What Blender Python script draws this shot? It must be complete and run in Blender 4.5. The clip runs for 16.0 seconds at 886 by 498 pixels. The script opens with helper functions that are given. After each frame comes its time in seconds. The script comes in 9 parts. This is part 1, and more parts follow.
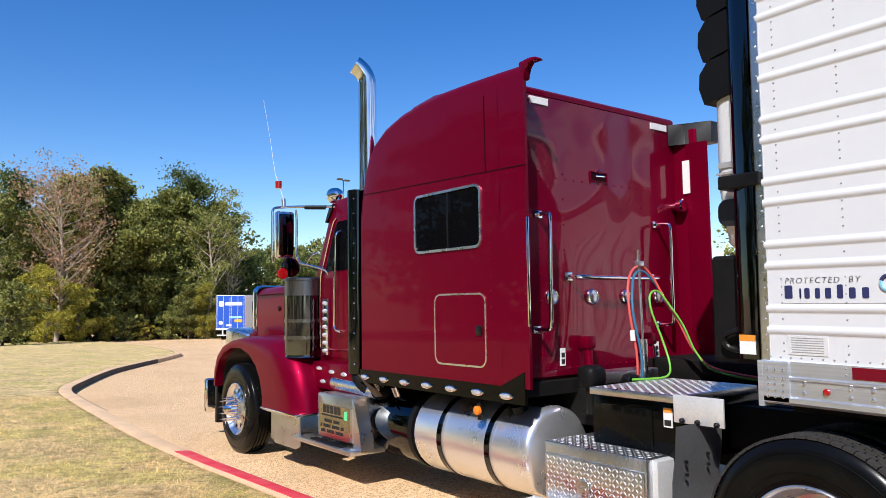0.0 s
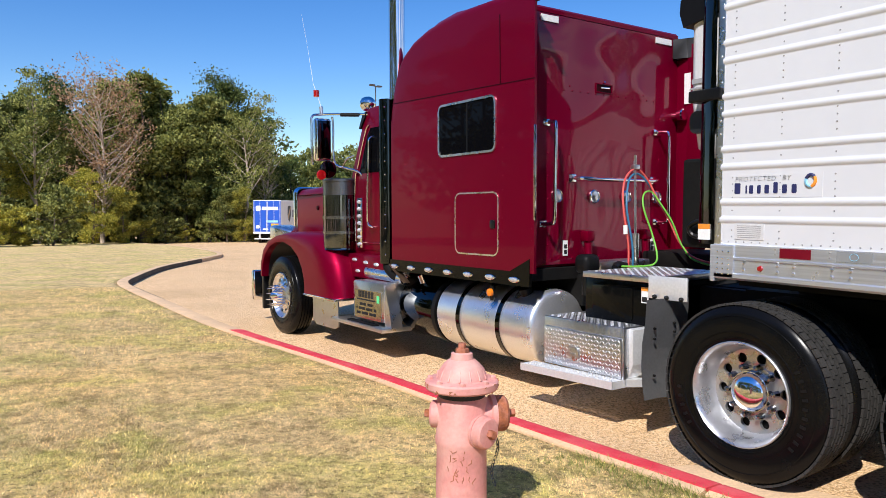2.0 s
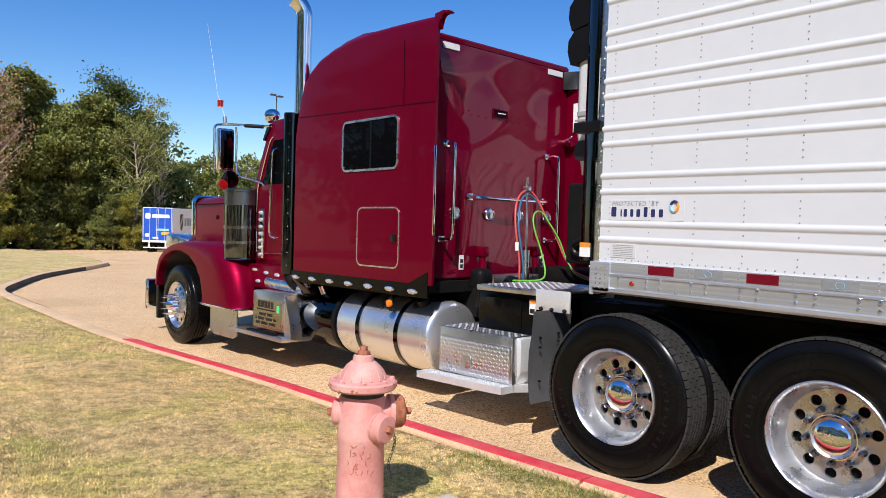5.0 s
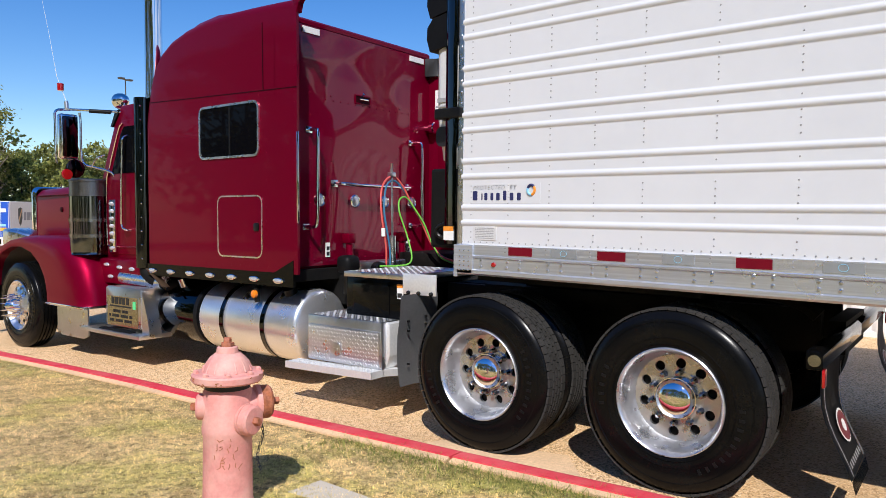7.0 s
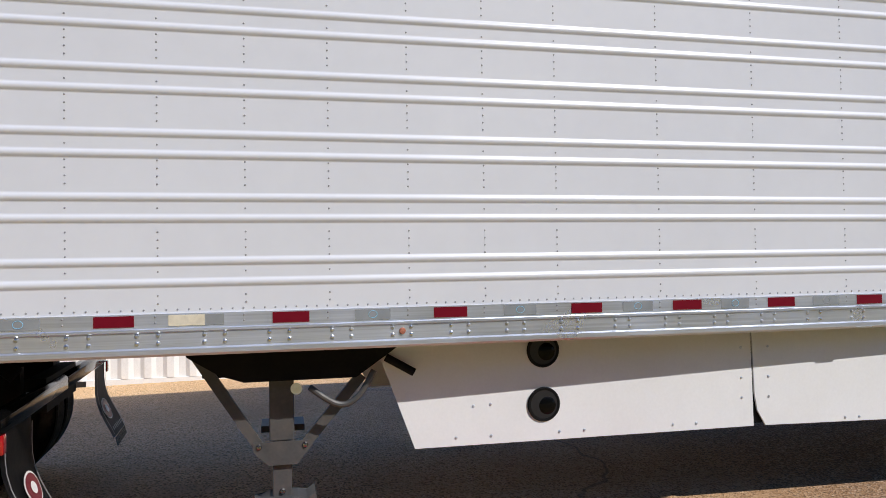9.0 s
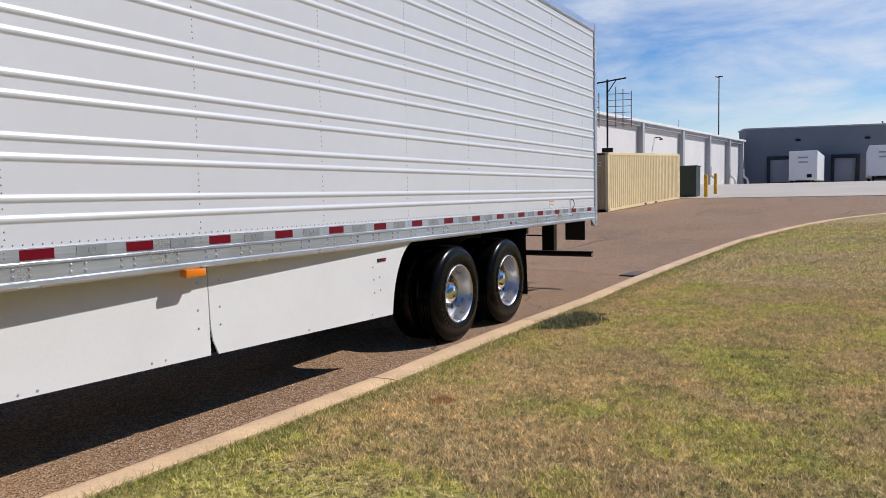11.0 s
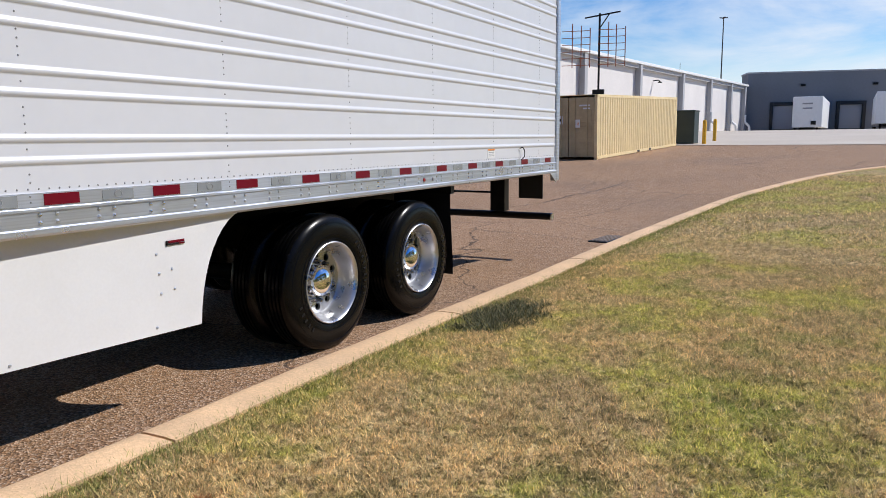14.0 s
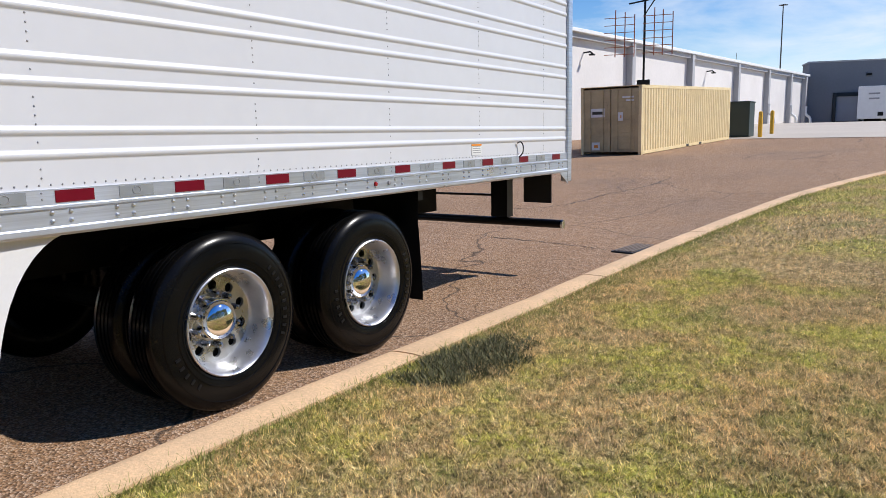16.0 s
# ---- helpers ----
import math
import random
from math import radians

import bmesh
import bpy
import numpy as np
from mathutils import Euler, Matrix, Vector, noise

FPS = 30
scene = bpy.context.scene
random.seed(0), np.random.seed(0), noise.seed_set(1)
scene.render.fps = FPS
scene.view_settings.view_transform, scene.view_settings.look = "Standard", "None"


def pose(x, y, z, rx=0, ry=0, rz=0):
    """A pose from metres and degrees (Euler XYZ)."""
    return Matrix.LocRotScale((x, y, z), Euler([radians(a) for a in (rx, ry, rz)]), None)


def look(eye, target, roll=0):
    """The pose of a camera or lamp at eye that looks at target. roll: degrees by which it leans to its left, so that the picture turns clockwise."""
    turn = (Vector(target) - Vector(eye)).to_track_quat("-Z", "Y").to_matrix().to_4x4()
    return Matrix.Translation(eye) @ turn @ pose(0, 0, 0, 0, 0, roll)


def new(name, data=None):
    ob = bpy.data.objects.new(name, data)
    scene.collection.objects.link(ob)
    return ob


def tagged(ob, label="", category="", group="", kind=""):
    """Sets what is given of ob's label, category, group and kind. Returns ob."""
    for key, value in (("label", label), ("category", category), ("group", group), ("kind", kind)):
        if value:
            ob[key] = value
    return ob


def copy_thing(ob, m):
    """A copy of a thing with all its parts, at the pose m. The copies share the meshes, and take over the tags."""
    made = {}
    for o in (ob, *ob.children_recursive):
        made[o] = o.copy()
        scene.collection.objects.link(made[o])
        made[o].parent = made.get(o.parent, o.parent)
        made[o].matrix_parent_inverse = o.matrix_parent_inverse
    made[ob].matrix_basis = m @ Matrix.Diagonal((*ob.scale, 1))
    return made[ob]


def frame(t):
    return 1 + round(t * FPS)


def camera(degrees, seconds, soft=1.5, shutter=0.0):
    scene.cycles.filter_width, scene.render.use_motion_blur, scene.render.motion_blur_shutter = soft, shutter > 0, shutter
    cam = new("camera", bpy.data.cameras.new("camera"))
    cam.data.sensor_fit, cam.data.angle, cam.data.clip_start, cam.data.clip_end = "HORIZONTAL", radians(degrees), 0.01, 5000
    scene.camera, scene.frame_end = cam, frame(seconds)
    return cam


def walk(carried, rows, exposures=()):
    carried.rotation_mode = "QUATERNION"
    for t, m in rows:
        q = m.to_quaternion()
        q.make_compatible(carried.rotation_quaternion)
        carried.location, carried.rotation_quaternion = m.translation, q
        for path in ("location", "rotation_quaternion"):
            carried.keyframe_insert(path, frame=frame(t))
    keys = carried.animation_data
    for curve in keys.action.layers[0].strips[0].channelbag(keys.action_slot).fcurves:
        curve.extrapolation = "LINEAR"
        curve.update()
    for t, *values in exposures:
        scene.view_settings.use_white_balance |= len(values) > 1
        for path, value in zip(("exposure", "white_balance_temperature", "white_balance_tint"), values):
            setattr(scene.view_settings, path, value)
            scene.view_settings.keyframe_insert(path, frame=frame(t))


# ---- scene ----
cam = camera(62.9, 16.0, 0.7)
PATH = [
    (0, (0.107, -0.343, 1.619), (1.236, 1.303, 1.757), -0.5),
    (0.5, (0.077, -0.596, 1.584), (1.138, 1.099, 1.642), -2.0),
    (1, (-0.094, -0.75, 1.563), (0.94, 0.962, 1.541), -1.6),
    (1.5, (-0.259, -0.891, 1.537), (0.775, 0.819, 1.448), -0.3),
    (2, (-0.266, -1.104, 1.529), (0.788, 0.592, 1.413), 0.1),
    (2.5, (-0.231, -1.317, 1.539), (0.853, 0.36, 1.435), 0.0),
    (3, (-0.304, -1.332, 1.552), (0.823, 0.319, 1.47), 0.4),
    (3.5, (-0.405, -1.285, 1.535), (0.777, 0.327, 1.462), 1.0),
    (4, (-0.436, -1.302, 1.534), (0.799, 0.269, 1.46), 1.5),
    (6.5, (-0.451, -1.352, 1.516), (0.96, 0.063, 1.442), 1.0),
    (7, (-0.455, -1.368, 1.52), (1.08, -0.09, 1.421), 0.6),
    (7.5, (-0.434, -1.375, 1.506), (1.268, -0.33, 1.395), 0.6),
    (8, (-0.399, -1.395, 1.498), (1.482, -0.723, 1.398), 0.5),
    (8.5, (-0.322, -1.494, 1.521), (1.672, -1.348, 1.48), 0.2),
    (9, (-0.276, -1.794, 1.525), (1.673, -2.241, 1.568), -0.9),
    (9.5, (-0.301, -2.168, 1.526), (1.398, -3.223, 1.576), -2.4),
    (10, (-0.323, -2.439, 1.528), (0.989, -3.946, 1.434), -1.4),
    (12.3, (-0.033, -4.244, 1.538), (0.864, -6.023, 1.366), -0.8),
    (12.5, (-0.021, -4.43, 1.538), (0.86, -6.215, 1.352), -0.6),
    (13, (0.048, -4.866, 1.531), (0.911, -6.658, 1.316), -0.3),
    (13.5, (0.097, -5.248, 1.532), (1.007, -7.011, 1.28), -0.4),
    (14, (0.095, -5.583, 1.537), (1.079, -7.298, 1.238), -0.6),
    (14.5, (0.107, -5.985, 1.531), (1.14, -7.662, 1.188), -0.8),
    (15, (0.162, -6.327, 1.522), (1.246, -7.961, 1.125), -0.4),
    (15.5, (0.228, -6.7, 1.513), (1.323, -8.324, 1.112), -0.6),
    (16, (0.24, -7.123, 1.506), (1.341, -8.764, 1.198), -1.1),
]
walk(cam, [(t, look(eye, target, roll)) for t, eye, target, roll in PATH],
     exposures=[(0, 0.26), (4, 0.14), (7.5, 0.10), (8.5, 0.02), (9.0, -0.20), (10.0, -0.30), (12.5, -0.02), (13.5, -0.04), (14.5, -0.02), (16, 0.06)])

# ---- world, sun ----
world = bpy.data.worlds.new("world")
scene.world = world
world.use_nodes = True
SUN = Vector((-0.80, -0.62, 1.0)).normalized()
wn, wl = world.node_tree.nodes, world.node_tree.links
wn.clear()
w_out = wn.new("ShaderNodeOutputWorld")
w_bg = wn.new("ShaderNodeBackground")
w_sky = wn.new("ShaderNodeTexSky")
w_sky.sky_type = "NISHITA"
w_sky.sun_disc = False
w_sky.sun_elevation = math.asin(SUN.z)
w_sky.sun_rotation = math.atan2(SUN.x, SUN.y)
w_sky.air_density, w_sky.dust_density, w_sky.ozone_density = 1.0, 0.08, 3.5
w_bg.inputs["Strength"].default_value = 0.13
# thin high cloud over the yard behind the trailer
w_tc = wn.new("ShaderNodeTexCoord")
w_map = wn.new("ShaderNodeMapping")
w_map.inputs["Scale"].default_value = (3.0, 3.0, 11.0)
w_noise = wn.new("ShaderNodeTexNoise")
w_noise.inputs["Scale"].default_value = 1.1
w_noise.inputs["Detail"].default_value = 9.0
w_noise.inputs["Roughness"].default_value = 0.58
w_noise.inputs["Distortion"].default_value = 0.35
w_ramp = wn.new("ShaderNodeMapRange")
w_ramp.inputs["From Min"].default_value, w_ramp.inputs["From Max"].default_value = 0.42, 0.66
w_sep = wn.new("ShaderNodeSeparateXYZ")
w_side = wn.new("ShaderNodeMapRange")
w_side.inputs["From Min"].default_value, w_side.inputs["From Max"].default_value = 0.15, -0.35
w_mul = wn.new("ShaderNodeMath")
w_mul.operation = "MULTIPLY"
w_mul2 = wn.new("ShaderNodeMath")
w_mul2.operation = "MULTIPLY"
w_mul2.inputs[1].default_value = 0.8
w_mix = wn.new("ShaderNodeMix")
w_mix.data_type = "RGBA"
w_mix.inputs["B"].default_value = (6.6, 7.0, 7.7, 1)
wl.new(w_tc.outputs["Generated"], w_map.inputs["Vector"])
wl.new(w_map.outputs["Vector"], w_noise.inputs["Vector"])
wl.new(w_noise.outputs["Fac"], w_ramp.inputs["Value"])
wl.new(w_tc.outputs["Generated"], w_sep.inputs["Vector"])
wl.new(w_sep.outputs["Y"], w_side.inputs["Value"])
w_low = wn.new("ShaderNodeMapRange")
w_low.inputs["From Min"].default_value, w_low.inputs["From Max"].default_value = 0.52, 0.22
wl.new(w_sep.outputs["Z"], w_low.inputs["Value"])
w_where = wn.new("ShaderNodeMath")
w_where.operation = "MULTIPLY"
wl.new(w_side.outputs["Result"], w_where.inputs[0])
wl.new(w_low.outputs["Result"], w_where.inputs[1])
wl.new(w_ramp.outputs["Result"], w_mul.inputs[0])
wl.new(w_where.outputs["Value"], w_mul.inputs[1])
wl.new(w_mul.outputs["Value"], w_mul2.inputs[0])
wl.new(w_mul2.outputs["Value"], w_mix.inputs["Factor"])
w_hs = wn.new("ShaderNodeHueSaturation")
w_hs.inputs["Hue"].default_value = 0.512
w_hs.inputs["Saturation"].default_value = 1.34
wl.new(w_sky.outputs["Color"], w_hs.inputs["Color"])
wl.new(w_hs.outputs["Color"], w_mix.inputs["A"])
wl.new(w_mix.outputs["Result"], w_bg.inputs["Color"])
wl.new(w_bg.outputs["Background"], w_out.inputs["Surface"])

sun_data = bpy.data.lights.new("sun", "SUN")
sun_data.energy, sun_data.angle, sun_data.color = 5.0, radians(0.53), (1.0, 0.965, 0.93)
sun = new("sun", sun_data)
sun.matrix_world = look(SUN * 60, (0, 0, 0))

# ---- materials ----
def col(*c):
    return (*c, 1.0)


def material(name, base, rough=0.6, metal=0.0, var=0.12, var_scale=3.0, fine=0.06, fine_scale=60.0, bump=0.0, bump_scale=80.0,
             coat=0.0, spec=0.5, tint=None, tint_scale=0.6, tint_amount=0.0, rough_var=0.0, bump_dist=0.004, bump_detail=3.0):
    """A procedural surface: base colour varied at two scales, an optional stain colour, gloss variation and fine relief."""
    m = bpy.data.materials.new(name)
    m.use_nodes = True
    nt = m.node_tree
    n, l = nt.nodes, nt.links
    b = n["Principled BSDF"]
    b.inputs["Metallic"].default_value = metal
    b.inputs["Roughness"].default_value = rough
    b.inputs["Coat Weight"].default_value = coat
    b.inputs["Coat Roughness"].default_value = 0.03
    b.inputs["Specular IOR Level"].default_value = spec
    tc = n.new("ShaderNodeTexCoord")
    n1 = n.new("ShaderNodeTexNoise")
    n1.inputs["Scale"].default_value, n1.inputs["Detail"].default_value = var_scale, 4.0
    n2 = n.new("ShaderNodeTexNoise")
    n2.inputs["Scale"].default_value, n2.inputs["Detail"].default_value = fine_scale, 2.0
    for q in (n1, n2):
        l.new(tc.outputs["Object"], q.inputs["Vector"])
    def scaled(src, amount):
        r = n.new("ShaderNodeMapRange")
        r.inputs["From Min"].default_value, r.inputs["From Max"].default_value = 0.25, 0.75
        r.inputs["To Min"].default_value, r.inputs["To Max"].default_value = 1 - amount, 1 + amount
        l.new(src, r.inputs["Value"])
        return r.outputs["Result"]
    mul = n.new("ShaderNodeMath")
    mul.operation = "MULTIPLY"
    l.new(scaled(n1.outputs["Fac"], var), mul.inputs[0])
    l.new(scaled(n2.outputs["Fac"], fine), mul.inputs[1])
    sc = n.new("ShaderNodeVectorMath")
    sc.operation = "SCALE"
    sc.inputs[0].default_value = base
    l.new(mul.outputs["Value"], sc.inputs["Scale"])
    out = sc.outputs["Vector"]
    if tint:
        n3 = n.new("ShaderNodeTexNoise")
        n3.inputs["Scale"].default_value, n3.inputs["Detail"].default_value, n3.inputs["Roughness"].default_value = tint_scale, 6.0, 0.65
        l.new(tc.outputs["Object"], n3.inputs["Vector"])
        r3 = n.new("ShaderNodeMapRange")
        r3.inputs["From Min"].default_value, r3.inputs["From Max"].default_value = 0.42, 0.68
        r3.inputs["To Max"].default_value = tint_amount
        l.new(n3.outputs["Fac"], r3.inputs["Value"])
        mx = n.new("ShaderNodeMix")
        mx.data_type = "RGBA"
        mx.inputs["B"].default_value = col(*tint)
        l.new(r3.outputs["Result"], mx.inputs["Factor"])
        l.new(out, mx.inputs["A"])
        out = mx.outputs["Result"]
    l.new(out, b.inputs["Base Color"])
    if rough_var:
        rr = n.new("ShaderNodeMapRange")
        rr.inputs["From Min"].default_value, rr.inputs["From Max"].default_value = 0.3, 0.7
        rr.inputs["To Min"].default_value, rr.inputs["To Max"].default_value = max(0.0, rough - rough_var), min(1.0, rough + rough_var)
        l.new(n1.outputs["Fac"], rr.inputs["Value"])
        l.new(rr.outputs["Result"], b.inputs["Roughness"])
    if bump:
        nb = n.new("ShaderNodeTexNoise")
        nb.inputs["Scale"].default_value, nb.inputs["Detail"].default_value = bump_scale, bump_detail
        l.new(tc.outputs["Object"], nb.inputs["Vector"])
        bp = n.new("ShaderNodeBump")
        bp.inputs["Strength"].default_value, bp.inputs["Distance"].default_value = bump, bump_dist
        l.new(nb.outputs["Fac"], bp.inputs["Height"])
        l.new(bp.outputs["Normal"], b.inputs["Normal"])
        l.new(bp.outputs["Normal"], b.inputs["Coat Normal"])
    return m


RED = material("maroon_paint", (0.175, 0.0003, 0.0175), rough=0.42, metal=0.5, var=0.04, var_scale=1.2, fine=0.05, fine_scale=900, coat=0.2, spec=0.03)
WAVY_RED = material("rippled_maroon_paint", (0.19, 0.0003, 0.021), rough=0.40, metal=0.5, var=0.04, var_scale=1.2, fine=0.05, fine_scale=900, coat=0.8, spec=0.04, bump=0.5, bump_scale=1.15, bump_dist=0.20, bump_detail=0.0)
DEEP_RED = material("maroon_trim", (0.022, 0.0005, 0.003), rough=0.5, var=0.05, spec=0.1)
WHITE = material("trailer_white", (0.625, 0.634, 0.662), rough=0.33, var=0.025, var_scale=0.9, fine=0.015, fine_scale=9, bump=0.12, bump_scale=2.2, bump_dist=0.012,
                 tint=(0.60, 0.59, 0.57), tint_scale=0.8, tint_amount=0.10)
SKIRT = material("skirt_white", (0.74, 0.74, 0.74), rough=0.45, var=0.03, var_scale=1.0, fine=0.02, tint=(0.5, 0.47, 0.42), tint_scale=1.8, tint_amount=0.12)
ALU = material("mill_aluminium", (0.72, 0.73, 0.75), rough=0.30, metal=1.0, var=0.06, var_scale=4, fine=0.05, fine_scale=40, rough_var=0.08)
RIM_ALU = material("dulled_rim_aluminium", (0.55, 0.555, 0.57), rough=0.32, metal=0.84, var=0.14, var_scale=8, fine=0.04, rough_var=0.14)
POLISHED = material("polished_aluminium", (0.84, 0.84, 0.85), rough=0.28, metal=1.0, var=0.04, var_scale=6, fine=0.02, rough_var=0.06)
BRUSHED = material("brushed_aluminium", (0.66, 0.67, 0.68), rough=0.33, metal=1.0, var=0.05, var_scale=7, fine=0.05, rough_var=0.08)
CHROME = material("chrome", (0.86, 0.86, 0.87), rough=0.035, metal=1.0, var=0.02, fine=0.01)
DARK_CHROME = material("smoked_chrome", (0.065, 0.067, 0.07), rough=0.06, metal=1.0, var=0.05, fine=0.02)
PERFORATED = material("perforated_steel_band", (0.20, 0.20, 0.21), rough=0.34, metal=1.0, var=0.05, fine=0.3, fine_scale=160)
RUBBER = material("tyre_rubber", (0.0035, 0.0035, 0.0037), rough=0.24, var=0.25, var_scale=6, fine=0.2, fine_scale=120, bump=0.10, bump_scale=140,
                  tint=(0.010, 0.0095, 0.009), tint_scale=5, tint_amount=0.2, bump_dist=0.0015, spec=0.16)
BLACK = material("black_paint", (0.006, 0.006, 0.0065), rough=0.35, var=0.2, fine=0.1, tint=(0.018, 0.017, 0.015), tint_scale=6, tint_amount=0.5, spec=0.2)
FRAME_BLACK = material("greasy_frame", (0.005, 0.005, 0.005), rough=0.7, var=0.3, fine=0.2, tint=(0.014, 0.012, 0.010), tint_scale=4, tint_amount=0.6, spec=0.15)
PLASTIC = material("black_plastic", (0.006, 0.006, 0.0065), rough=0.5, spec=0.12, var=0.1, fine=0.1, bump=0.1, bump_scale=300, bump_dist=0.001)
GLASS_DARK = material("tinted_glass", (0.003, 0.003, 0.004), rough=0.02, var=0.0, fine=0.0, spec=0.05)
GEAR = material("grey_gear_steel", (0.055, 0.055, 0.056), rough=0.5, var=0.15, var_scale=8, fine=0.1, tint=(0.12, 0.10, 0.085), tint_scale=9, tint_amount=0.4)
HYDRANT = material("faded_hydrant_red", (0.62, 0.255, 0.225), rough=0.62, var=0.07, var_scale=9, fine=0.08, fine_scale=70, bump=0.35, bump_scale=120,
                   tint=(0.70, 0.43, 0.36), tint_scale=5, tint_amount=0.75, bump_dist=0.002)
RUST = material("rusty_iron", (0.30, 0.095, 0.04), rough=0.85, var=0.25, var_scale=30, fine=0.2, bump=0.6, bump_scale=160, tint=(0.55, 0.22, 0.16), tint_scale=20, tint_amount=0.6)
TAPE_RED = material("red_reflective_tape", (0.145, 0.002, 0.012), rough=0.35, spec=0.25, var=0.08, var_scale=20, fine=0.06, fine_scale=400)
LABEL_CREAM = material("yellowed_tape", (0.62, 0.56, 0.43), rough=0.4, var=0.15, var_scale=25, fine=0.05, fine_scale=300)
TAPE_GREY = material("silver_reflective_tape", (0.37, 0.40, 0.44), rough=0.24, metal=0.5, var=0.12, var_scale=12, fine=0.06, fine_scale=400)
AMBER = material("amber_lens", (0.75, 0.20, 0.01), rough=0.2, var=0.1, fine=0.05, coat=0.6)
LENS_RED = material("red_lens", (0.34, 0.006, 0.008), rough=0.15, coat=1.0)
LENS_CLEAR = material("clear_lens", (0.75, 0.77, 0.80), rough=0.08, metal=0.6, var=0.25, var_scale=60, fine=0.3, fine_scale=220)
KERB = material("kerb_concrete", (0.72, 0.485, 0.28), rough=0.9, var=0.10, var_scale=1.6, fine=0.14, fine_scale=45, bump=0.5, bump_scale=90,
                tint=(0.46, 0.315, 0.20), tint_scale=1.9, tint_amount=0.5, bump_dist=0.006)
KERB_RED = material("red_kerb_paint", (0.66, 0.030, 0.055), rough=0.7, var=0.10, var_scale=2.5, fine=0.10, fine_scale=60, bump=0.4, bump_scale=90,
                    tint=(0.70, 0.16, 0.15), tint_scale=5, tint_amount=0.55)
CONCRETE = material("pale_concrete", (0.52, 0.46, 0.38), rough=0.9, var=0.08, var_scale=0.4, fine=0.08, fine_scale=9, bump=0.3, bump_scale=30, tint=(0.40, 0.33, 0.26), tint_scale=0.2, tint_amount=0.5)
WALL_WHITE = material("white_precast_wall", (0.69, 0.655, 0.625), rough=0.8, var=0.05, var_scale=0.3, fine=0.03, fine_scale=6, tint=(0.55, 0.52, 0.48), tint_scale=0.4, tint_amount=0.25)
WALL_GREY = material("grey_painted_wall", (0.185, 0.19, 0.205), rough=0.8, var=0.08, var_scale=0.25, fine=0.04, fine_scale=5)
PILASTER = material("grey_pilaster", (0.40, 0.40, 0.41), rough=0.8, var=0.06, var_scale=0.5)
CONTAINER = material("tan_container_paint", (0.80, 0.65, 0.36), rough=0.55, var=0.06, var_scale=0.8, fine=0.04, fine_scale=15, tint=(0.45, 0.30, 0.15), tint_scale=2.2, tint_amount=0.25)
CONTAINER_DOOR = material("olive_container_door", (0.50, 0.40, 0.22), rough=0.55, var=0.08, var_scale=1.2, tint=(0.25, 0.17, 0.09), tint_scale=2, tint_amount=0.4)
GREEN_BOX = material("dark_green_cabinet", (0.020, 0.036, 0.032), rough=0.5, var=0.15, var_scale=1.5)
YELLOW = material("safety_yellow", (0.75, 0.42, 0.02), rough=0.55, var=0.1, var_scale=6, tint=(0.4, 0.22, 0.05), tint_scale=8, tint_amount=0.4)
BLUE = material("trailer_blue", (0.012, 0.085, 0.48), rough=0.4, var=0.05)
INK = material("dark_ink", (0.02, 0.025, 0.10), rough=0.5, var=0.05)
INK_BLACK = material("black_ink", (0.012, 0.012, 0.014), rough=0.45, var=0.05)
GREY_PRINT_AND_SHADE = material("grey_print_and_rivet_shade", (0.30, 0.30, 0.31), rough=0.5)
LABEL_WHITE = material("label_white", (0.78, 0.78, 0.76), rough=0.5, var=0.04)
ORANGE = material("orange_label", (0.80, 0.28, 0.03), rough=0.5)
CYAN = material("pale_blue_print", (0.25, 0.55, 0.75), rough=0.5)
GREEN_LABEL = material("green_sticker", (0.10, 0.65, 0.25), rough=0.5)
HOSE_RED = material("red_air_hose", (0.60, 0.085, 0.075), rough=0.45, var=0.08, var_scale=15)
HOSE_BLUE = material("blue_air_hose", (0.03, 0.14, 0.26), rough=0.45, var=0.08)
HOSE_GREEN = material("green_cable", (0.15, 0.44, 0.05), rough=0.45, var=0.08)
BARK = material("bark", (0.10, 0.075, 0.055), rough=0.9, var=0.25, var_scale=2, fine=0.2, fine_scale=20)
BARK_PALE = material("pale_dead_bark", (0.42, 0.34, 0.27), rough=0.9, var=0.2, var_scale=2, fine=0.2, fine_scale=20)
REEFER = material("reefer_silver", (0.62, 0.62, 0.63), rough=0.35, var=0.03, coat=0.3)
BROWN_STEEL = material("heat_browned_steel", (0.07, 0.042, 0.026), rough=0.4, metal=0.4, var=0.2, var_scale=9)
PLATE = material("satin_bright_plate", (0.80, 0.81, 0.82), rough=0.42, metal=0.55, var=0.05, var_scale=6)
LUG_STEEL = material("dark_plated_steel", (0.30, 0.30, 0.31), rough=0.22, metal=1.0, var=0.15, var_scale=30)
DARK_FACE = material("dark_kerb_face", (0.055, 0.045, 0.036), rough=0.9, var=0.35, var_scale=3, fine=0.2, tint=(0.22, 0.16, 0.10), tint_scale=2.5, tint_amount=0.4)
TREAD_DUST = material("dusty_tread_rubber", (0.038, 0.036, 0.034), rough=0.8, var=0.25, var_scale=8, fine=0.3, fine_scale=150, spec=0.15, bump=0.3, bump_scale=220, bump_dist=0.001)
MUDFLAP = material("mudflap_rubber", (0.006, 0.006, 0.0065), rough=0.55, var=0.2, var_scale=5, fine=0.1, bump=0.3, bump_scale=12, bump_dist=0.01)


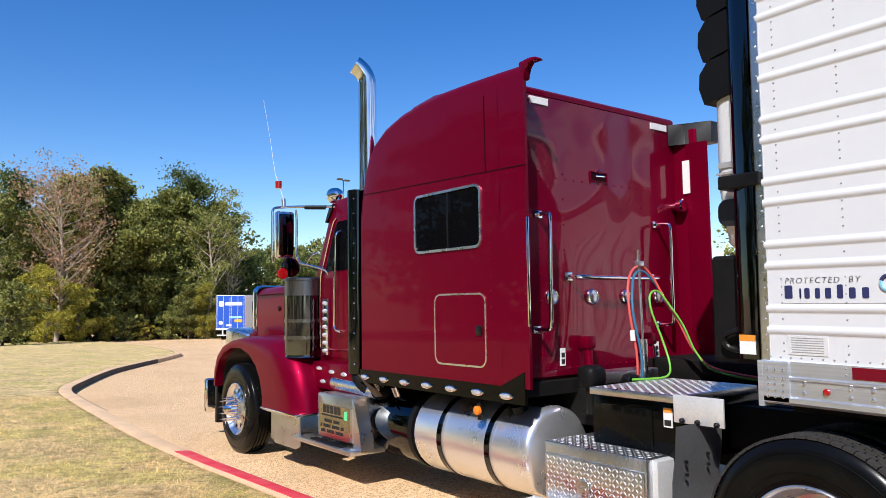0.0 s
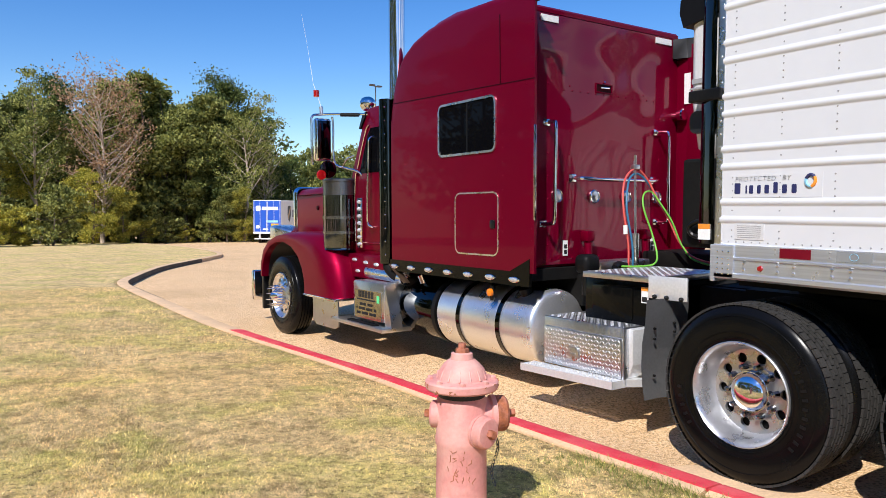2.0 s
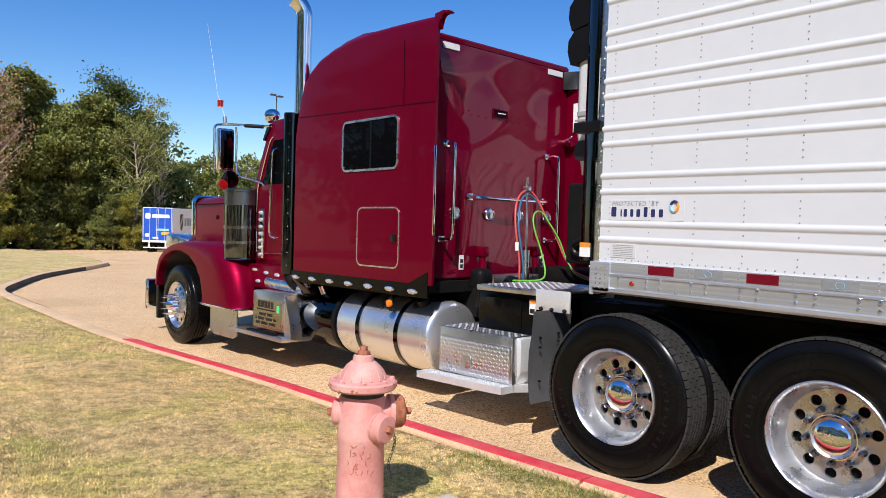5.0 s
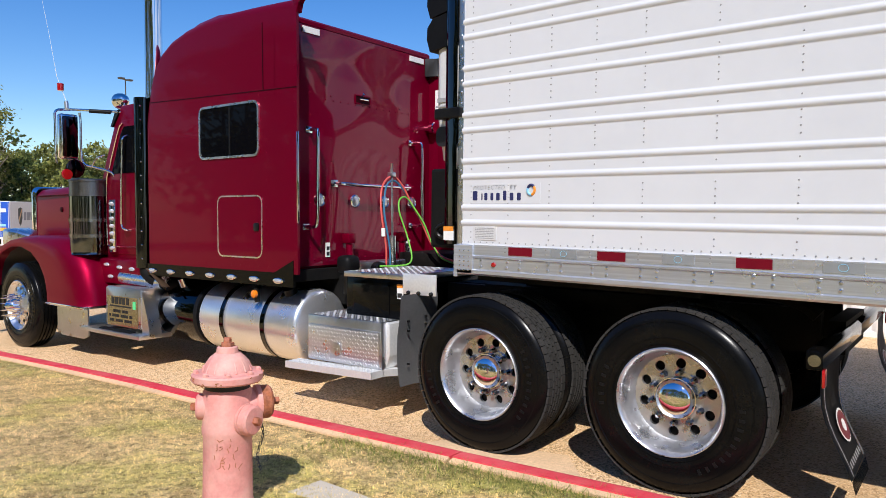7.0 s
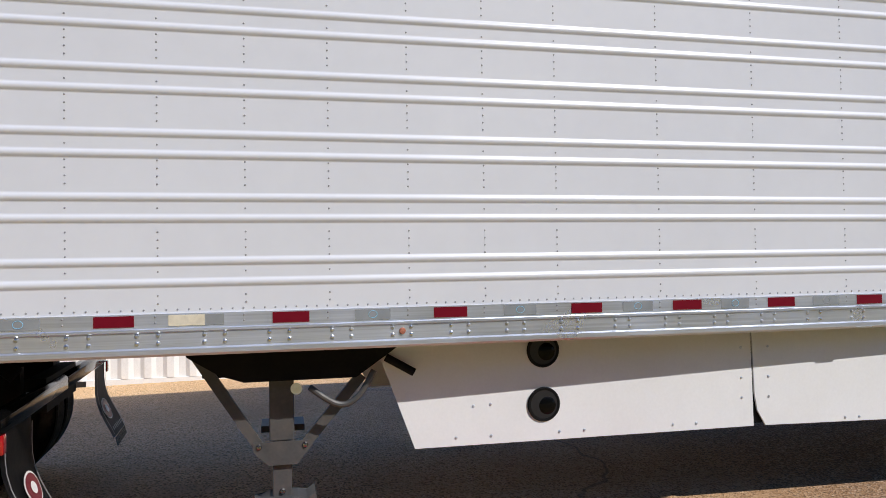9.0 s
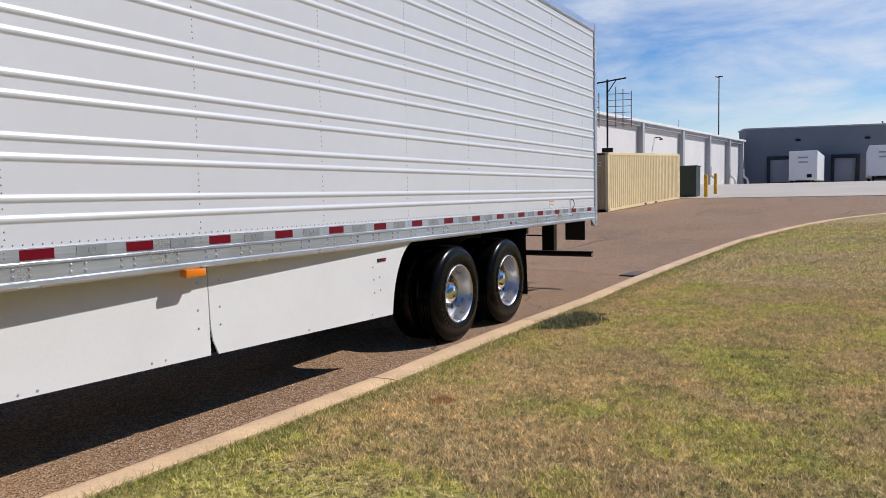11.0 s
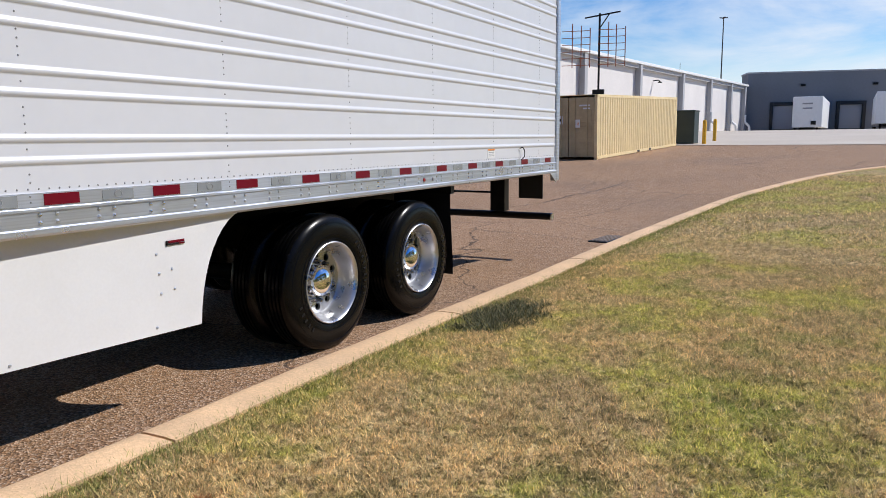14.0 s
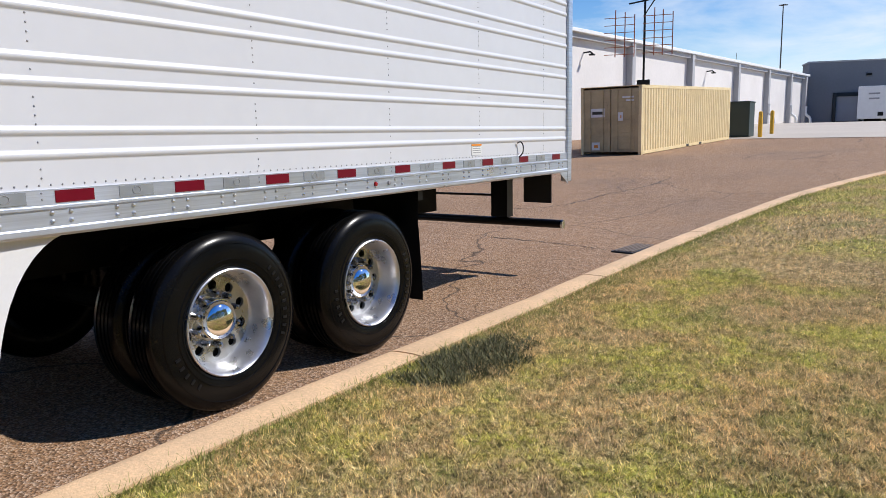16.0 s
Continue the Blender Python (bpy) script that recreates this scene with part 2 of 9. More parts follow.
def streaked_metal(name, base, rough, metal, stretch):
    """Metal with drawn streaks along its length and soft cloudy patches of gloss."""
    m = bpy.data.materials.new(name)
    m.use_nodes = True
    n, l = m.node_tree.nodes, m.node_tree.links
    b = n["Principled BSDF"]
    b.inputs["Metallic"].default_value = metal
    tc = n.new("ShaderNodeTexCoord")
    mp = n.new("ShaderNodeMapping")
    mp.inputs["Scale"].default_value = stretch
    l.new(tc.outputs["Object"], mp.inputs["Vector"])
    streak = n.new("ShaderNodeTexNoise")
    streak.inputs["Scale"].default_value, streak.inputs["Detail"].default_value = 1.0, 5.0
    l.new(mp.outputs["Vector"], streak.inputs["Vector"])
    cloud = n.new("ShaderNodeTexNoise")
    cloud.inputs["Scale"].default_value, cloud.inputs["Detail"].default_value = 2.2, 4.0
    l.new(tc.outputs["Object"], cloud.inputs["Vector"])
    r = n.new("ShaderNodeMapRange")
    r.inputs["From Min"].default_value, r.inputs["From Max"].default_value = 0.3, 0.7
    r.inputs["To Min"].default_value, r.inputs["To Max"].default_value = 0.82, 1.12
    l.new(streak.outputs["Fac"], r.inputs["Value"])
    sc = n.new("ShaderNodeVectorMath")
    sc.operation = "SCALE"
    sc.inputs[0].default_value = base
    l.new(r.outputs["Result"], sc.inputs["Scale"])
    l.new(sc.outputs["Vector"], b.inputs["Base Color"])
    rr = n.new("ShaderNodeMapRange")
    rr.inputs["From Min"].default_value, rr.inputs["From Max"].default_value = 0.3, 0.7
    rr.inputs["To Min"].default_value, rr.inputs["To Max"].default_value = rough - 0.12, rough + 0.12
    l.new(cloud.outputs["Fac"], rr.inputs["Value"])
    l.new(rr.outputs["Result"], b.inputs["Roughness"])
    return m


RAIL = streaked_metal("drawn_rail_aluminium", (0.60, 0.64, 0.72), 0.36, 0.75, (4.0, 0.7, 90.0))


def leaf_material(name, dark, light, rough=0.55):
    m = bpy.data.materials.new(name)
    m.use_nodes = True
    n, l = m.node_tree.nodes, m.node_tree.links
    b = n["Principled BSDF"]
    b.inputs["Roughness"].default_value = rough
    b.inputs["Specular IOR Level"].default_value = 0.25
    g = n.new("ShaderNodeNewGeometry")
    o = n.new("ShaderNodeObjectInfo")
    mx = n.new("ShaderNodeMix")
    mx.data_type = "RGBA"
    mx.inputs["A"].default_value, mx.inputs["B"].default_value = col(*dark), col(*light)
    l.new(g.outputs["Random Per Island"], mx.inputs["Factor"])
    hs = n.new("ShaderNodeHueSaturation")
    r = n.new("ShaderNodeMapRange")
    r.inputs["To Min"].default_value, r.inputs["To Max"].default_value = 0.75, 1.25
    l.new(o.outputs["Random"], r.inputs["Value"])
    l.new(r.outputs["Result"], hs.inputs["Value"])
    l.new(mx.outputs["Result"], hs.inputs["Color"])
    l.new(hs.outputs["Color"], b.inputs["Base Color"])
    # thin leaves let some of the sun through
    tr = n.new("ShaderNodeBsdfTranslucent")
    l.new(hs.outputs["Color"], tr.inputs["Color"])
    ms = n.new("ShaderNodeMixShader")
    ms.inputs["Fac"].default_value = 0.3
    l.new(b.outputs["BSDF"], ms.inputs[1])
    l.new(tr.outputs["BSDF"], ms.inputs[2])
    l.new(ms.outputs["Shader"], n["Material Output"].inputs["Surface"])
    return m


LEAF = leaf_material("green_leaves", (0.055, 0.078, 0.018), (0.40, 0.40, 0.11))
LEAF_YELLOW = leaf_material("yellowing_leaves", (0.15, 0.16, 0.022), (0.52, 0.45, 0.075))
LEAF_BROWN = leaf_material("browning_leaves", (0.30, 0.17, 0.09), (0.62, 0.40, 0.23))
LEAF_PINE = leaf_material("pine_needles", (0.038, 0.068, 0.018), (0.19, 0.23, 0.06))


# ---- mesh helpers ----
def part(name, bm, mat, parent=None, label="", smooth=None):
    me = bpy.data.meshes.new(name)
    bmesh.ops.recalc_face_normals(bm, faces=bm.faces)
    if smooth is not None:
        for f in bm.faces:
            f.smooth = True
        lim = radians(smooth)
        for e in bm.edges:
            if len(e.link_faces) == 2 and e.calc_face_angle(0) > lim:
                e.smooth = False
    bm.to_mesh(me)
    bm.free()
    me.materials.append(mat)
    ob = new(name, me)
    if parent:
        ob.parent = parent
    if label:
        ob["label"] = label
    return ob


def mesh_part(name, verts, faces, mat, parent=None, label=""):
    me = bpy.data.meshes.new(name)
    me.from_pydata(verts, [], faces)
    me.materials.append(mat)
    ob = new(name, me)
    if parent:
        ob.parent = parent
    if label:
        ob["label"] = label
    return ob


def empty(name, m=None, label="", category="", group="", kind=""):
    ob = new(name)
    ob.empty_display_size = 0.2
    if m is not None:
        ob.matrix_world = m
    return tagged(ob, label, category, group, kind)


def box(bm, x0, x1, y0, y1, z0, z1, bevel=0.0, seg=2):
    r = bmesh.ops.create_cube(bm, size=1.0)
    vs = r["verts"]
    for v in vs:
        v.co = Vector(((x0 + x1) / 2 + v.co.x * (x1 - x0), (y0 + y1) / 2 + v.co.y * (y1 - y0), (z0 + z1) / 2 + v.co.z * (z1 - z0)))
    if bevel:
        es = list({e for v in vs for e in v.link_edges})
        bmesh.ops.bevel(bm, geom=es, offset=bevel, segments=seg, affect="EDGES", profile=0.5)
    return bm


def prism(bm, pts, axis, a, b, bevel=0.0):
    """A closed outline swept along an axis from a to b. pts are the two other coordinates in order."""
    def at(p, c):
        return {"x": (c, p[0], p[1]), "y": (p[0], c, p[1]), "z": (p[0], p[1], c)}[axis]
    v0 = [bm.verts.new(at(p, a)) for p in pts]
    v1 = [bm.verts.new(at(p, b)) for p in pts]
    n = len(pts)
    fs = [bm.faces.new(v0), bm.faces.new(list(reversed(v1)))]
    for i in range(n):
        fs.append(bm.faces.new((v0[i], v1[i], v1[(i + 1) % n], v0[(i + 1) % n])))
    if bevel:
        es = list({e for f in fs for e in f.edges})
        bmesh.ops.bevel(bm, geom=es, offset=bevel, segments=2, affect="EDGES", profile=0.5)
    return bm


def loft(bm, rings, close_ring=False, cap=False):
    """Joins rings of equal length into a sheet."""
    vs = [[bm.verts.new(p) for p in r] for r in rings]
    n = len(rings[0])
    for a, b in zip(vs, vs[1:]):
        for i in range(n if close_ring else n - 1):
            j = (i + 1) % n
            bm.faces.new((a[i], a[j], b[j], b[i]))
    if cap:
        bm.faces.new(vs[0])
        bm.faces.new(list(reversed(vs[-1])))
    return bm


def revolve(bm, profile, n=40, at=(0, 0, 0), axis="x"):
    """Turns (along, radius) pairs round an axis through at."""
    rings = []
    for d, r in profile:
        ring = []
        for i in range(n):
            a = 2 * math.pi * i / n
            c, s = r * math.cos(a), r * math.sin(a)
            p = {"x": (d, c, s), "y": (c, d, s), "z": (c, s, d)}[axis]
            ring.append((at[0] + p[0], at[1] + p[1], at[2] + p[2]))
        rings.append(ring)
    return loft(bm, rings, close_ring=True)


def tube(bm, pts, r, n=10, cap=True, closed=False):
    """A round tube along points; r is one radius or one for each point."""
    pts = [Vector(p) for p in pts]
    rs = r if isinstance(r, (list, tuple)) else [r] * len(pts)
    rings, ref = [], None
    for i, p in enumerate(pts):
        if closed:
            d = (pts[(i + 1) % len(pts)] - pts[i - 1]).normalized()
        else:
            d = (pts[min(i + 1, len(pts) - 1)] - pts[max(i - 1, 0)]).normalized()
        if ref is None:
            ref = d.orthogonal().normalized()
        ref = (ref - d * ref.dot(d)).normalized()
        bi = d.cross(ref)
        rings.append([p + (ref * math.cos(2 * math.pi * k / n) + bi * math.sin(2 * math.pi * k / n)) * rs[i] for k in range(n)])
    if closed:
        rings.append(rings[0])
    loft(bm, rings, close_ring=True, cap=cap and not closed)
    return bm


def smooth_path(pts, k=6):
    """Catmull-Rom points through pts."""
    p = [Vector(q) for q in pts]
    p = [p[0] * 2 - p[1]] + p + [p[-1] * 2 - p[-2]]
    out = []
    for i in range(1, len(p) - 2):
        for j in range(k):
            t = j / k
            out.append(0.5 * ((2 * p[i]) + (p[i + 1] - p[i - 1]) * t + (2 * p[i - 1] - 5 * p[i] + 4 * p[i + 1] - p[i + 2]) * t * t
                              + (3 * p[i] - p[i - 1] - 3 * p[i + 1] + p[i + 2]) * t ** 3))
    out.append(p[-2])
    return out


def rounded(x0, x1, y0, y1, r, k=5):
    """The corners of a rounded rectangle in order."""
    out = []
    for cx, cy, a0 in ((x1 - r, y1 - r, 0), (x0 + r, y1 - r, 90), (x0 + r, y0 + r, 180), (x1 - r, y0 + r, 270)):
        for i in range(k + 1):
            a = radians(a0 + 90 * i / k)
            out.append((cx + r * math.cos(a), cy + r * math.sin(a)))
    return out


def domes(points, normal_axis, sign, r, h, k=6):
    """Low domes (rivet heads, nuts) at the points, as vertex and face lists."""
    vs, fs = [], []
    for p in points:
        b = len(vs)
        for rad, up in ((1.0, 0.0), (0.7, 0.75)):
            for i in range(k):
                a = 2 * math.pi * i / k
                c, s = r * rad * math.cos(a), r * rad * math.sin(a)
                d = sign * h * up
                q = {"x": (d, c, s), "y": (c, d, s), "z": (c, s, d)}[normal_axis]
                vs.append((p[0] + q[0], p[1] + q[1], p[2] + q[2]))
        d = sign * h
        q = {"x": (d, 0, 0), "y": (0, d, 0), "z": (0, 0, d)}[normal_axis]
        vs.append((p[0] + q[0], p[1] + q[1], p[2] + q[2]))
        for i in range(k):
            j = (i + 1) % k
            fs.append((b + i, b + j, b + k + j, b + k + i))
            fs.append((b + k + i, b + k + j, b + 2 * k))
    return vs, fs


def text_mesh(body, size, m, mat, name="lettering", parent=None, depth=0.001, align="LEFT", shear=0.0, offset=0.0, space=1.0):
    """Letters as a mesh, lying in the plane of pose m (x along the words, y up, z out of the face)."""
    cu = bpy.data.curves.new(name, "FONT")
    cu.body, cu.size, cu.extrude, cu.align_x, cu.shear, cu.offset = body, size, depth, align, shear, offset
    cu.space_character = space
    cu.resolution_u = 3
    tmp = new("tmp_text", cu)
    bpy.context.view_layer.update()
    me = bpy.data.meshes.new_from_object(tmp.evaluated_get(bpy.context.evaluated_depsgraph_get()))
    bpy.data.objects.remove(tmp)
    bpy.data.curves.remove(cu)
    me.name = name
    me.transform(m)
    me.materials.clear()
    me.materials.append(mat)
    ob = new(name, me)
    if parent:
        ob.parent = parent
    return ob
GLOSS_BLACK = material("gloss_black", (0.003, 0.003, 0.003), rough=0.10, var=0.05, fine=0.02, spec=0.14)

# ---- ground ----
def gz(y):
    """Height of the yard: level under the trailer, falling ahead of it and rising behind it."""
    if y > 9:
        return -0.18 - 0.030 * (min(y, 110) - 9)
    if y > -1.6:
        return -0.017 * (y + 1.6)
    if y < -13:
        # the yard crests before the docks and dips to them
        return 0.032 * (-max(y, -76) - 13) - 0.11 * min(8.0, max(0.0, -y - 76))
    return 0.0


def kz(y):
    """Height of the kerb's foot and the lawn's edge, which stay level a little farther than the road."""
    if 3 < y <= 9:
        return -0.18 * ((y - 3) / 6) ** 1.5
    return 0.0 if -1.6 < y <= 3 else gz(y)


KERB_PTS = [(-40, -58), (-22, -50), (-10, -42.5), (-5.2, -37.6), (-2.6, -34.6), (-0.76, -31.7), (0.98, -28.1), (2.27, -23.0), (2.78, -19.4), (3.2, -15.0), (3.37, -12.0), (3.42, -9.0),
            (3.35, -6.2), (3.31, -3.4), (3.17, -0.6), (2.95, 1.3), (2.82, 2.4), (2.715, 3.4), (2.645, 4.6), (2.545, 6.0), (2.42, 8.0), (2.33, 11.0),
            (2.34, 15.0), (2.46, 17.6), (3.0, 19.8), (4.5, 24.4), (6.1, 27.9), (8.0, 31.8), (9.6, 36.0), (10.8, 44.0), (11.7, 57.0), (11.5, 76.0)]
KERB_LINE = smooth_path([(x, y, 0) for x, y in KERB_PTS], 10)
_ky = np.array([p.y for p in KERB_LINE])
_kx = np.array([p.x for p in KERB_LINE])


def kerb_x(y):
    return float(np.interp(y, _ky, _kx))


def asphalt_material():
    m = bpy.data.materials.new("tan_chip_asphalt")
    m.use_nodes = True
    n, l = m.node_tree.nodes, m.node_tree.links
    b = n["Principled BSDF"]
    b.inputs["Roughness"].default_value = 0.88
    b.inputs["Specular IOR Level"].default_value = 0.3
    tc = n.new("ShaderNodeTexCoord")
    def noise_node(scale, detail=4.0, rough=0.55):
        q = n.new("ShaderNodeTexNoise")
        q.inputs["Scale"].default_value, q.inputs["Detail"].default_value, q.inputs["Roughness"].default_value = scale, detail, rough
        l.new(tc.outputs["Object"], q.inputs["Vector"])
        return q.outputs["Fac"]
    vor = n.new("ShaderNodeTexVoronoi")
    vor.inputs["Scale"].default_value = 78.0
    l.new(tc.outputs["Object"], vor.inputs["Vector"])
    ramp = n.new("ShaderNodeValToRGB")
    e = ramp.color_ramp.elements
    e[0].position, e[0].color = 0.04, col(0.38, 0.23, 0.108)
    e[1].position, e[1].color = 0.95, col(0.93, 0.67, 0.405)
    e.new(0.34).color = col(0.75, 0.468, 0.232)
    sep = n.new("ShaderNodeSeparateColor")
    l.new(vor.outputs["Color"], sep.inputs["Color"])
    l.new(sep.outputs["Red"], ramp.inputs["Fac"])
    # worn, oil-darkened and bleached areas
    def mixed(a, fac, c, lo, hi, amount):
        r = n.new("ShaderNodeMapRange")
        r.inputs["From Min"].default_value, r.inputs["From Max"].default_value, r.inputs["To Max"].default_value = lo, hi, amount
        l.new(fac, r.inputs["Value"])
        x = n.new("ShaderNodeMix")
        x.data_type = "RGBA"
        x.inputs["B"].default_value = col(*c)
        l.new(r.outputs["Result"], x.inputs["Factor"])
        l.new(a, x.inputs["A"])
        return x.outputs["Result"]
    c1 = mixed(ramp.outputs["Color"], noise_node(0.35, 5.0), (0.48, 0.295, 0.145), 0.46, 0.70, 0.5)
    c2 = mixed(c1, noise_node(2.2, 5.0), (0.66, 0.45, 0.25), 0.5, 0.75, 0.5)
    # the yard behind is darker and redder than the drive ahead
    sxyz = n.new("ShaderNodeSeparateXYZ")
    l.new(tc.outputs["Object"], sxyz.inputs["Vector"])
    rear = n.new("ShaderNodeMapRange")
    rear.inputs["From Min"].default_value, rear.inputs["From Max"].default_value, rear.inputs["To Max"].default_value = -1.5, -6.0, 1.0
    l.new(sxyz.outputs["Y"], rear.inputs["Value"])
    worn = n.new("ShaderNodeMix")
    worn.data_type, worn.blend_type = "RGBA", "MULTIPLY"
    worn.inputs["B"].default_value = col(0.46, 0.405, 0.40)
    l.new(rear.outputs["Result"], worn.inputs["Factor"])
    l.new(c2, worn.inputs["A"])
    c3 = worn.outputs["Result"]
    # wandering cracks
    warp = n.new("ShaderNodeTexNoise")
    warp.inputs["Scale"].default_value, warp.inputs["Detail"].default_value = 0.7, 9.0
    l.new(tc.outputs["Object"], warp.inputs["Vector"])
    add = n.new("ShaderNodeVectorMath")
    add.operation = "MULTIPLY_ADD"
    add.inputs[1].default_value = (1.6, 1.6, 0)
    l.new(warp.outputs["Color"], add.inputs[0])
    l.new(tc.outputs["Object"], add.inputs[2])
    crack = n.new("ShaderNodeTexVoronoi")
    crack.feature = "DISTANCE_TO_EDGE"
    crack.inputs["Scale"].default_value = 0.17
    l.new(add.outputs["Vector"], crack.inputs["Vector"])
    def where_worn(f):
        k = n.new("ShaderNodeMath")
        k.operation = "MULTIPLY"
        l.new(f, k.inputs[0])
        l.new(rear.outputs["Result"], k.inputs[1])
        return k.outputs["Value"]
    c3 = mixed(c3, where_worn(noise_node(0.22, 6.0, 0.6)), (0.20, 0.135, 0.095), 0.48, 0.66, 0.5)
    c3 = mixed(c3, where_worn(sep.outputs["Green"]), (0.085, 0.052, 0.032), 0.66, 0.74, 0.72)
    c3 = mixed(c3, where_worn(sep.outputs["Blue"]), (0.62, 0.46, 0.33), 0.74, 0.82, 0.6)
    c3 = mixed(c3, where_worn(noise_node(48.0, 3.0, 0.7)), (0.17, 0.10, 0.058), 0.52, 0.66, 0.55)
    c3 = mixed(c3, where_worn(noise_node(30.0, 3.0, 0.7)), (0.70, 0.52, 0.35), 0.58, 0.70, 0.30)
    cm = n.new("ShaderNodeMapRange")
    cm.inputs["From Min"].default_value, cm.inputs["From Max"].default_value, cm.inputs["To Max"].default_value = 0.0034, 0.0010, 0.8
    l.new(crack.outputs["Distance"], cm.inputs["Value"])
    cx = n.new("ShaderNodeMix")
    cx.data_type = "RGBA"
    cx.inputs["B"].default_value = col(0.055, 0.040, 0.030)
    l.new(where_worn(cm.outputs["Result"]), cx.inputs["Factor"])
    l.new(c3, cx.inputs["A"])
    c4 = cx.outputs["Result"]
    l.new(c4, b.inputs["Base Color"])
    bp = n.new("ShaderNodeBump")
    bp.inputs["Strength"].default_value, bp.inputs["Distance"].default_value = 0.9, 0.009
    l.new(vor.outputs["Distance"], bp.inputs["Height"])
    l.new(bp.outputs["Normal"], b.inputs["Normal"])
    return m


def turf_colour(n, l, tc):
    """Straw, brown, yellow-green and green patches of the lawn; greener beside the trailer."""
    sxyz = n.new("ShaderNodeSeparateXYZ")
    l.new(tc.outputs["Object"], sxyz.inputs["Vector"])
    rear = n.new("ShaderNodeMapRange")
    rear.inputs["From Min"].default_value, rear.inputs["From Max"].default_value = 2.5, -3.5
    rear.inputs["To Min"].default_value, rear.inputs["To Max"].default_value = 0.52, 1.0
    l.new(sxyz.outputs["Y"], rear.inputs["Value"])
    def patch(a, scale, off, lo, hi, amount, c, by_rear):
        mp = n.new("ShaderNodeMapping")
        mp.inputs["Location"].default_value = (off, off * 0.7, 0)
        l.new(tc.outputs["Object"], mp.inputs["Vector"])
        q = n.new("ShaderNodeTexNoise")
        q.inputs["Scale"].default_value, q.inputs["Detail"].default_value, q.inputs["Roughness"].default_value = scale, 7.0, 0.7
        l.new(mp.outputs["Vector"], q.inputs["Vector"])
        r = n.new("ShaderNodeMapRange")
        r.inputs["From Min"].default_value, r.inputs["From Max"].default_value, r.inputs["To Max"].default_value = lo, hi, amount
        l.new(q.outputs["Fac"], r.inputs["Value"])
        f = r.outputs["Result"]
        if by_rear:
            k = n.new("ShaderNodeMath")
            k.operation = "MULTIPLY"
            l.new(f, k.inputs[0])
            l.new(rear.outputs["Result"], k.inputs[1])
            f = k.outputs["Value"]
        x = n.new("ShaderNodeMix")
        x.data_type = "RGBA"
        if isinstance(a, tuple):
            x.inputs["A"].default_value = col(*a)
        else:
            l.new(a, x.inputs["A"])
        x.inputs["B"].default_value = col(*c)
        l.new(f, x.inputs["Factor"])
        return x.outputs["Result"]
    c = patch((0.95, 0.69, 0.33), 1.7, 0.0, 0.44, 0.64, 0.7, (0.64, 0.445, 0.205), False)
    # the lawn beside the trailer is browner, with live green in it
    brown = n.new("ShaderNodeMapRange")
    brown.inputs["From Min"].default_value, brown.inputs["From Max"].default_value, brown.inputs["To Max"].default_value = -2.0, -5.5, 0.62
    l.new(sxyz.outputs["Y"], brown.inputs["Value"])
    x = n.new("ShaderNodeMix")
    x.data_type = "RGBA"
    x.inputs["B"].default_value = col(0.64, 0.44, 0.22)
    l.new(brown.outputs["Result"], x.inputs["Factor"])
    l.new(c, x.inputs["A"])
    c = x.outputs["Result"]
    c = patch(c, 0.6, 5.0, 0.46, 0.58, 0.8, (0.60, 0.44, 0.25), True)
    c = patch(c, 0.75, 11.0, 0.49, 0.58, 0.85, (0.58, 0.57, 0.105), True)
    c = patch(c, 1.3, 19.0, 0.53, 0.62, 0.75, (0.25, 0.30, 0.055), True)
    c = patch(c, 6.0, 31.0, 0.47, 0.62, 0.68, (0.27, 0.175, 0.082), False)
    # tufts: dark thatch, its colour holding the shade of the gaps, between pale dead heads
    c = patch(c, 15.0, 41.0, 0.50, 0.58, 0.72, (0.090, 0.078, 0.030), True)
    return patch(c, 19.0, 53.0, 0.53, 0.60, 0.68, (0.92, 0.74, 0.39), True)


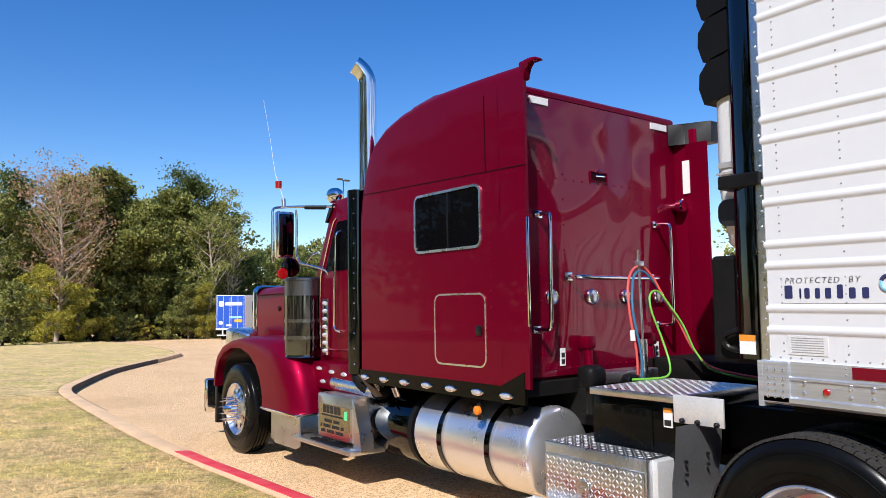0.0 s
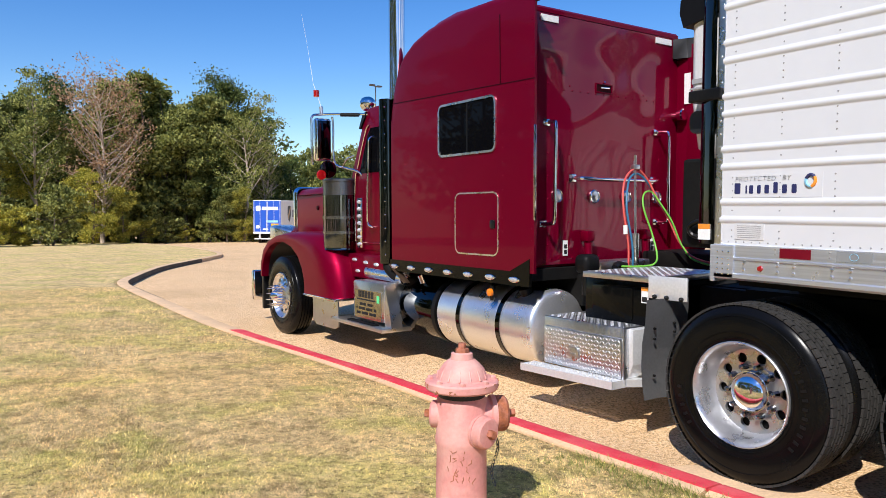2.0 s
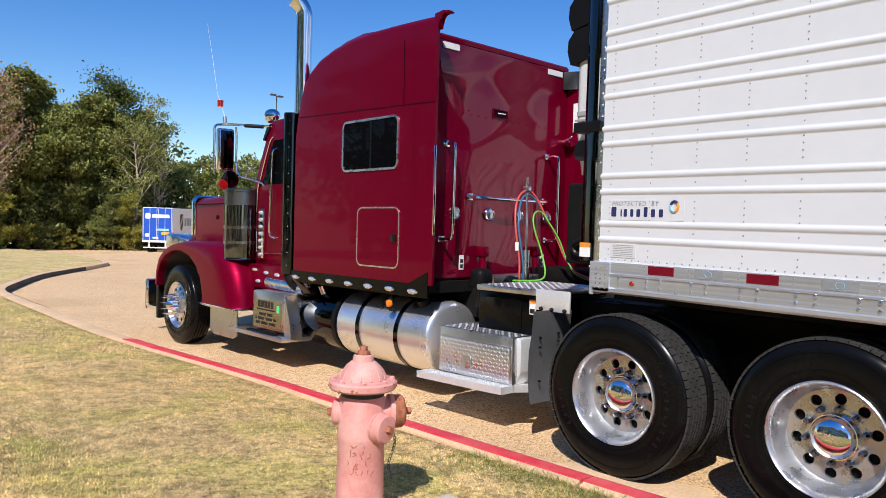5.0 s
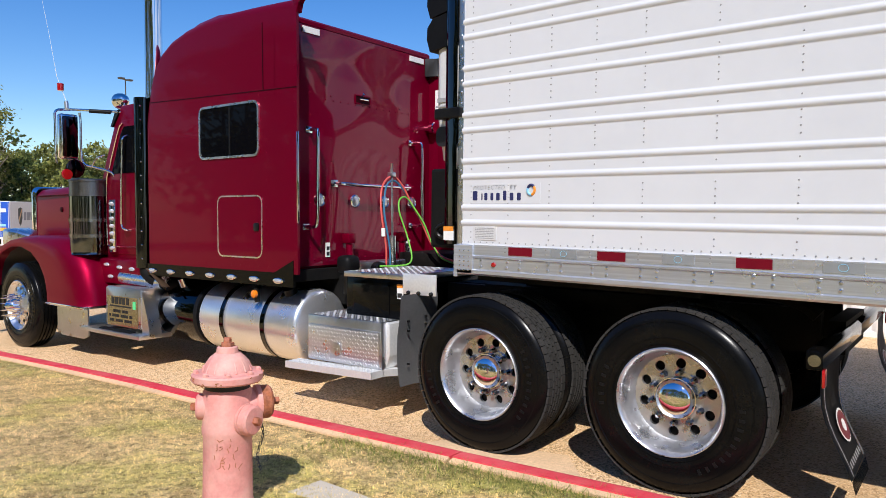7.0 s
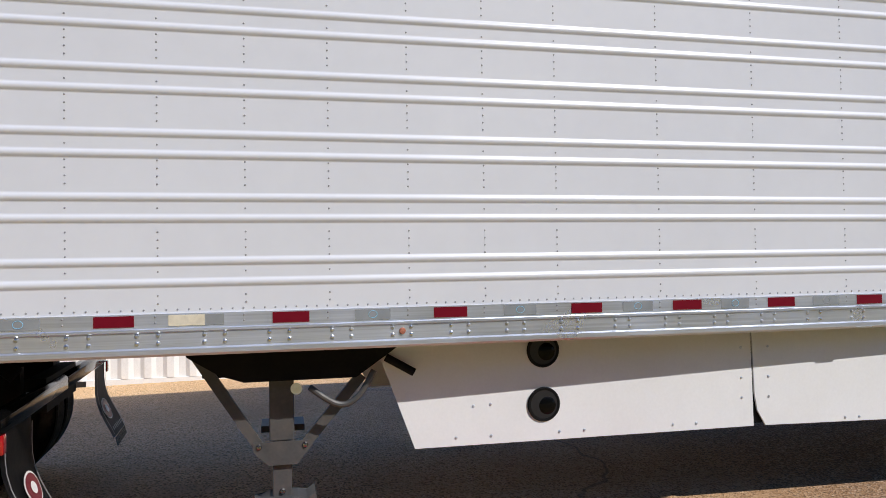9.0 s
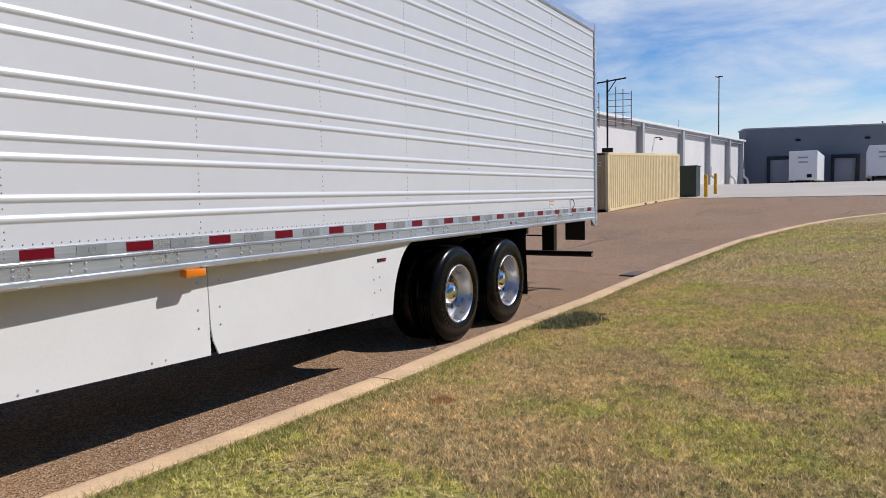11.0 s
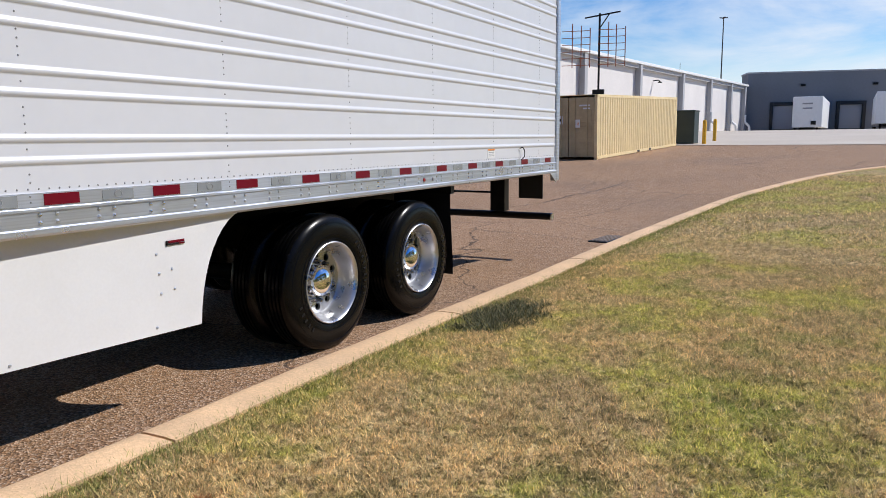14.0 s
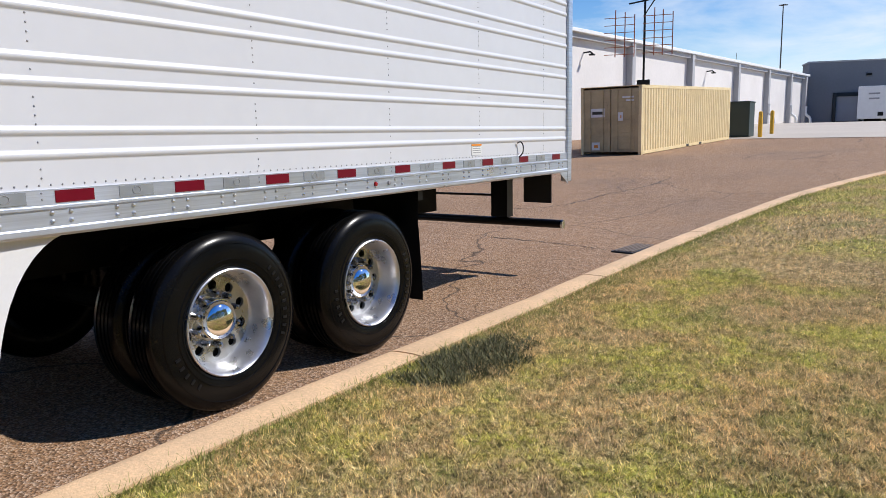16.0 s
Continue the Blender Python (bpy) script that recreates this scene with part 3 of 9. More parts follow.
def grass_material(name, low=0.55, high=1.85):
    """Blades take the colour of the turf where they stand, each a little lighter or darker."""
    m = bpy.data.materials.new(name)
    m.use_nodes = True
    n, l = m.node_tree.nodes, m.node_tree.links
    b = n["Principled BSDF"]
    b.inputs["Roughness"].default_value = 0.6
    b.inputs["Specular IOR Level"].default_value = 0.2
    tc = n.new("ShaderNodeTexCoord")
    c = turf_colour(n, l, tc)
    g = n.new("ShaderNodeNewGeometry")
    r = n.new("ShaderNodeMapRange")
    r.inputs["To Min"].default_value, r.inputs["To Max"].default_value = low, high
    l.new(g.outputs["Random Per Island"], r.inputs["Value"])
    hs = n.new("ShaderNodeHueSaturation")
    l.new(r.outputs["Result"], hs.inputs["Value"])
    # dead and live blades stand mixed
    wn = n.new("ShaderNodeTexWhiteNoise")
    wn.noise_dimensions = "1D"
    l.new(g.outputs["Random Per Island"], wn.inputs["W"])
    for lo, hi, amount, tone in ((0.68, 0.72, 0.5, (0.78, 0.58, 0.25)), (0.30, 0.26, 0.5, (0.13, 0.155, 0.032))):
        f = n.new("ShaderNodeMapRange")
        f.inputs["From Min"].default_value, f.inputs["From Max"].default_value, f.inputs["To Max"].default_value = lo, hi, amount
        l.new(wn.outputs["Value"], f.inputs["Value"])
        x = n.new("ShaderNodeMix")
        x.data_type = "RGBA"
        x.inputs["B"].default_value = col(*tone)
        l.new(f.outputs["Result"], x.inputs["Factor"])
        l.new(c, x.inputs["A"])
        c = x.outputs["Result"]
    l.new(c, hs.inputs["Color"])
    l.new(hs.outputs["Color"], b.inputs["Base Color"])
    tr = n.new("ShaderNodeBsdfTranslucent")
    l.new(hs.outputs["Color"], tr.inputs["Color"])
    ms = n.new("ShaderNodeMixShader")
    ms.inputs["Fac"].default_value = 0.35
    l.new(b.outputs["BSDF"], ms.inputs[1])
    l.new(tr.outputs["BSDF"], ms.inputs[2])
    l.new(ms.outputs["Shader"], n["Material Output"].inputs["Surface"])
    return m


def lawn_material(name="dry_lawn_soil"):
    m = bpy.data.materials.new(name)
    m.use_nodes = True
    n, l = m.node_tree.nodes, m.node_tree.links
    b = n["Principled BSDF"]
    b.inputs["Roughness"].default_value = 0.95
    b.inputs["Specular IOR Level"].default_value = 0.1
    tc = n.new("ShaderNodeTexCoord")
    def noise_node(scale, detail=5.0, rough=0.6):
        q = n.new("ShaderNodeTexNoise")
        q.inputs["Scale"].default_value, q.inputs["Detail"].default_value, q.inputs["Roughness"].default_value = scale, detail, rough
        l.new(tc.outputs["Object"], q.inputs["Vector"])
        return q.outputs["Fac"]
    def mixed(a, fac, c, lo, hi, amount):
        r = n.new("ShaderNodeMapRange")
        r.inputs["From Min"].default_value, r.inputs["From Max"].default_value, r.inputs["To Max"].default_value = lo, hi, amount
        l.new(fac, r.inputs["Value"])
        x = n.new("ShaderNodeMix")
        x.data_type = "RGBA"
        if isinstance(a, tuple):
            x.inputs["A"].default_value = col(*a)
        else:
            l.new(a, x.inputs["A"])
        x.inputs["B"].default_value = col(*c)
        l.new(r.outputs["Result"], x.inputs["Factor"])
        return x.outputs["Result"]
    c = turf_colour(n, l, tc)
    # open thatch, darkened for the shade between the blades, more of it beside the trailer
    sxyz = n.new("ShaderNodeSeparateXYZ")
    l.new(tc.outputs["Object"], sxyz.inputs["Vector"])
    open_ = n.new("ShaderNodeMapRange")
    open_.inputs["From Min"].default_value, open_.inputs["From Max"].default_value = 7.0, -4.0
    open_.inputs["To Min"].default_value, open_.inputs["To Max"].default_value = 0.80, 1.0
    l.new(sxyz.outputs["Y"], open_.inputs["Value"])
    thatch_shade = n.new("ShaderNodeMath")
    thatch_shade.operation = "MULTIPLY"
    l.new(noise_node(26.0, 4.0, 0.75), thatch_shade.inputs[0])
    l.new(open_.outputs["Result"], thatch_shade.inputs[1])
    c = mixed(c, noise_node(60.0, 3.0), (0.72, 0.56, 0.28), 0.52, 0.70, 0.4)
    c = mixed(c, thatch_shade.outputs["Value"], (0.055, 0.043, 0.017), 0.46, 0.57, 0.75)
    l.new(c, b.inputs["Base Color"])
    bp = n.new("ShaderNodeBump")
    bp.inputs["Strength"].default_value, bp.inputs["Distance"].default_value = 1.0, 0.03
    l.new(noise_node(45.0, 4.0, 0.7), bp.inputs["Height"])
    l.new(bp.outputs["Normal"], b.inputs["Normal"])
    return m


ASPHALT = asphalt_material()
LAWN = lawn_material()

ys = [-1500, -500, -200, -130, -100] + [float(y) for y in range(-90, 116, 2)] + [150, 250, 600, 1500]
xs = [-1500, -300, -60, -10, 0, 3, 6, 10, 20, 60, 300, 1500]
gv = [(x, y, gz(y)) for y in ys for x in xs]
gf = [(j * len(xs) + i, j * len(xs) + i + 1, (j + 1) * len(xs) + i + 1, (j + 1) * len(xs) + i) for j in range(len(ys) - 1) for i in range(len(xs) - 1)]
ground = tagged(mesh_part("ground", gv, gf, ASPHALT), "tan chip-sealed asphalt drive with wandering cracks", "ground", kind="structure")
for p in ground.data.polygons:
    p.use_smooth = True


def lift(y):
    """The kerb stands higher round the bend ahead."""
    return 0.05 * min(1.0, max(0.0, (y - 7.0) / 5.0))


def low(y):
    """Beside the trailer the kerb is a lower and wider strip."""
    return min(1.0, max(0.0, (-4.5 - y) / 3.6))


def lawn_z(x, y):
    d = max(0.0, kerb_x(y) - 0.225 - 0.15 * low(y) - x)
    base = kz(y) + lift(y) + 0.085 - 0.062 * low(y) + 0.03 * min(1.0, d / 0.6)
    roll = 0.05 * noise.noise(Vector((x * 0.25, y * 0.25, 3.0))) * min(1.0, d / 2.0)
    rise = 0.10 * (1 - math.exp(-d / 5.0))
    fall = -0.0006 * max(0.0, d - 9.0) ** 2 if d < 60 else -1.6
    return base + roll + rise + fall * (0.25 if y < 0 else 1.0)


offs = [0.19, 0.235, 0.4, 0.9, 1.4, 2.0, 3.0, 4.5, 6.5, 9, 13, 20, 32, 55, 110, 260]
lys = [-58 + 0.5 * i for i in range(int((76 + 58) / 0.5) + 1)]
lv = []
for y in lys:
    x0 = kerb_x(y)
    for i, o in enumerate(offs):
        o += 0.15 * low(y)
        lv.append((x0 - o, y, kz(y) - 0.01 if i == 0 else lawn_z(x0 - o, y)))
no = len(offs)
lf = [(j * no + i, j * no + i + 1, (j + 1) * no + i + 1, (j + 1) * no + i) for j in range(len(lys) - 1) for i in range(no - 1)]
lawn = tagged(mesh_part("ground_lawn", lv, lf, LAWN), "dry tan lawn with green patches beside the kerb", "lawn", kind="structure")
for p in lawn.data.polygons:
    p.use_smooth = True

# ---- kerb ----
kerb = empty("kerb", label="pale concrete kerb edging the drive, partly painted red", category="kerb", kind="structure")
KERB_PROFILE = [(0.0, -0.14), (0.0, 0.006), (0.035, 0.075), (0.06, 0.098), (0.10, 0.107), (0.20, 0.112), (0.25, 0.10), (0.25, -0.14)]
RED_PROFILE = [(-0.003, 0.0), (-0.003, 0.010), (0.032, 0.079), (0.058, 0.102), (0.10, 0.111), (0.205, 0.117), (0.207, 0.10)]


def sweep_kerb(y0, y1, profile, wob=0.0):
    bm = bmesh.new()
    n = max(3, int((y1 - y0) / 0.35) + 1)
    rings = []
    for i in range(n + 1):
        y = y0 + (y1 - y0) * i / n
        x, e = kerb_x(y), 0.25
        t = Vector((kerb_x(y + e) - kerb_x(y - e), 2 * e, 0)).normalized()
        nx, ny = -t.y, t.x
        steep = 1.0 - 0.92 * min(1.0, max(0.0, (y - 6.0) / 4.0))
        wide, flat = 1.0 + 0.25 * low(y), 1.0 - 0.56 * low(y)
        prof_ = [((d * steep if 0 < d < 0.09 else d) * wide + 0.0875 * low(y), z * flat if z > 0.05 else z) for d, z in profile]
        rings.append([(x + nx * d, y + ny * d, kz(y) + (z + lift(y) if z > 0.03 else z) + wob * noise.noise(Vector((y * 3, d * 9, 0)))) for d, z in prof_])
    loft(bm, rings, cap=True)
    return bm


y = -57.0
edges = []
while y < 75:
    step = 3.05 if -40 < y < 34 else 6.1
    edges.append((y, min(y + step, 75.5)))
    y += step
shift = 1.25 - min((e[0] for e in edges), key=lambda q: abs(q - 1.25))
for a, b in edges:
    part("kerb_segment", sweep_kerb(a + shift + 0.010, b + shift - 0.011, KERB_PROFILE, 0.004), KERB, kerb, smooth=35)
# much darker strips over the kerb face round the bend ahead
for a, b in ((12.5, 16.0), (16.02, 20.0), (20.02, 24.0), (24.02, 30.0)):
    part("dark_face", sweep_kerb(a, b, [(-0.006, -0.02), (-0.006, 0.03), (-0.002, 0.085), (0.03, 0.104), (0.04, 0.08)]), DARK_FACE, kerb, "dark kerb face", smooth=35)
for a, b in [(-3.95, -1.81), (-1.80, 1.245), (1.255, 4.30), (4.31, 7.95)]:
    part("painted_kerb", sweep_kerb(a + 0.004, b, RED_PROFILE, 0.003), KERB_RED, kerb, "faded red painted kerb edge", smooth=35)

# ---- wheels ----
TYRE_LETTER = material("raised_rubber", (0.007, 0.007, 0.0074), rough=0.45, var=0.1, spec=0.2)


def tyre_profile(R, w, rim):
    """Half-open tyre section from the outer bead round the tread to the inner bead; x runs from the outer face inward."""
    h = R - rim
    pr = [(0.035, rim - 0.01), (0.012, rim + 0.012), (0.002, rim + 0.25 * h), (0.0, rim + 0.45 * h), (0.004, rim + 0.62 * h), (0.012, rim + 0.80 * h),
          (0.020, R - 0.030), (0.030, R - 0.012), (0.045, R - 0.003)]
    g = 0.010
    inner = w - 0.045
    k = 4
    span = inner - 0.045
    for i in range(k):
        c = 0.045 + span * (i + 1) / (k + 1)
        pr += [(c - 0.007, R), (c - 0.005, R - g), (c + 0.005, R - g), (c + 0.007, R)]
    pr += [(inner, R - 0.003), (w - 0.030, R - 0.012), (w - 0.020, R - 0.03), (w - 0.004, rim + 0.62 * h), (w, rim + 0.45 * h), (w - 0.012, rim + 0.012), (w - 0.035, rim - 0.01)]
    return pr


def tyre_mesh(R=0.515, w=0.28, rim=0.305):
    bm = bmesh.new()
    pr = tyre_profile(R, w, rim)
    side, rest = pr[:8], pr[8:]
    xs_, rs_ = [p[0] for p in side], [p[1] for p in side]
    h = R - rim
    for f in (0.12, 0.28, 0.70):
        rr = rim + f * h
        for dr_, up in ((-0.004, 0.0), (-0.0015, 0.004), (0.0015, 0.004), (0.004, 0.0)):
            side.append((float(np.interp(rr + dr_, rs_, xs_)) - up, rr + dr_))
    side.sort(key=lambda p: p[1])
    revolve(bm, side + rest, 72)
    return bm


def tread_blocks(R, w, blocks):
    """The rows of tread blocks round a drive tyre."""
    bm = bmesh.new()
    k, inner = 5, w - 0.045
    span = inner - 0.045
    for row in range(k):
        a0 = 0.045 + span * row / k + 0.006
        a1 = 0.045 + span * (row + 1) / k - 0.006
        if row == 0:
            a0 = 0.030
        if row == k - 1:
            a1 = w - 0.030
        for i in range(blocks):
            t0 = 2 * math.pi * (i + 0.05 + 0.35 * (row % 2)) / blocks
            t1 = 2 * math.pi * (i + 0.95 + 0.35 * (row % 2)) / blocks
            q = []
            for r in (R - 0.004, R + 0.009):
                for t in (t0, t1):
                    for a in (a0, a1):
                        q.append(bm.verts.new((a, r * math.cos(t), r * math.sin(t))))
            for f in ((4, 5, 7, 6), (0, 1, 5, 4), (2, 6, 7, 3), (0, 4, 6, 2), (1, 3, 7, 5)):
                bm.faces.new([q[v] for v in f])
    return bm


def disc_with_holes(bm, x, r0, r1, holes, hole_r, dish=0.0):
    """A wheel disc between two radii with a ring of round hand holes."""
    k = 16
    rm = (r0 + r1) / 2
    for s in range(holes):
        a0 = 2 * math.pi * (s + 0.5) / holes
        half = math.pi / holes
        outer, inner, deep = [], [], []
        for i in range(k):
            t = 2 * math.pi * i / k
            c, d = math.cos(t), math.sin(t)
            m = max(abs(c), abs(d))
            ang, rad = a0 + half * c / m, rm + (r1 - r0) / 2 * d / m
            xx = x + dish * (1 - (rad - r0) / (r1 - r0))
            outer.append(bm.verts.new((xx, rad * math.cos(ang), rad * math.sin(ang))))
            hr = hole_r
            px, py = rm * math.cos(a0) , rm * math.sin(a0)
            ux, uy = -math.sin(a0), math.cos(a0)
            vx, vy = math.cos(a0), math.sin(a0)
            hx, hy = px + hr * (c * ux + d * vx), py + hr * (c * uy + d * vy)
            hm = x + dish * 0.5
            inner.append(bm.verts.new((hm, hx, hy)))
            deep.append(bm.verts.new((hm + 0.022, hx, hy)))
        for i in range(k):
            j = (i + 1) % k
            bm.faces.new((outer[i], outer[j], inner[j], inner[i]))
            bm.faces.new((inner[i], inner[j], deep[j], deep[i]))


def build_wheel(name, parent, R=0.515, w=0.28, blocks=0, depth=0.15, dual=False, front=False, cap=True, holes=10):
    """A wheel whose outer face lies at x = 0 and whose axle runs towards +x."""
    wheel = new(name)
    wheel.empty_display_size = 0.2
    wheel.parent = parent
    rim = 0.300
    ty = part("tyre", tyre_mesh(R, w, rim), RUBBER, wheel, "worn black rubber tyre", smooth=40)
    if blocks:
        tb_ = part("tread", tread_blocks(R, w, blocks), TREAD_DUST, wheel, "grey dusty tread blocks")
        tb_["kind"] = "stuff"
    if dual:
        t2 = new("tyre", ty.data)
        t2.parent = wheel
        t2["label"] = "worn black rubber tyre"
        t2.location.x = w + 0.055
        if blocks:
            more = new("tread", tb_.data)
            more.parent = wheel
            more["kind"] = "stuff"
            more["label"] = "grey dusty tread blocks"
            more.location.x = w + 0.055
    bm = bmesh.new()
    if front:
        revolve(bm, [(0.03, rim + 0.004), (0.004, rim + 0.004), (0.0, rim - 0.002), (0.010, rim - 0.012), (0.050, rim - 0.035), (0.055, 0.262)], 64)
        disc_with_holes(bm, 0.055, 0.155, 0.262, holes, 0.025, -0.045)
        revolve(bm, [(0.010, 0.155), (0.006, 0.125), (0.004, 0.10)], 64)
    else:
        revolve(bm, [(0.03, rim + 0.004), (0.004, rim + 0.004), (0.0, rim - 0.002), (0.008, rim - 0.012), (0.035, rim - 0.022), (0.075, rim - 0.030),
                     (depth - 0.02, rim - 0.040), (depth, rim - 0.055)], 64)
        disc_with_holes(bm, depth, 0.150, rim - 0.055, holes, 0.029, 0.012)
        revolve(bm, [(depth + 0.012, 0.150), (depth + 0.010, 0.11), (depth + 0.012, 0.09)], 64)
    part("rim", bm, POLISHED if front else RIM_ALU, wheel, "polished aluminium rim with round hand holes", smooth=35)
    bm = bmesh.new()
    revolve(bm, [(0.10 if front else depth + 0.04, 0.0), (0.10 if front else depth + 0.04, rim - 0.02)], 40)
    part("brake_drum", bm, FRAME_BLACK, wheel)
    x0 = 0.004 if front else depth + 0.011
    if front:
        for i in range(10):
            a = 2 * math.pi * i / 10
            c, s = 0.128 * math.cos(a), 0.128 * math.sin(a)
            bm = bmesh.new()
            revolve(bm, [(x0 + 0.002, 0.021), (x0 - 0.035, 0.019), (x0 - 0.045, 0.016), (x0 - 0.10, 0.009), (x0 - 0.165, 0.001)], 10, (0, c, s))
            part("lug_spike", bm, CHROME, wheel, "long chrome spike lug-nut cover", smooth=40)
        bm = bmesh.new()
        revolve(bm, [(x0, 0.10), (x0 - 0.03, 0.095), (x0 - 0.07, 0.085), (x0 - 0.11, 0.06), (x0 - 0.135, 0.03), (x0 - 0.15, 0.001)], 28)
        part("hub_cover", bm, CHROME, wheel, smooth=40)
    else:
        bm = bmesh.new()
        revolve(bm, [(x0 + 0.002, 0.020), (x0 - 0.012, 0.019), (x0 - 0.020, 0.016), (x0 - 0.050, 0.015), (x0 - 0.056, 0.001)], 8)
        nut = part("lug_nut", bm, LUG_STEEL, wheel, "dark plated lug nut", smooth=40)
        nut.location = (0, 0.146 * math.cos(0.314), 0.146 * math.sin(0.314))
        for i in range(1, 10):
            a = 2 * math.pi * (i + 0.5) / 10
            more = new("lug_nut", nut.data)
            more.parent = wheel
            more.location = (0, 0.146 * math.cos(a), 0.146 * math.sin(a))
        bm = bmesh.new()
        prof = [(x0 + 0.002, 0.122), (x0 - 0.045, 0.118)]
        for i in range(9):
            a = math.pi / 2 * i / 8
            prof.append((x0 - 0.045 - 0.062 * math.sin(a), max(0.001, 0.114 * math.cos(a))))
        revolve(bm, prof, 36)
        part("hub_cap", bm, CHROME, wheel, "domed chrome hub cap", smooth=50)
    # the maker's mark on the sidewall: plain raised bars round two arcs
    rr = rim + 0.44 * (R - rim)
    bm = bmesh.new()
    box(bm, -0.0035, 0.003, -0.008, 0.008, -0.015, 0.015)
    bar = part("raised_bar", bm, TYRE_LETTER, wheel)
    for k in range(15):
        a = radians(-112 + 7.2 * k) if k < 10 else radians(108 + 8.0 * (k - 10))
        ob = bar if k == 0 else new("raised_bar", bar.data)
        ob.parent = wheel
        ob.matrix_basis = Matrix.Translation((0, rr * math.sin(a), rr * math.cos(a))) @ Matrix.Rotation(-a, 4, "X")
    return wheel



# ---- trailer ----
TX, TY0, TY1 = 3.40, 1.70, -14.22
trailer = empty("refrigerated_trailer", pose(0, 0, 0), "white ribbed refrigerated box trailer with polished bottom rail and side skirts", "trailer")
# box: side sheet, roof, far side, nose and rear frame
bm = bmesh.new()
RIBS = sorted([1.457 + 0.3085 * k for k in range(9)] + [1.559 + 0.3085 * k for k in range(8)])
prof = [(0.0, 1.300)]
for zr in RIBS:
    prof += [(0.0, zr - 0.027), (0.0, zr - 0.022), (-0.0022, zr - 0.018), (-0.0075, zr - 0.010), (-0.0100, zr), (-0.0080, zr + 0.009), (-0.0032, zr + 0.017), (0.0, zr + 0.022), (0.0, zr + 0.027)]
prof.append((0.0, 4.03))
loft(bm, [[(TX + d, yy, z) for d, z in prof] for yy in (TY0 - 0.02, -3.27, -8.15, TY1 + 0.07)])
part("side_panel", bm, WHITE, trailer, "white ribbed riveted side panel", smooth=60)
bm = bmesh.new()
box(bm, TX + 0.004, TX + 0.06, TY1 + 0.05, TY0 - 0.02, 1.28, 4.05)
box(bm, 5.94, 6.0, TY1, TY0, 1.1, 4.05)
box(bm, TX + 0.06, 5.94, TY1, TY1 + 0.05, 1.1, 4.05)
box(bm, TX + 0.06, 5.94, TY0 - 0.06, TY0, 1.1, 4.05)
part("box_wall", bm, WHITE, trailer)
bm = bmesh.new()
box(bm, TX - 0.004, 6.004, TY1 - 0.01, TY0 + 0.01, 4.03, 4.13, 0.02)
part("roof", bm, WHITE, trailer)
bm = bmesh.new()
prism(bm, [(TX - 0.006, 3.995), (TX - 0.018, 4.02), (TX - 0.018, 4.11), (TX + 0.03, 4.14), (TX + 0.03, 3.995)], "y", TY1 - 0.02, TY0 + 0.02)
part("top_rail", bm, RAIL, trailer)
# bottom rail
bm = bmesh.new()
rp = [(TX + 0.05, 1.311), (TX - 0.010, 1.311), (TX - 0.010, 1.243), (TX - 0.020, 1.238), (TX - 0.020, 1.228), (TX - 0.012, 1.222), (TX - 0.012, 1.150), (TX - 0.022, 1.142),
      (TX - 0.022, 1.120), (TX - 0.012, 1.108), (TX + 0.05, 1.108)]
prism(bm, rp, "y", TY1 + 0.04, TY0)
part("bottom_rail", bm, RAIL, trailer, "extruded aluminium bottom rail with bolt heads")
bm = bmesh.new()
box(bm, TX + 0.05, 5.95, TY1 + 0.05, TY0 - 0.05, 1.16, 1.26)
for i in range(40):
    yy = TY0 - 0.3 - i * 0.4
    if yy > TY1 + 0.2:
        box(bm, TX + 0.12, 5.90, yy - 0.03, yy + 0.03, 1.12, 1.17)
part("floor_frame", bm, FRAME_BLACK, trailer)
# rivet columns
COLS = [1.60, 1.30, 0.995, 0.69, 0.386] + [-0.02 - 0.4064 * k for k in range(9)]
COLS += [COLS[-1] - 0.6096 * k for k in range(1, 18)]
pts = []
rng = random.Random(4)
for c in COLS:
    if c < TY1 + 0.2 or (c < -4.5 and COLS.index(c) % 2):
        continue
    z = 1.36
    while z < 3.98:
        if min(abs(z - zr) for zr in RIBS) > 0.026:
            pts.append((TX, c, z))
        z += 0.0381
    for z in (1.27, 1.297):
        pts.append((TX - 0.010, c + 0.012, z))
yy = TY0 - 0.03
while yy > TY1 + 0.12:
    pts.append((TX, yy, 1.330))
    yy -= 0.0508
# the heads are coloured grey to stand for their shading on the white panel
vs, fs = domes(pts, "x", -1, 0.0052, 0.004)
mesh_part("rivets", vs, fs, GREY_PRINT_AND_SHADE, trailer)["kind"] = "stuff"
# bolt pairs low on the rail
pts = []
yy = TY0 - 0.10
k = 0
while yy > TY1 + 0.15:
    for z in (1.172, 1.210):
        pts.append((TX - 0.012, yy, z))
    yy -= (0.095 if k % 2 == 0 else 0.21) if yy > -3.3 else (0.085 if k % 2 == 0 else 0.22)
    k += 1
vs, fs = domes(pts, "x", -1, 0.0112, 0.009, 8)
mesh_part("rail_bolts", vs, fs, ALU, trailer)["kind"] = "stuff"
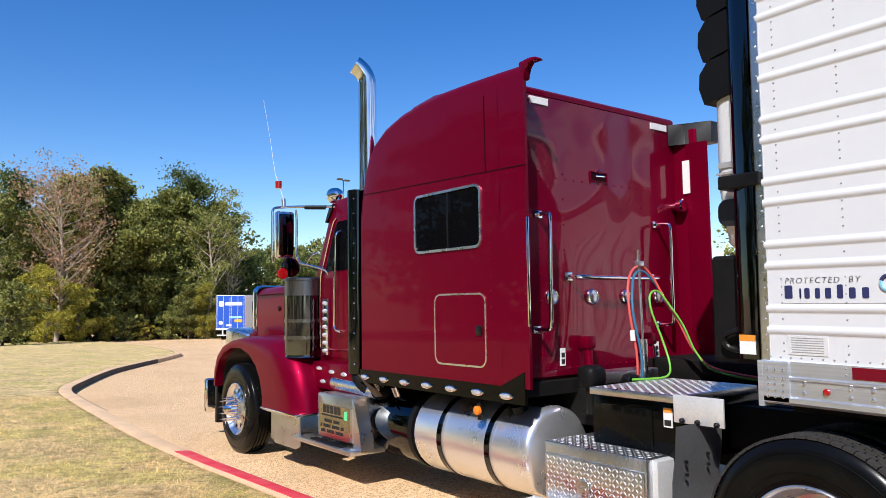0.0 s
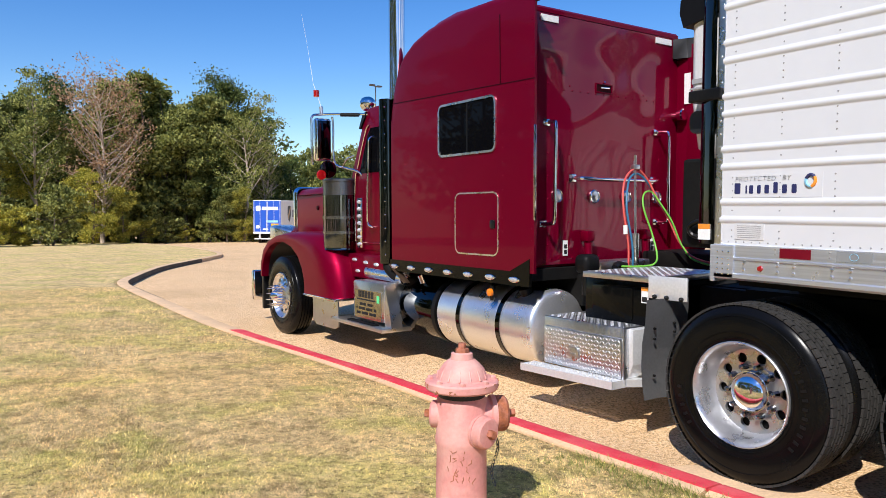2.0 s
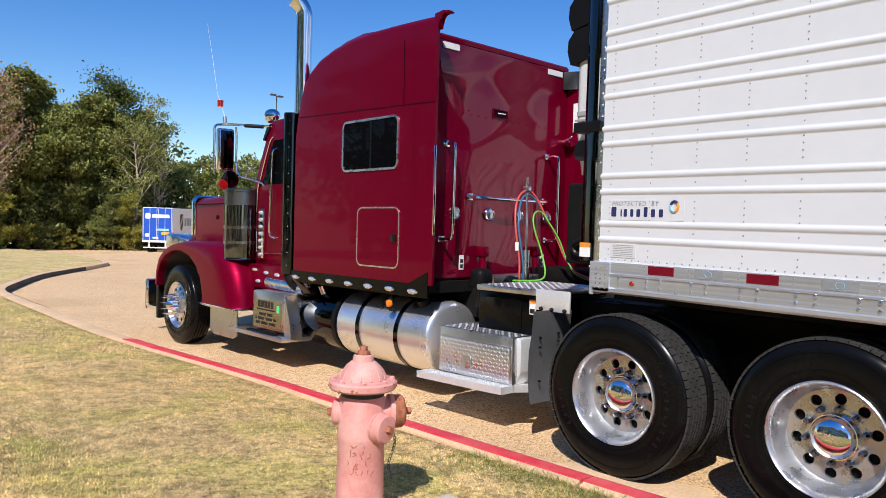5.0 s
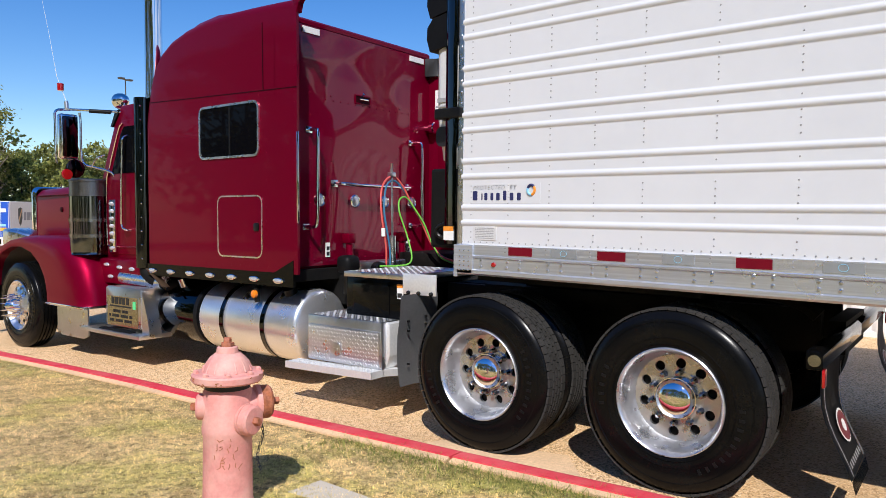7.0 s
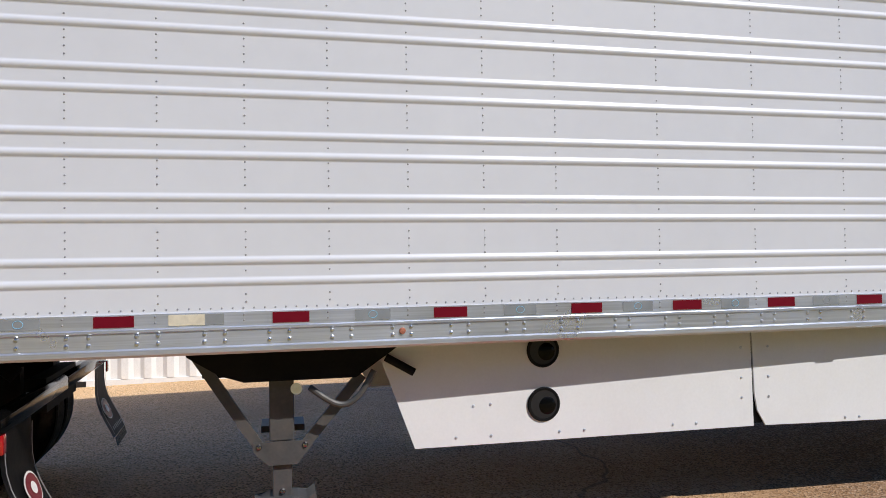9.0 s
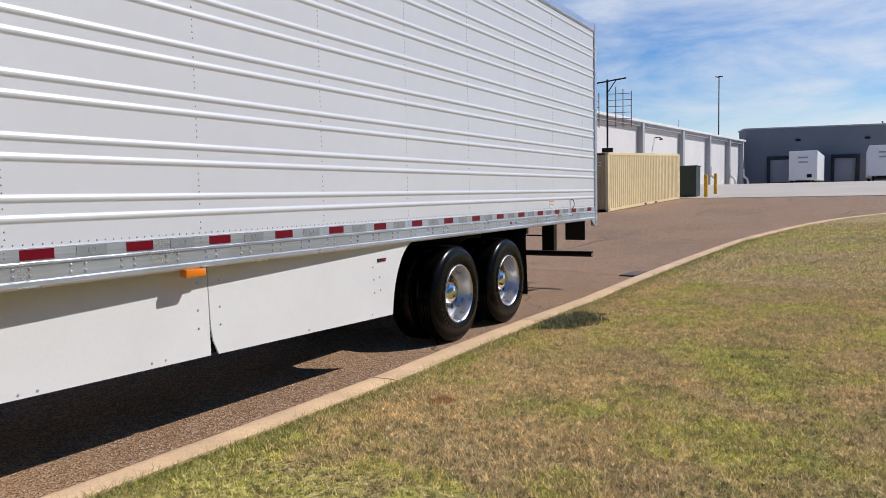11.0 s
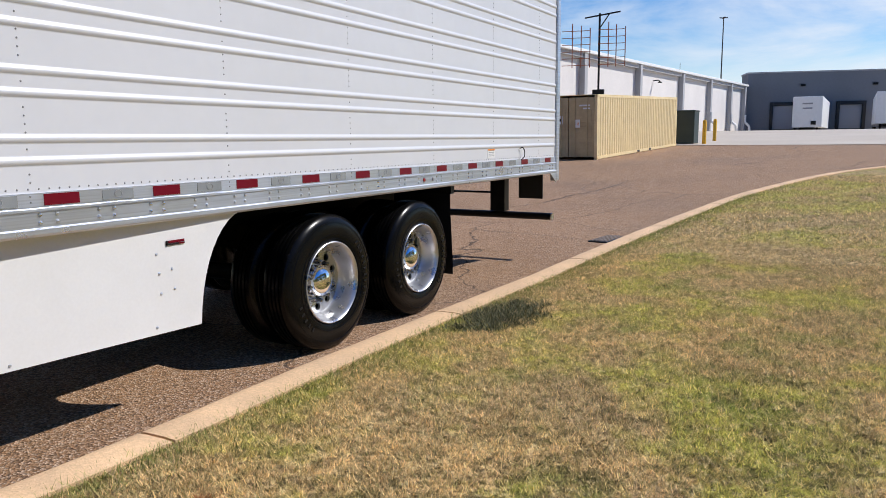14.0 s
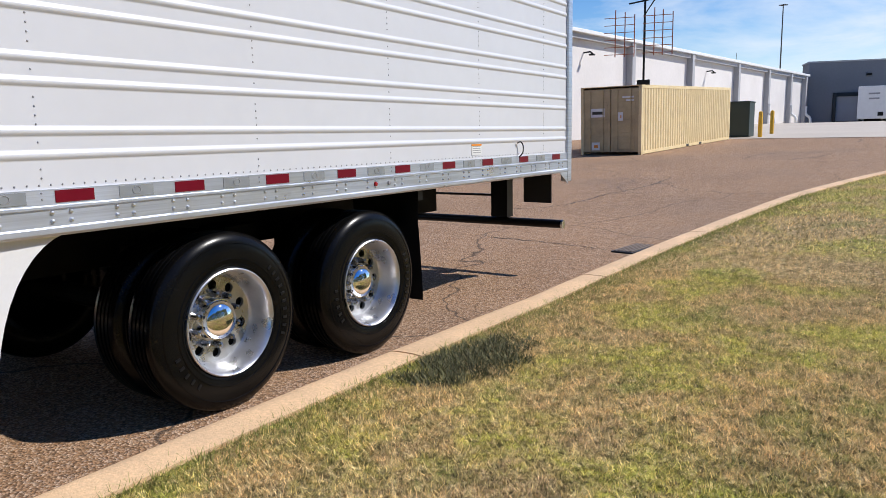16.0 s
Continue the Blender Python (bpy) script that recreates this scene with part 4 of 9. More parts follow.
# reflective tape: red and silver pieces in turn
REDS = [1.285, 0.653, -0.141, -0.955, -1.770, -2.581, -3.341] + [-3.948 - 0.6068 * k for k in range(15)] + [-13.11, -13.815]
for i, r in enumerate(REDS):
    bm = bmesh.new()
    box(bm, TX - 0.0125, TX - 0.0095, r - 0.178, r, 1.252, 1.305)
    part("red_tape", bm, TAPE_RED, trailer, "red reflective tape")
    if i + 1 < len(REDS):
        mid = (r + REDS[i + 1] - 0.178) / 2
        bm = bmesh.new()
        box(bm, TX - 0.0125, TX - 0.0095, mid - 0.09, mid + 0.09, 1.252, 1.305)
        part("silver_tape", bm, TAPE_GREY, trailer, "silver reflective tape with a faint round mark")
        if i == 3:
            bm = bmesh.new()
            box(bm, TX - 0.0132, TX - 0.0100, mid + 0.0, mid + 0.165, 1.2525, 1.3045)
            part("cream_tape", bm, LABEL_CREAM, trailer, "yellowed cream reflective tape")
            continue
        bm = bmesh.new()
        tube(bm, [(TX - 0.0135, mid + 0.022 * math.cos(a), 1.28 + 0.018 * math.sin(a)) for a in [2 * math.pi * j / 16 for j in range(16)]], 0.0014, 4, closed=True)
        part("tape_mark", bm, CYAN if i < 8 else GREY_PRINT_AND_SHADE, trailer)
# joint of the rail at the two bare stretches
for yy in (-5.2, -6.35):
    bm = bmesh.new()
    box(bm, TX - 0.026, TX - 0.011, yy - 0.06, yy + 0.06, 1.112, 1.118)
    part("rail_joint", bm, ALU, trailer)
# front corner casting of the rail
bm = bmesh.new()
box(bm, TX - 0.022, TX - 0.004, TY0 - 0.13, TY0 + 0.005, 1.115, 1.31, 0.004)
box(bm, TX - 0.022, TX + 0.3, TY0, TY0 + 0.03, 1.09, 1.31, 0.004)
part("corner_plate", bm, RAIL, trailer, "riveted corner plate")
pts = [(TX - 0.022, TY0 - dy, z) for dy in (0.025, 0.06, 0.10) for z in (1.14, 1.17, 1.20, 1.23, 1.27)]
vs, fs = domes(pts, "x", -1, 0.008, 0.006, 8)
mesh_part("plate_rivets", vs, fs, CHROME, trailer)["kind"] = "stuff"
# polished nose post
bm = bmesh.new()
post = []
for i in range(13):
    a = radians(180 - 100 * i / 12)
    post.append((TX + 0.10 + 0.115 * math.cos(a), TY0 + 0.02 + 0.17 * max(0.0, math.sin(a))))
rings = [[(x, yy, z) for x, yy in post] for z in (1.31, 4.09)]
loft(bm, rings)
part("nose_post", bm, DARK_CHROME, trailer, "polished dark stainless nose corner post", smooth=40)
bm = bmesh.new()
box(bm, TX - 0.004, TX + 0.018, TY0 - 0.03, TY0 + 0.02, 1.31, 4.09, 0.004)
part("nose_trim", bm, POLISHED, trailer)
vs, fs = domes([(TX - 0.004, TY0 - 0.012, 1.36 + 0.075 * i) for i in range(36)], "x", -1, 0.006, 0.005)
mesh_part("trim_rivets", vs, fs, CHROME, trailer)["kind"] = "stuff"
bm = bmesh.new()
box(bm, TX - 0.03, TX + 0.34, TY0 - 0.02, TY0 + 0.21, 2.165, 2.235, 0.008)
part("nose_bracket", bm, BLACK, trailer, "black strap bracket over the nose post")
bm = bmesh.new()
box(bm, TX - 0.022, TX - 0.016, TY0 + 0.035, TY0 + 0.12, 1.335, 1.43)
part("warning_label", bm, LABEL_WHITE, trailer)
bm = bmesh.new()
box(bm, TX - 0.0235, TX - 0.0175, TY0 + 0.035, TY0 + 0.12, 1.40, 1.43)
part("label_band", bm, ORANGE, trailer)
# rear frame post and corner gusset
bm = bmesh.new()
box(bm, TX - 0.022, TX + 0.06, TY1 - 0.05, TY1 + 0.055, 1.01, 4.13, 0.012)
part("rear_post", bm, RAIL, trailer, "bright rear door frame post")
bm = bmesh.new()
prism(bm, [(TY1 + 0.03, 1.12), (TY1 + 0.25, 1.12), (TY1 + 0.03, 0.99)], "x", TX - 0.016, TX - 0.008)
part("rear_gusset", bm, RAIL, trailer)
# skirts
SKIRT_X = 3.58
def skirt_x(yy):
    """The skirt runs inward from the wheels towards the landing gear."""
    return 3.655 + (yy + 2.4) * 0.0375


def skirt_panel(y0, y1, pts=None):
    bm = bmesh.new()
    prism(bm, pts, "x", 0.0, 0.012)
    for v in bm.verts:
        v.co.x += skirt_x(v.co.y)
    return part("skirt_panel", bm, SKIRT, trailer, "white side skirt panel, upper part shaded by the rail")
skirt_panel(0, 0, [(-2.30, 1.12), (-4.565, 1.12), (-4.575, 0.528), (-2.52, 0.518)])
skirt_panel(0, 0, [(-4.573, 1.12), (-6.44, 1.12), (-6.45, 0.505), (-4.655, 0.528), (-4.602, 0.62), (-4.586, 0.72)])
arch = []
for i in range(11):
    a = radians(8 + 74 * i / 10)
    arch.append((-8.90 + 0.40 * math.cos(a), 0.38 + 0.74 * math.sin(a)))
skirt_panel(0, 0, [(-6.446, 1.12), (-8.84, 1.12)] + list(reversed(arch)) + [(-8.50, 0.47), (-6.515, 0.502), (-6.472, 0.60), (-6.458, 0.70)])
# the far side carries the same skirt
bm = bmesh.new()
prism(bm, [(-2.30, 1.12), (-8.84, 1.12), (-8.62, 0.90), (-8.50, 0.47), (-2.52, 0.518)], "x", 0.0, 0.012)
for v in bm.verts:
    v.co.x += 9.40 - skirt_x(v.co.y)
part("far_skirt_panel", bm, SKIRT, trailer, "white side skirt of the far side")
for a, b in ((-4.585, 0.53), (-6.45, 0.505)):
    bm = bmesh.new()
    prism(bm, [(a + 0.06, 1.11), (a - 0.06, 1.11), (a - 0.09, b + 0.01), (a + 0.06, b + 0.01)], "x", skirt_x(a) + 0.016, skirt_x(a) + 0.022)
    part("skirt_seam", bm, PLASTIC, trailer)
pts = []
for yy in (-2.75, -2.95, -3.35, -3.5, -4.05, -4.2, -5.2, -5.3, -6.0, -6.1, -7.4, -8.2):
    pts.append((SKIRT_X, yy, 0.565 - 0.02 * (yy < -4.6) - 0.03 * (yy < -6.6)))
for yy in (-4.50, -4.68, -6.36, -6.54):
    pts += [(SKIRT_X, yy, z) for z in (0.70, 0.82, 1.0)]
pts += [(SKIRT_X, -2.95, 0.74), (SKIRT_X, -2.85, 0.735), (SKIRT_X, -8.225, 0.925), (SKIRT_X, -8.32, 0.83), (SKIRT_X, -8.235, 0.815), (SKIRT_X, -8.33, 0.715), (SKIRT_X, -8.24, 0.70)]
pts = [(skirt_x(p[1]), p[1], p[2]) for p in pts]
vs, fs = domes(pts, "x", -1, 0.009, 0.006, 8)
mesh_part("skirt_screws", vs, fs, RAIL, trailer)["kind"] = "stuff"
# fuel filler openings of the cooling unit's tank
SX = skirt_x(-3.26)
for z, sq in ((0.725, 0), (1.03, 1)):
    bm = bmesh.new()
    prof = [(SX - 0.004, 0.098), (SX - 0.010, 0.092), (SX - 0.008, 0.080), (SX + 0.05, 0.074)]
    revolve(bm, prof, 32, (0, -3.26, z))
    part("port_ring", bm, PLASTIC, trailer, "black rubber port ring", smooth=40)
    bm = bmesh.new()
    revolve(bm, [(SX - 0.0065, 0.086), (SX - 0.0065, 0.0)], 32, (0, -3.26, z))
    part("port_recess", bm, INK_BLACK, trailer)
    bm = bmesh.new()
    revolve(bm, [(SX - 0.0068, 0.050), (SX - 0.010, 0.046), (SX - 0.011, 0.0)], 20, (0, -3.26 - 0.02, z - 0.008))
    part("filler_cap", bm, GLOSS_BLACK, trailer, smooth=40)
# small maker's decal low on the skirt: plain bars in its colours
SX = skirt_x(-8.35)
for y0, y1, z0, z1, mt in ((-8.29, -8.415, 0.966, 0.975, INK_BLACK), (-8.302, -8.412, 0.978, 0.992, TAPE_RED), (-8.29, -8.300, 0.966, 0.993, INK_BLACK), (-8.375, -8.41, 0.966, 0.974, TAPE_RED)):
    bm = bmesh.new()
    box(bm, SX - 0.006 - (0.002 if mt is TAPE_RED else 0.0), SX + 0.004, y1, y0, z0, z1)
    part("skirt_decal_bar", bm, mt, trailer)
# side marker lamps
bm = bmesh.new()
box(bm, TX - 0.035, TX + 0.03, -6.32, -6.16, 1.055, 1.108, 0.012)
box(bm, TX - 0.005, TX + 0.06, -6.30, -6.18, 1.09, 1.112)
part("marker_lamp", bm, AMBER, trailer, "amber side marker lamp under the rail", smooth=40)
for yy, z, m in ((-2.415, 1.19, RUST), (1.40, 1.185, LENS_RED), (-11.0, 1.19, LENS_RED), (-11.15, 1.19, GREY_PRINT_AND_SHADE)):
    bm = bmesh.new()
    revolve(bm, [(TX - 0.012, 0.017), (TX - 0.022, 0.014), (TX - 0.025, 0.001)], 16, (0, yy, z))
    part("marker_button", bm, m, trailer, smooth=40)
# labels on the side
def side_text(body, size, yy, z, mat, shear=0.0, offset=0.0, name="lettering", space=1.0):
    m = Matrix(((0, 0, -1, TX - 0.001), (-1, 0, 0, yy), (0, 1, 0, z), (0, 0, 0, 1)))
    return text_mesh(body, size, m, mat, name, trailer, 0.001, shear=shear, offset=offset, space=space)
bm = bmesh.new()
box(bm, TX - 0.002, TX + 0.001, 1.06, 1.60, 1.585, 1.715)
part("decal_ground", bm, WHITE, trailer)
side_text("PROTECTED", 0.039, 1.585, 1.677, GREY_PRINT_AND_SHADE, shear=0.2, name="small_lettering", space=1.25)
side_text("BY", 0.039, 1.290, 1.677, GREY_PRINT_AND_SHADE, shear=0.2, name="small_lettering", space=1.25)
# the mark below it: plain bars in its colour, and a rounded badge
for a, w_, h_ in ((0.0, 0.062, 0.062), (0.072, 0.014, 0.048), (0.096, 0.040, 0.048), (0.146, 0.036, 0.048), (0.192, 0.044, 0.048), (0.246, 0.042, 0.062), (0.298, 0.046, 0.048), (0.354, 0.046, 0.048)):
    bm = bmesh.new()
    prism(bm, rounded(1.585 - a - w_ * 0.62, 1.585 - a, 1.607, 1.607 + h_, 0.006, 2), "x", TX - 0.004, TX - 0.0022)
    part("mark_bar", bm, INK, trailer)
for k, (m, a0, a1) in enumerate(((INK, 20, 140), (ORANGE, 140, 260), (CYAN, 260, 380))):
    bm = bmesh.new()
    tube(bm, [(TX - 0.003, 1.125 + 0.026 * math.cos(radians(a)), 1.672 + 0.030 * math.sin(radians(a))) for a in np.linspace(a0, a1, 9)], 0.009, 6)
    part("badge_piece", bm, m, trailer)
def bars_label(name, yy0, yy1, z0, z1, rows, mat=LABEL_WHITE, band=None, xx=None):
    xx = TX if xx is None else xx
    bm = bmesh.new()
    box(bm, xx - 0.0035, xx + 0.001, yy1, yy0, z0, z1)
    p = part(name, bm, mat, trailer)
    for i in range(rows):
        zz = z1 - (z1 - z0) * (i + 1.2) / (rows + 1.2)
        bm = bmesh.new()
        box(bm, xx - 0.0045, xx - 0.003, yy1 + (yy0 - yy1) * 0.1, yy0 - (yy0 - yy1) * 0.1, zz, zz + (z1 - z0) * 0.25 / rows)
        part("print_line", bm, GREY_PRINT_AND_SHADE, p)
    if band:
        bm = bmesh.new()
        box(bm, xx - 0.0045, xx - 0.003, yy1, yy0, z1 - (z1 - z0) * 0.17, z1)
        part("label_band", bm, band, p)
bars_label("data_label", 1.58, 1.39, 1.345, 1.435, 7, mat=REEFER)
bars_label("rear_label", -12.28, -12.44, 1.345, 1.435, 4, band=ORANGE)
# door tether loop near the rear
bm = bmesh.new()
tube(bm, smooth_path([(TX - 0.02, -13.08, 1.30), (TX - 0.05, -13.10, 1.34), (TX - 0.04, -13.13, 1.40), (TX - 0.03, -13.10, 1.44), (TX - 0.015, -13.06, 1.43)], 5), 0.006, 6)
part("tether_loop", bm, BLACK, trailer)
# landing gear
bm = bmesh.new()
gx = 3.70
box(bm, gx, gx + 0.11, -1.875, -1.745, 0.60, 1.12, 0.006)
part("gear_leg", bm, GEAR, trailer, "grey painted landing gear leg")
bm = bmesh.new()
box(bm, gx + 0.012, gx + 0.098, -1.86, -1.76, 0.27, 0.62, 0.004)
part("gear_inner_leg", bm, GEAR, trailer)
bm = bmesh.new()
prism(bm, [(-1.66, 0.265), (-1.66, 0.285), (-1.70, 0.285), (-1.74, 0.305), (-1.89, 0.305), (-1.94, 0.29), (-1.985, 0.325), (-1.99, 0.255), (-1.95, 0.248), (-1.70, 0.248)], "x", gx - 0.03, gx + 0.15, 0.004)
part("gear_foot", bm, GEAR, trailer)
bm = bmesh.new()
prism(bm, [(-1.66, 0.60), (-1.96, 0.60), (-1.96, 0.56), (-1.89, 0.475), (-1.74, 0.475), (-1.66, 0.55)], "x", gx - 0.012, gx - 0.004)
part("gear_gusset", bm, GEAR, trailer)
for a, b in (((-1.70, 0.56), (-1.38, 1.06)), ((-1.92, 0.56), (-2.24, 0.93))):
    bm = bmesh.new()
    d = Vector((b[0] - a[0], b[1] - a[1])).normalized()
    nrm = Vector((-d.y, d.x)) * 0.028
    prism(bm, [(a[0] + nrm.x, a[1] + nrm.y), (b[0] + nrm.x, b[1] + nrm.y), (b[0] - nrm.x, b[1] - nrm.y), (a[0] - nrm.x, a[1] - nrm.y)], "x", gx - 0.004, gx + 0.03)
    part("gear_brace", bm, GEAR, trailer)
vs, fs = domes([(gx - 0.012, -1.69, 0.575), (gx - 0.012, -1.93, 0.575), (gx + 0.01, -1.81, 0.33)], "x", -1, 0.017, 0.012, 8)
mesh_part("gear_bolts", vs, fs, LUG_STEEL, trailer)["kind"] = "stuff"
bm = bmesh.new()
prism(bm, [(-1.32, 1.12), (-1.34, 1.07), (-1.50, 0.97), (-1.62, 0.93), (-2.2, 0.93), (-2.42, 1.08), (-2.45, 1.12)], "x", 3.62, 3.66)
part("gear_hanger", bm, FRAME_BLACK, trailer)
bm = bmesh.new()
tube(bm, smooth_path([(3.60, -1.955, 0.892), (3.57, -2.01, 0.852), (3.57, -2.074, 0.812), (3.57, -2.127, 0.799), (3.57, -2.174, 0.814), (3.57, -2.226, 0.861), (3.57, -2.29, 0.971)], 5), 0.017, 10)
part("crank_handle", bm, GEAR, trailer, "bare steel crank handle")
bm = bmesh.new()
revolve(bm, [(3.59, 0.03), (3.58, 0.03), (3.58, 0.001)], 14, (0, -1.885, 0.892))
part("crank_boss", bm, ALU, trailer)
bm = bmesh.new()
gx2 = 5.60
box(bm, gx2, gx2 + 0.11, -1.875, -1.745, 0.3, 1.12, 0.006)
box(bm, gx2 - 0.09, gx2 + 0.2, -1.99, -1.66, 0.25, 0.30, 0.004)
tube(bm, [(3.78, -1.81, 0.72), (5.65, -1.81, 0.72)], 0.02, 8)
tube(bm, [(3.76, -1.80, 1.08), (5.6, -1.85, 0.62)], 0.018, 8)
part("far_gear_leg", bm, GEAR, trailer)
# black step that hangs under the far rail, and its yellow mark
bm = bmesh.new()
box(bm, 5.90, 5.98, -1.45, -1.19, 0.63, 0.71, 0.01)
box(bm, 5.94, 5.965, -1.36, -1.26, 0.70, 1.10)
fs_ = part("far_step", bm, FRAME_BLACK, trailer)
bm = bmesh.new()
box(bm, 5.932, 5.939, -1.28, -1.17, 0.80, 0.86)
part("yellow_mark", bm, YELLOW, fs_, "small yellow warning mark")
# capped hose end beside the crank
bm = bmesh.new()
tube(bm, [(3.62, -2.36, 1.03), (3.60, -2.44, 0.985), (3.59, -2.51, 0.945)], 0.022, 10)
part("hose_end", bm, FRAME_BLACK, trailer, smooth=40)
# upper coupler under the nose
bm = bmesh.new()
box(bm, 3.55, 5.85, 0.1, 1.65, 1.06, 1.16)
box(bm, 3.62, 3.70, -1.3, 1.5, 1.09, 1.15)
part("coupler_plate", bm, FRAME_BLACK, trailer)
# bogie
bm = bmesh.new()
for xx in (4.25, 5.05):
    box(bm, xx, xx + 0.1, -13.0, -8.6, 0.78, 1.10)
for yy in (-9.73, -10.97):
    tube(bm, [(3.75, yy, 0.50), (5.65, yy, 0.50)], 0.07, 12)
    box(bm, 4.1, 4.25, yy - 0.12, yy + 0.12, 0.5, 0.9)
box(bm, 4.0, 5.4, -10.45, -10.2, 0.6, 0.95)
part("bogie_frame", bm, FRAME_BLACK, trailer)
wh = build_wheel("wheel", trailer, R=0.505, w=0.26, depth=0.155, dual=True)
wh.matrix_basis = pose(3.405, -9.73, 0.503)
copy_thing(wh, pose(3.405, -10.97, 0.503, 20))
for yy in (-9.73, -10.97):
    copy_thing(wh, pose(5.945, yy, 0.503, 0, 0, 180))
# rear mud flap, bumper guard and hanging plate
bm = bmesh.new()
loft(bm, [[(x, -11.58 - 0.02 * math.sin(z * 5), z) for x in (3.44, 3.75, 4.08)] for z in (1.03, 0.85, 0.6, 0.4, 0.25)])
bmesh.ops.solidify(bm, geom=bm.faces[:], thickness=0.012)
part("mud_flap", bm, MUDFLAP, trailer, "black rubber mud flap behind the trailer wheels", smooth=40)
bm = bmesh.new()
box(bm, 3.42, 5.98, -11.60, -11.54, 1.03, 1.10)
part("flap_hanger", bm, BLACK, trailer)
bm = bmesh.new()
tube(bm, [(3.42, -14.125, 0.565), (5.98, -14.125, 0.565)], 0.045, 16)
part("rear_guard", bm, BLACK, trailer, "black steel rear under-ride bar")
bm = bmesh.new()
tube(bm, [(3.404, -14.125, 0.565), (3.422, -14.125, 0.565)], 0.047, 16)
part("guard_cap", bm, ALU, trailer)
for xx in (4.02, 5.2):
    bm = bmesh.new()
    prism(bm, [(xx - 0.02, 1.12), (xx + 0.30, 1.12), (xx + 0.20, 1.02), (xx + 0.20, 0.62), (xx, 0.62), (xx, 1.0)], "y", -14.15, -14.02)
    part("guard_post", bm, BLACK, trailer)
bm = bmesh.new()
box(bm, 4.2, 5.2, -14.12, -14.09, 0.84, 0.865)
part("guard_rail", bm, BLACK, trailer)
bm = bmesh.new()
box(bm, 3.52, 3.84, -14.08, -14.06, 0.79, 1.10)
part("hanging_flap", bm, MUDFLAP, trailer)

# cooling unit on the trailer nose
bm = bmesh.new()
rings = []
for z, yf, ins in ((1.80, 1.84, 0.12), (1.83, 1.93, 0.07), (1.90, 2.00, 0.03), (2.2, 2.03, 0.0), (2.70, 2.03, 0.0), (2.95, 2.0, 0.0), (4.0, 2.0, 0.0)):
    x0, x1 = 3.50 + ins, 5.90 - ins
    ring = [(x0, 1.70, z), (x0, yf - 0.08, z)]
    for k in range(1, 7):
        a = math.pi / 2 * k / 6
        ring.append((x0 + 0.10 * (1 - math.cos(a)), yf - 0.08 + 0.08 * math.sin(a), z))
    ring += [(v[0] * -1 + 9.40, v[1], z) for v in reversed(ring)]
    rings.append(ring)
loft(bm, rings, cap=True)
part("cooling_unit", bm, REEFER, trailer, "silver-white nose-mounted cooling unit", smooth=40)
# added black box that fills the shaded gap under the unit, down to the nose sill
bm = bmesh.new()
box(bm, 3.56, 5.86, 1.702, 2.10, 1.27, 1.84, 0.02)
part("gap_block", bm, FRAME_BLACK, trailer, "added black box filling the shaded gap below the cooling unit")
# black upper grille with scalloped louvres
bm = bmesh.new()
for k in range(6):
    z0 = 2.72 + 0.235 * k
    prism(bm, [(1.72, z0), (2.045, z0 - 0.06), (2.075, z0 + 0.03), (2.07, z0 + 0.11), (2.02, z0 + 0.17), (1.72, z0 + 0.215)], "x", 3.475, 5.92)
part("unit_grille", bm, PLASTIC, trailer, "black louvred upper grille")
bm = bmesh.new()
prism(bm, rounded(1.80, 1.995, 1.99, 2.13, 0.05), "x", 3.492, 3.51)
part("unit_window", bm, INK_BLACK, trailer)
for z, h_, a, b in ((2.30, 0.03, 1.985, 1.80), (2.265, 0.012, 2.0, 1.79), (2.20, 0.03, 1.97, 1.82)):
    bm = bmesh.new()
    box(bm, 3.4925, 3.499, b, a, z, z + h_)
    part("unit_mark", bm, GREY_PRINT_AND_SHADE, trailer)
bm = bmesh.new()
box(bm, 3.494, 3.4995, 1.74, 1.80, 2.36, 2.46)
part("unit_label", bm, LABEL_WHITE, trailer)
bm = bmesh.new()
tube(bm, smooth_path([(3.55, 1.78, 1.46), (3.52, 1.90, 1.45), (3.52, 2.0, 1.41), (3.53, 1.98, 1.35), (3.56, 1.86, 1.33)], 4), 0.015, 8)
part("gladhand_hook", bm, BLACK, trailer)

# ---- tractor ----
CV = 1.08
tractor = empty("semi_truck", pose(3.5, 3.53, 0, -0.5, 0, 3.0), "maroon long-nose sleeper semi truck with chrome stack and polished tanks", "truck")


def tp(name, bm, mat, label="", smooth=35, parent=None):
    return part(name, bm, mat, parent or tractor, label, smooth)


# sleeper shell: sections from the front of the box to the trailing roof lip
def sleeper_section(u, ze, crown, r=0.09, z0=0.98):
    """Outline from the near sill over the roof to the far sill: flat sides, a tight shoulder and a low crown."""
    out = [(0.0, z0), (0.0, z0 + 0.25)]
    for k in range(5):
        out.append((0.0, z0 + 0.25 + (ze - r - z0 - 0.25) * (k + 1) / 5))
    for k in range(1, 7):
        a = math.pi / 2 * k / 6
        out.append((r * (1 - math.cos(a)), ze - r + r * math.sin(a)))
    out.append((0.17, ze + crown * 0.8))
    out.append((0.45, ze + crown * 0.97))
    out.append((CV, ze + crown))
    far = [(2 * CV - v, z if u > 0.5 else min(z, 3.20)) for v, z in reversed(out[:-1])]
    full = out + far
    return [(v, u, z) for v, z in full]


